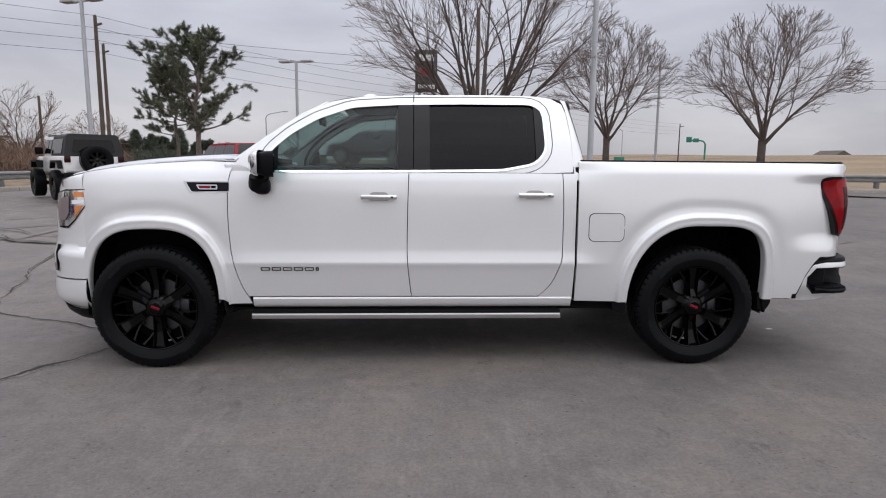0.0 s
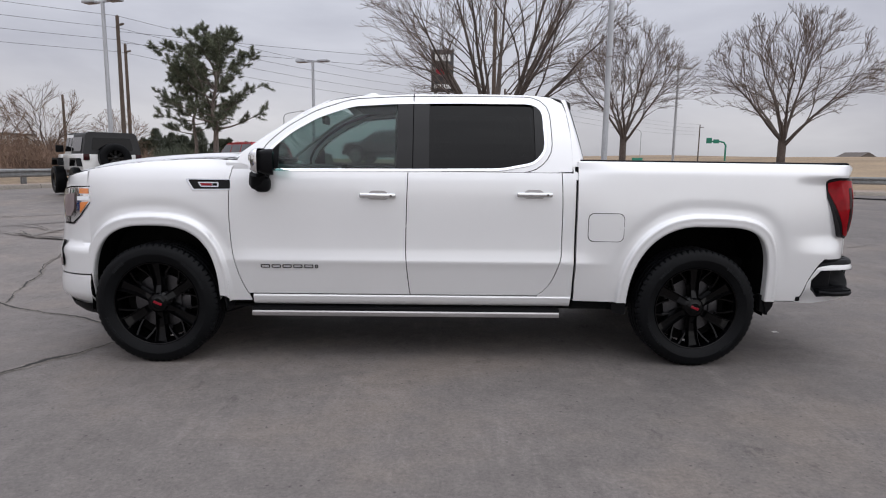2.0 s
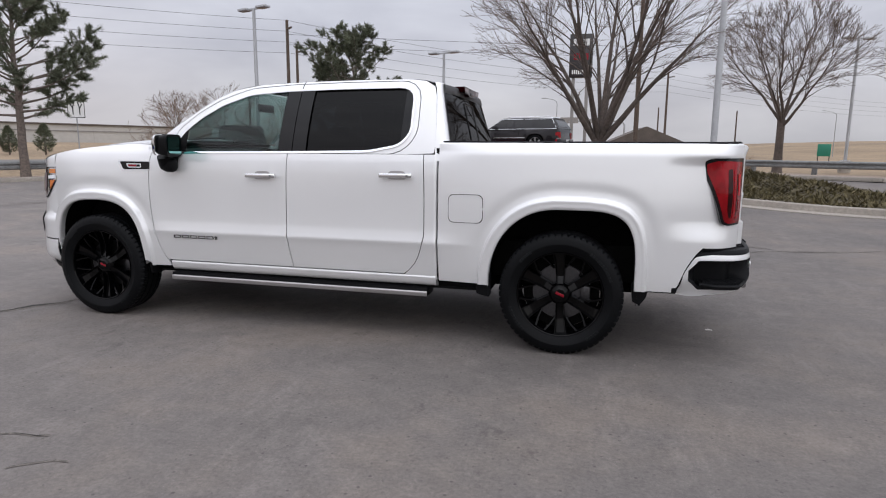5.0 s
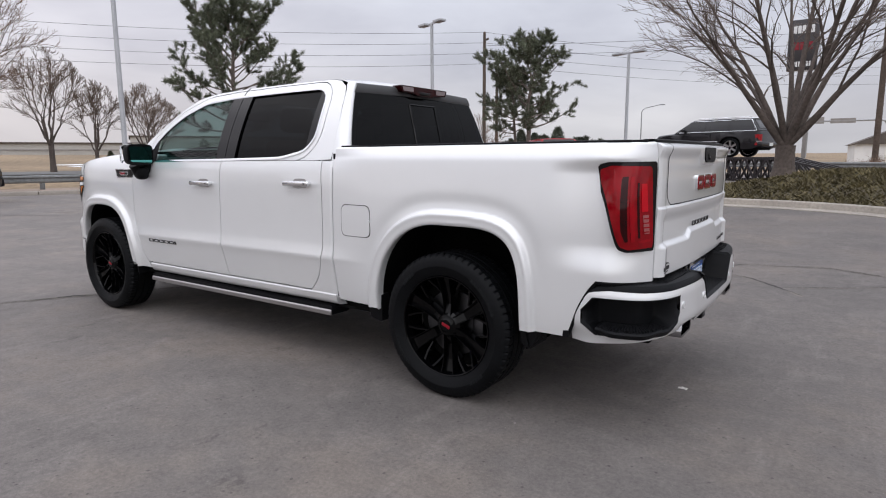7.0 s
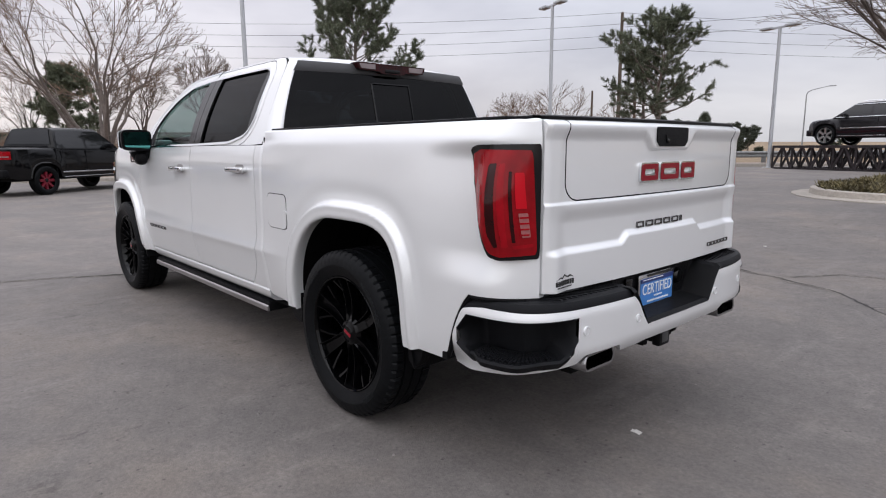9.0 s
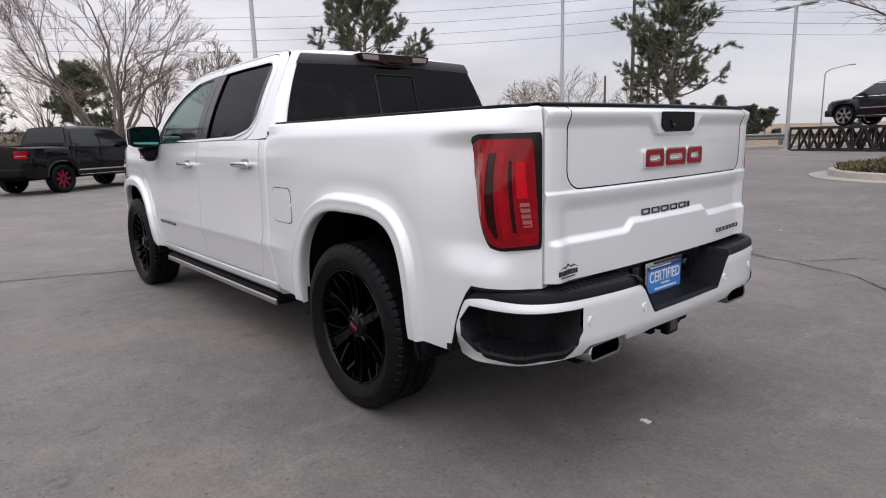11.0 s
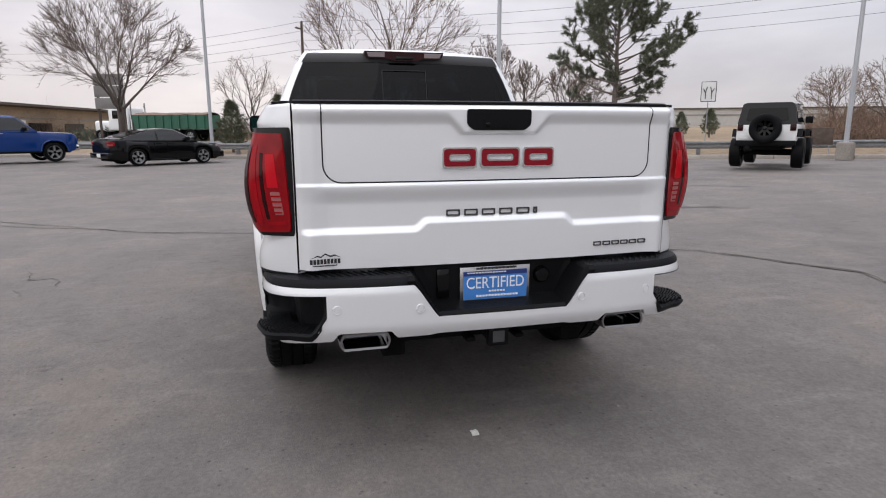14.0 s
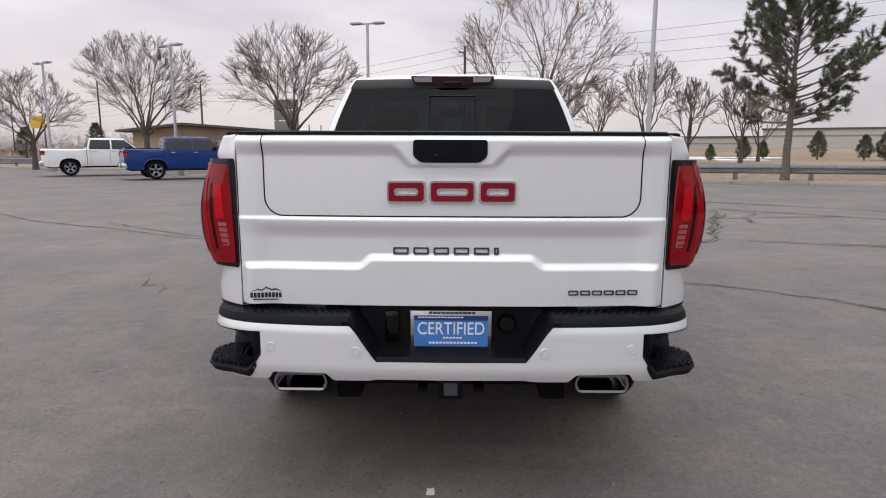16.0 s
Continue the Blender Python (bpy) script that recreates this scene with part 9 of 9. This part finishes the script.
# ---- steel display rack under the SUV ----
def display_rack():
    T = thing("display_rack", "dark steel truss ramp that holds up the SUV", "display rack", pose(2.65, 25.29, 0.27, 0, 0, -17))
    # runs along -u from 0 (tail end) to -6.6, with a ramp falling on the +u side
    h = 1.0

    def bar(a, b, r=0.05, nm="brace"):
        part(nm, Geo().tube([a, b], r, 4), M["sign_dark"], T)

    for v in (-0.95, -0.35, 0.35, 0.95):
        bar((-6.7, v, h - 0.03), (0.4, v, h - 0.03), 0.06, "top_chord")
        bar((-6.7, v, 0.06), (0.4, v, 0.06), 0.06, "bottom_chord")
        n = 8
        for k in range(n):
            u0, u1 = lerp(-6.7, 0.4, k / n), lerp(-6.7, 0.4, (k + 1) / n)
            bar((u0, v, 0.06), (u0, v, h), 0.04, "upright")
            bar((u0, v, 0.06), ((u0 + u1) / 2, v, h))
            bar(((u0 + u1) / 2, v, h), (u1, v, 0.06))
        bar((0.4, v, h - 0.03), (4.2, v, 0.08), 0.06, "ramp_chord")
        for k in range(5):
            u = lerp(0.4, 4.0, k / 5)
            u2 = lerp(0.4, 4.0, (k + 1) / 5)
            zz = lerp(h - 0.03, 0.08, (u - 0.4) / 3.8)
            bar((u, v, 0.05), (u, v, zz), 0.04, "upright")
            bar((u, v, zz), (u2, v, 0.05))
        bar((0.4, v, 0.06), (4.2, v, 0.06), 0.05, "bottom_chord")
    for v0, v1 in ((-0.98, -0.32), (0.32, 0.98)):
        part("runway", Geo().box((-6.7, v0, h), (0.4, v1, h + 0.035)), M["sign_dark"], T, "checker-plate runway")


display_rack()


# ---- tipper lorry on the far road ----
def lorry():
    T = thing("tipper_lorry", "white-cabbed lorry with a green tipper body on the road", "lorry", pose(-52.5, -15.0, field_z(-52, -12) + 0.09, 0, 0, 68))
    part("cab", Geo().box((-0.2, -1.15, 0.9), (1.7, 1.15, 2.9), 0.18, 4), M["white_paint"], T, "white cab")
    part("bonnet", Geo().box((-1.7, -0.95, 0.8), (-0.1, 0.95, 1.75), 0.2, 4), M["white_paint"], T)
    part("windscreen", Geo().box((-0.26, -0.98, 1.85), (-0.19, 0.98, 2.65), 0.02), M["black_gloss"], T)
    for s in (-1, 1):
        part("side_window", Geo().box((0.25, s * 1.155 - 0.012, 1.9), (1.2, s * 1.155 + 0.012, 2.6), 0.005), M["black_gloss"], T)
        part("exhaust_stack", Geo().tube([(1.9, s * 1.0, 0.9), (1.9, s * 1.0, 3.3)], 0.08, 10), M["chrome"], T)
    part("chassis", Geo().box((-1.5, -0.45, 0.55), (8.8, 0.45, 0.95), 0.03), M["dark_metal"], T)
    tip = part("tipper_body", Geo().prism([(2.3, 1.05), (2.1, 2.2), (8.9, 2.2), (8.9, 1.05)], lambda u, v, w: (u, w, v), (-1.2, 1.2)), M["green_paint"], T, "green tipper body")
    for k in range(9):
        u = 2.6 + k * 0.75
        for s in (-1, 1):
            part("rib", Geo().box((u, s * 1.24 - 0.05, 1.08), (u + 0.12, s * 1.24 + 0.05, 2.18)), M["green_paint"], tip)
    part("tarpaulin", Geo().grid([[(u, v, 2.22 + 0.20 * (1 - (v / 1.2) ** 2) + 0.06 * noise.noise(Vector((u, v * 2, 0)))) for v in steps(-1.22, 1.22, 9)] for u in steps(2.1, 8.9, 24)]), M["rust_tarp"], tip, "brown tarpaulin")
    for u in (-1.0, 6.0, 7.3):
        for o in (-1, 1):
            wheel(T, u, o * 1.02, 0.5, 0.5, 0.3, 0.28, o, style="plain", rim_mat=M["alloy"], low=True, spokes=6)


lorry()
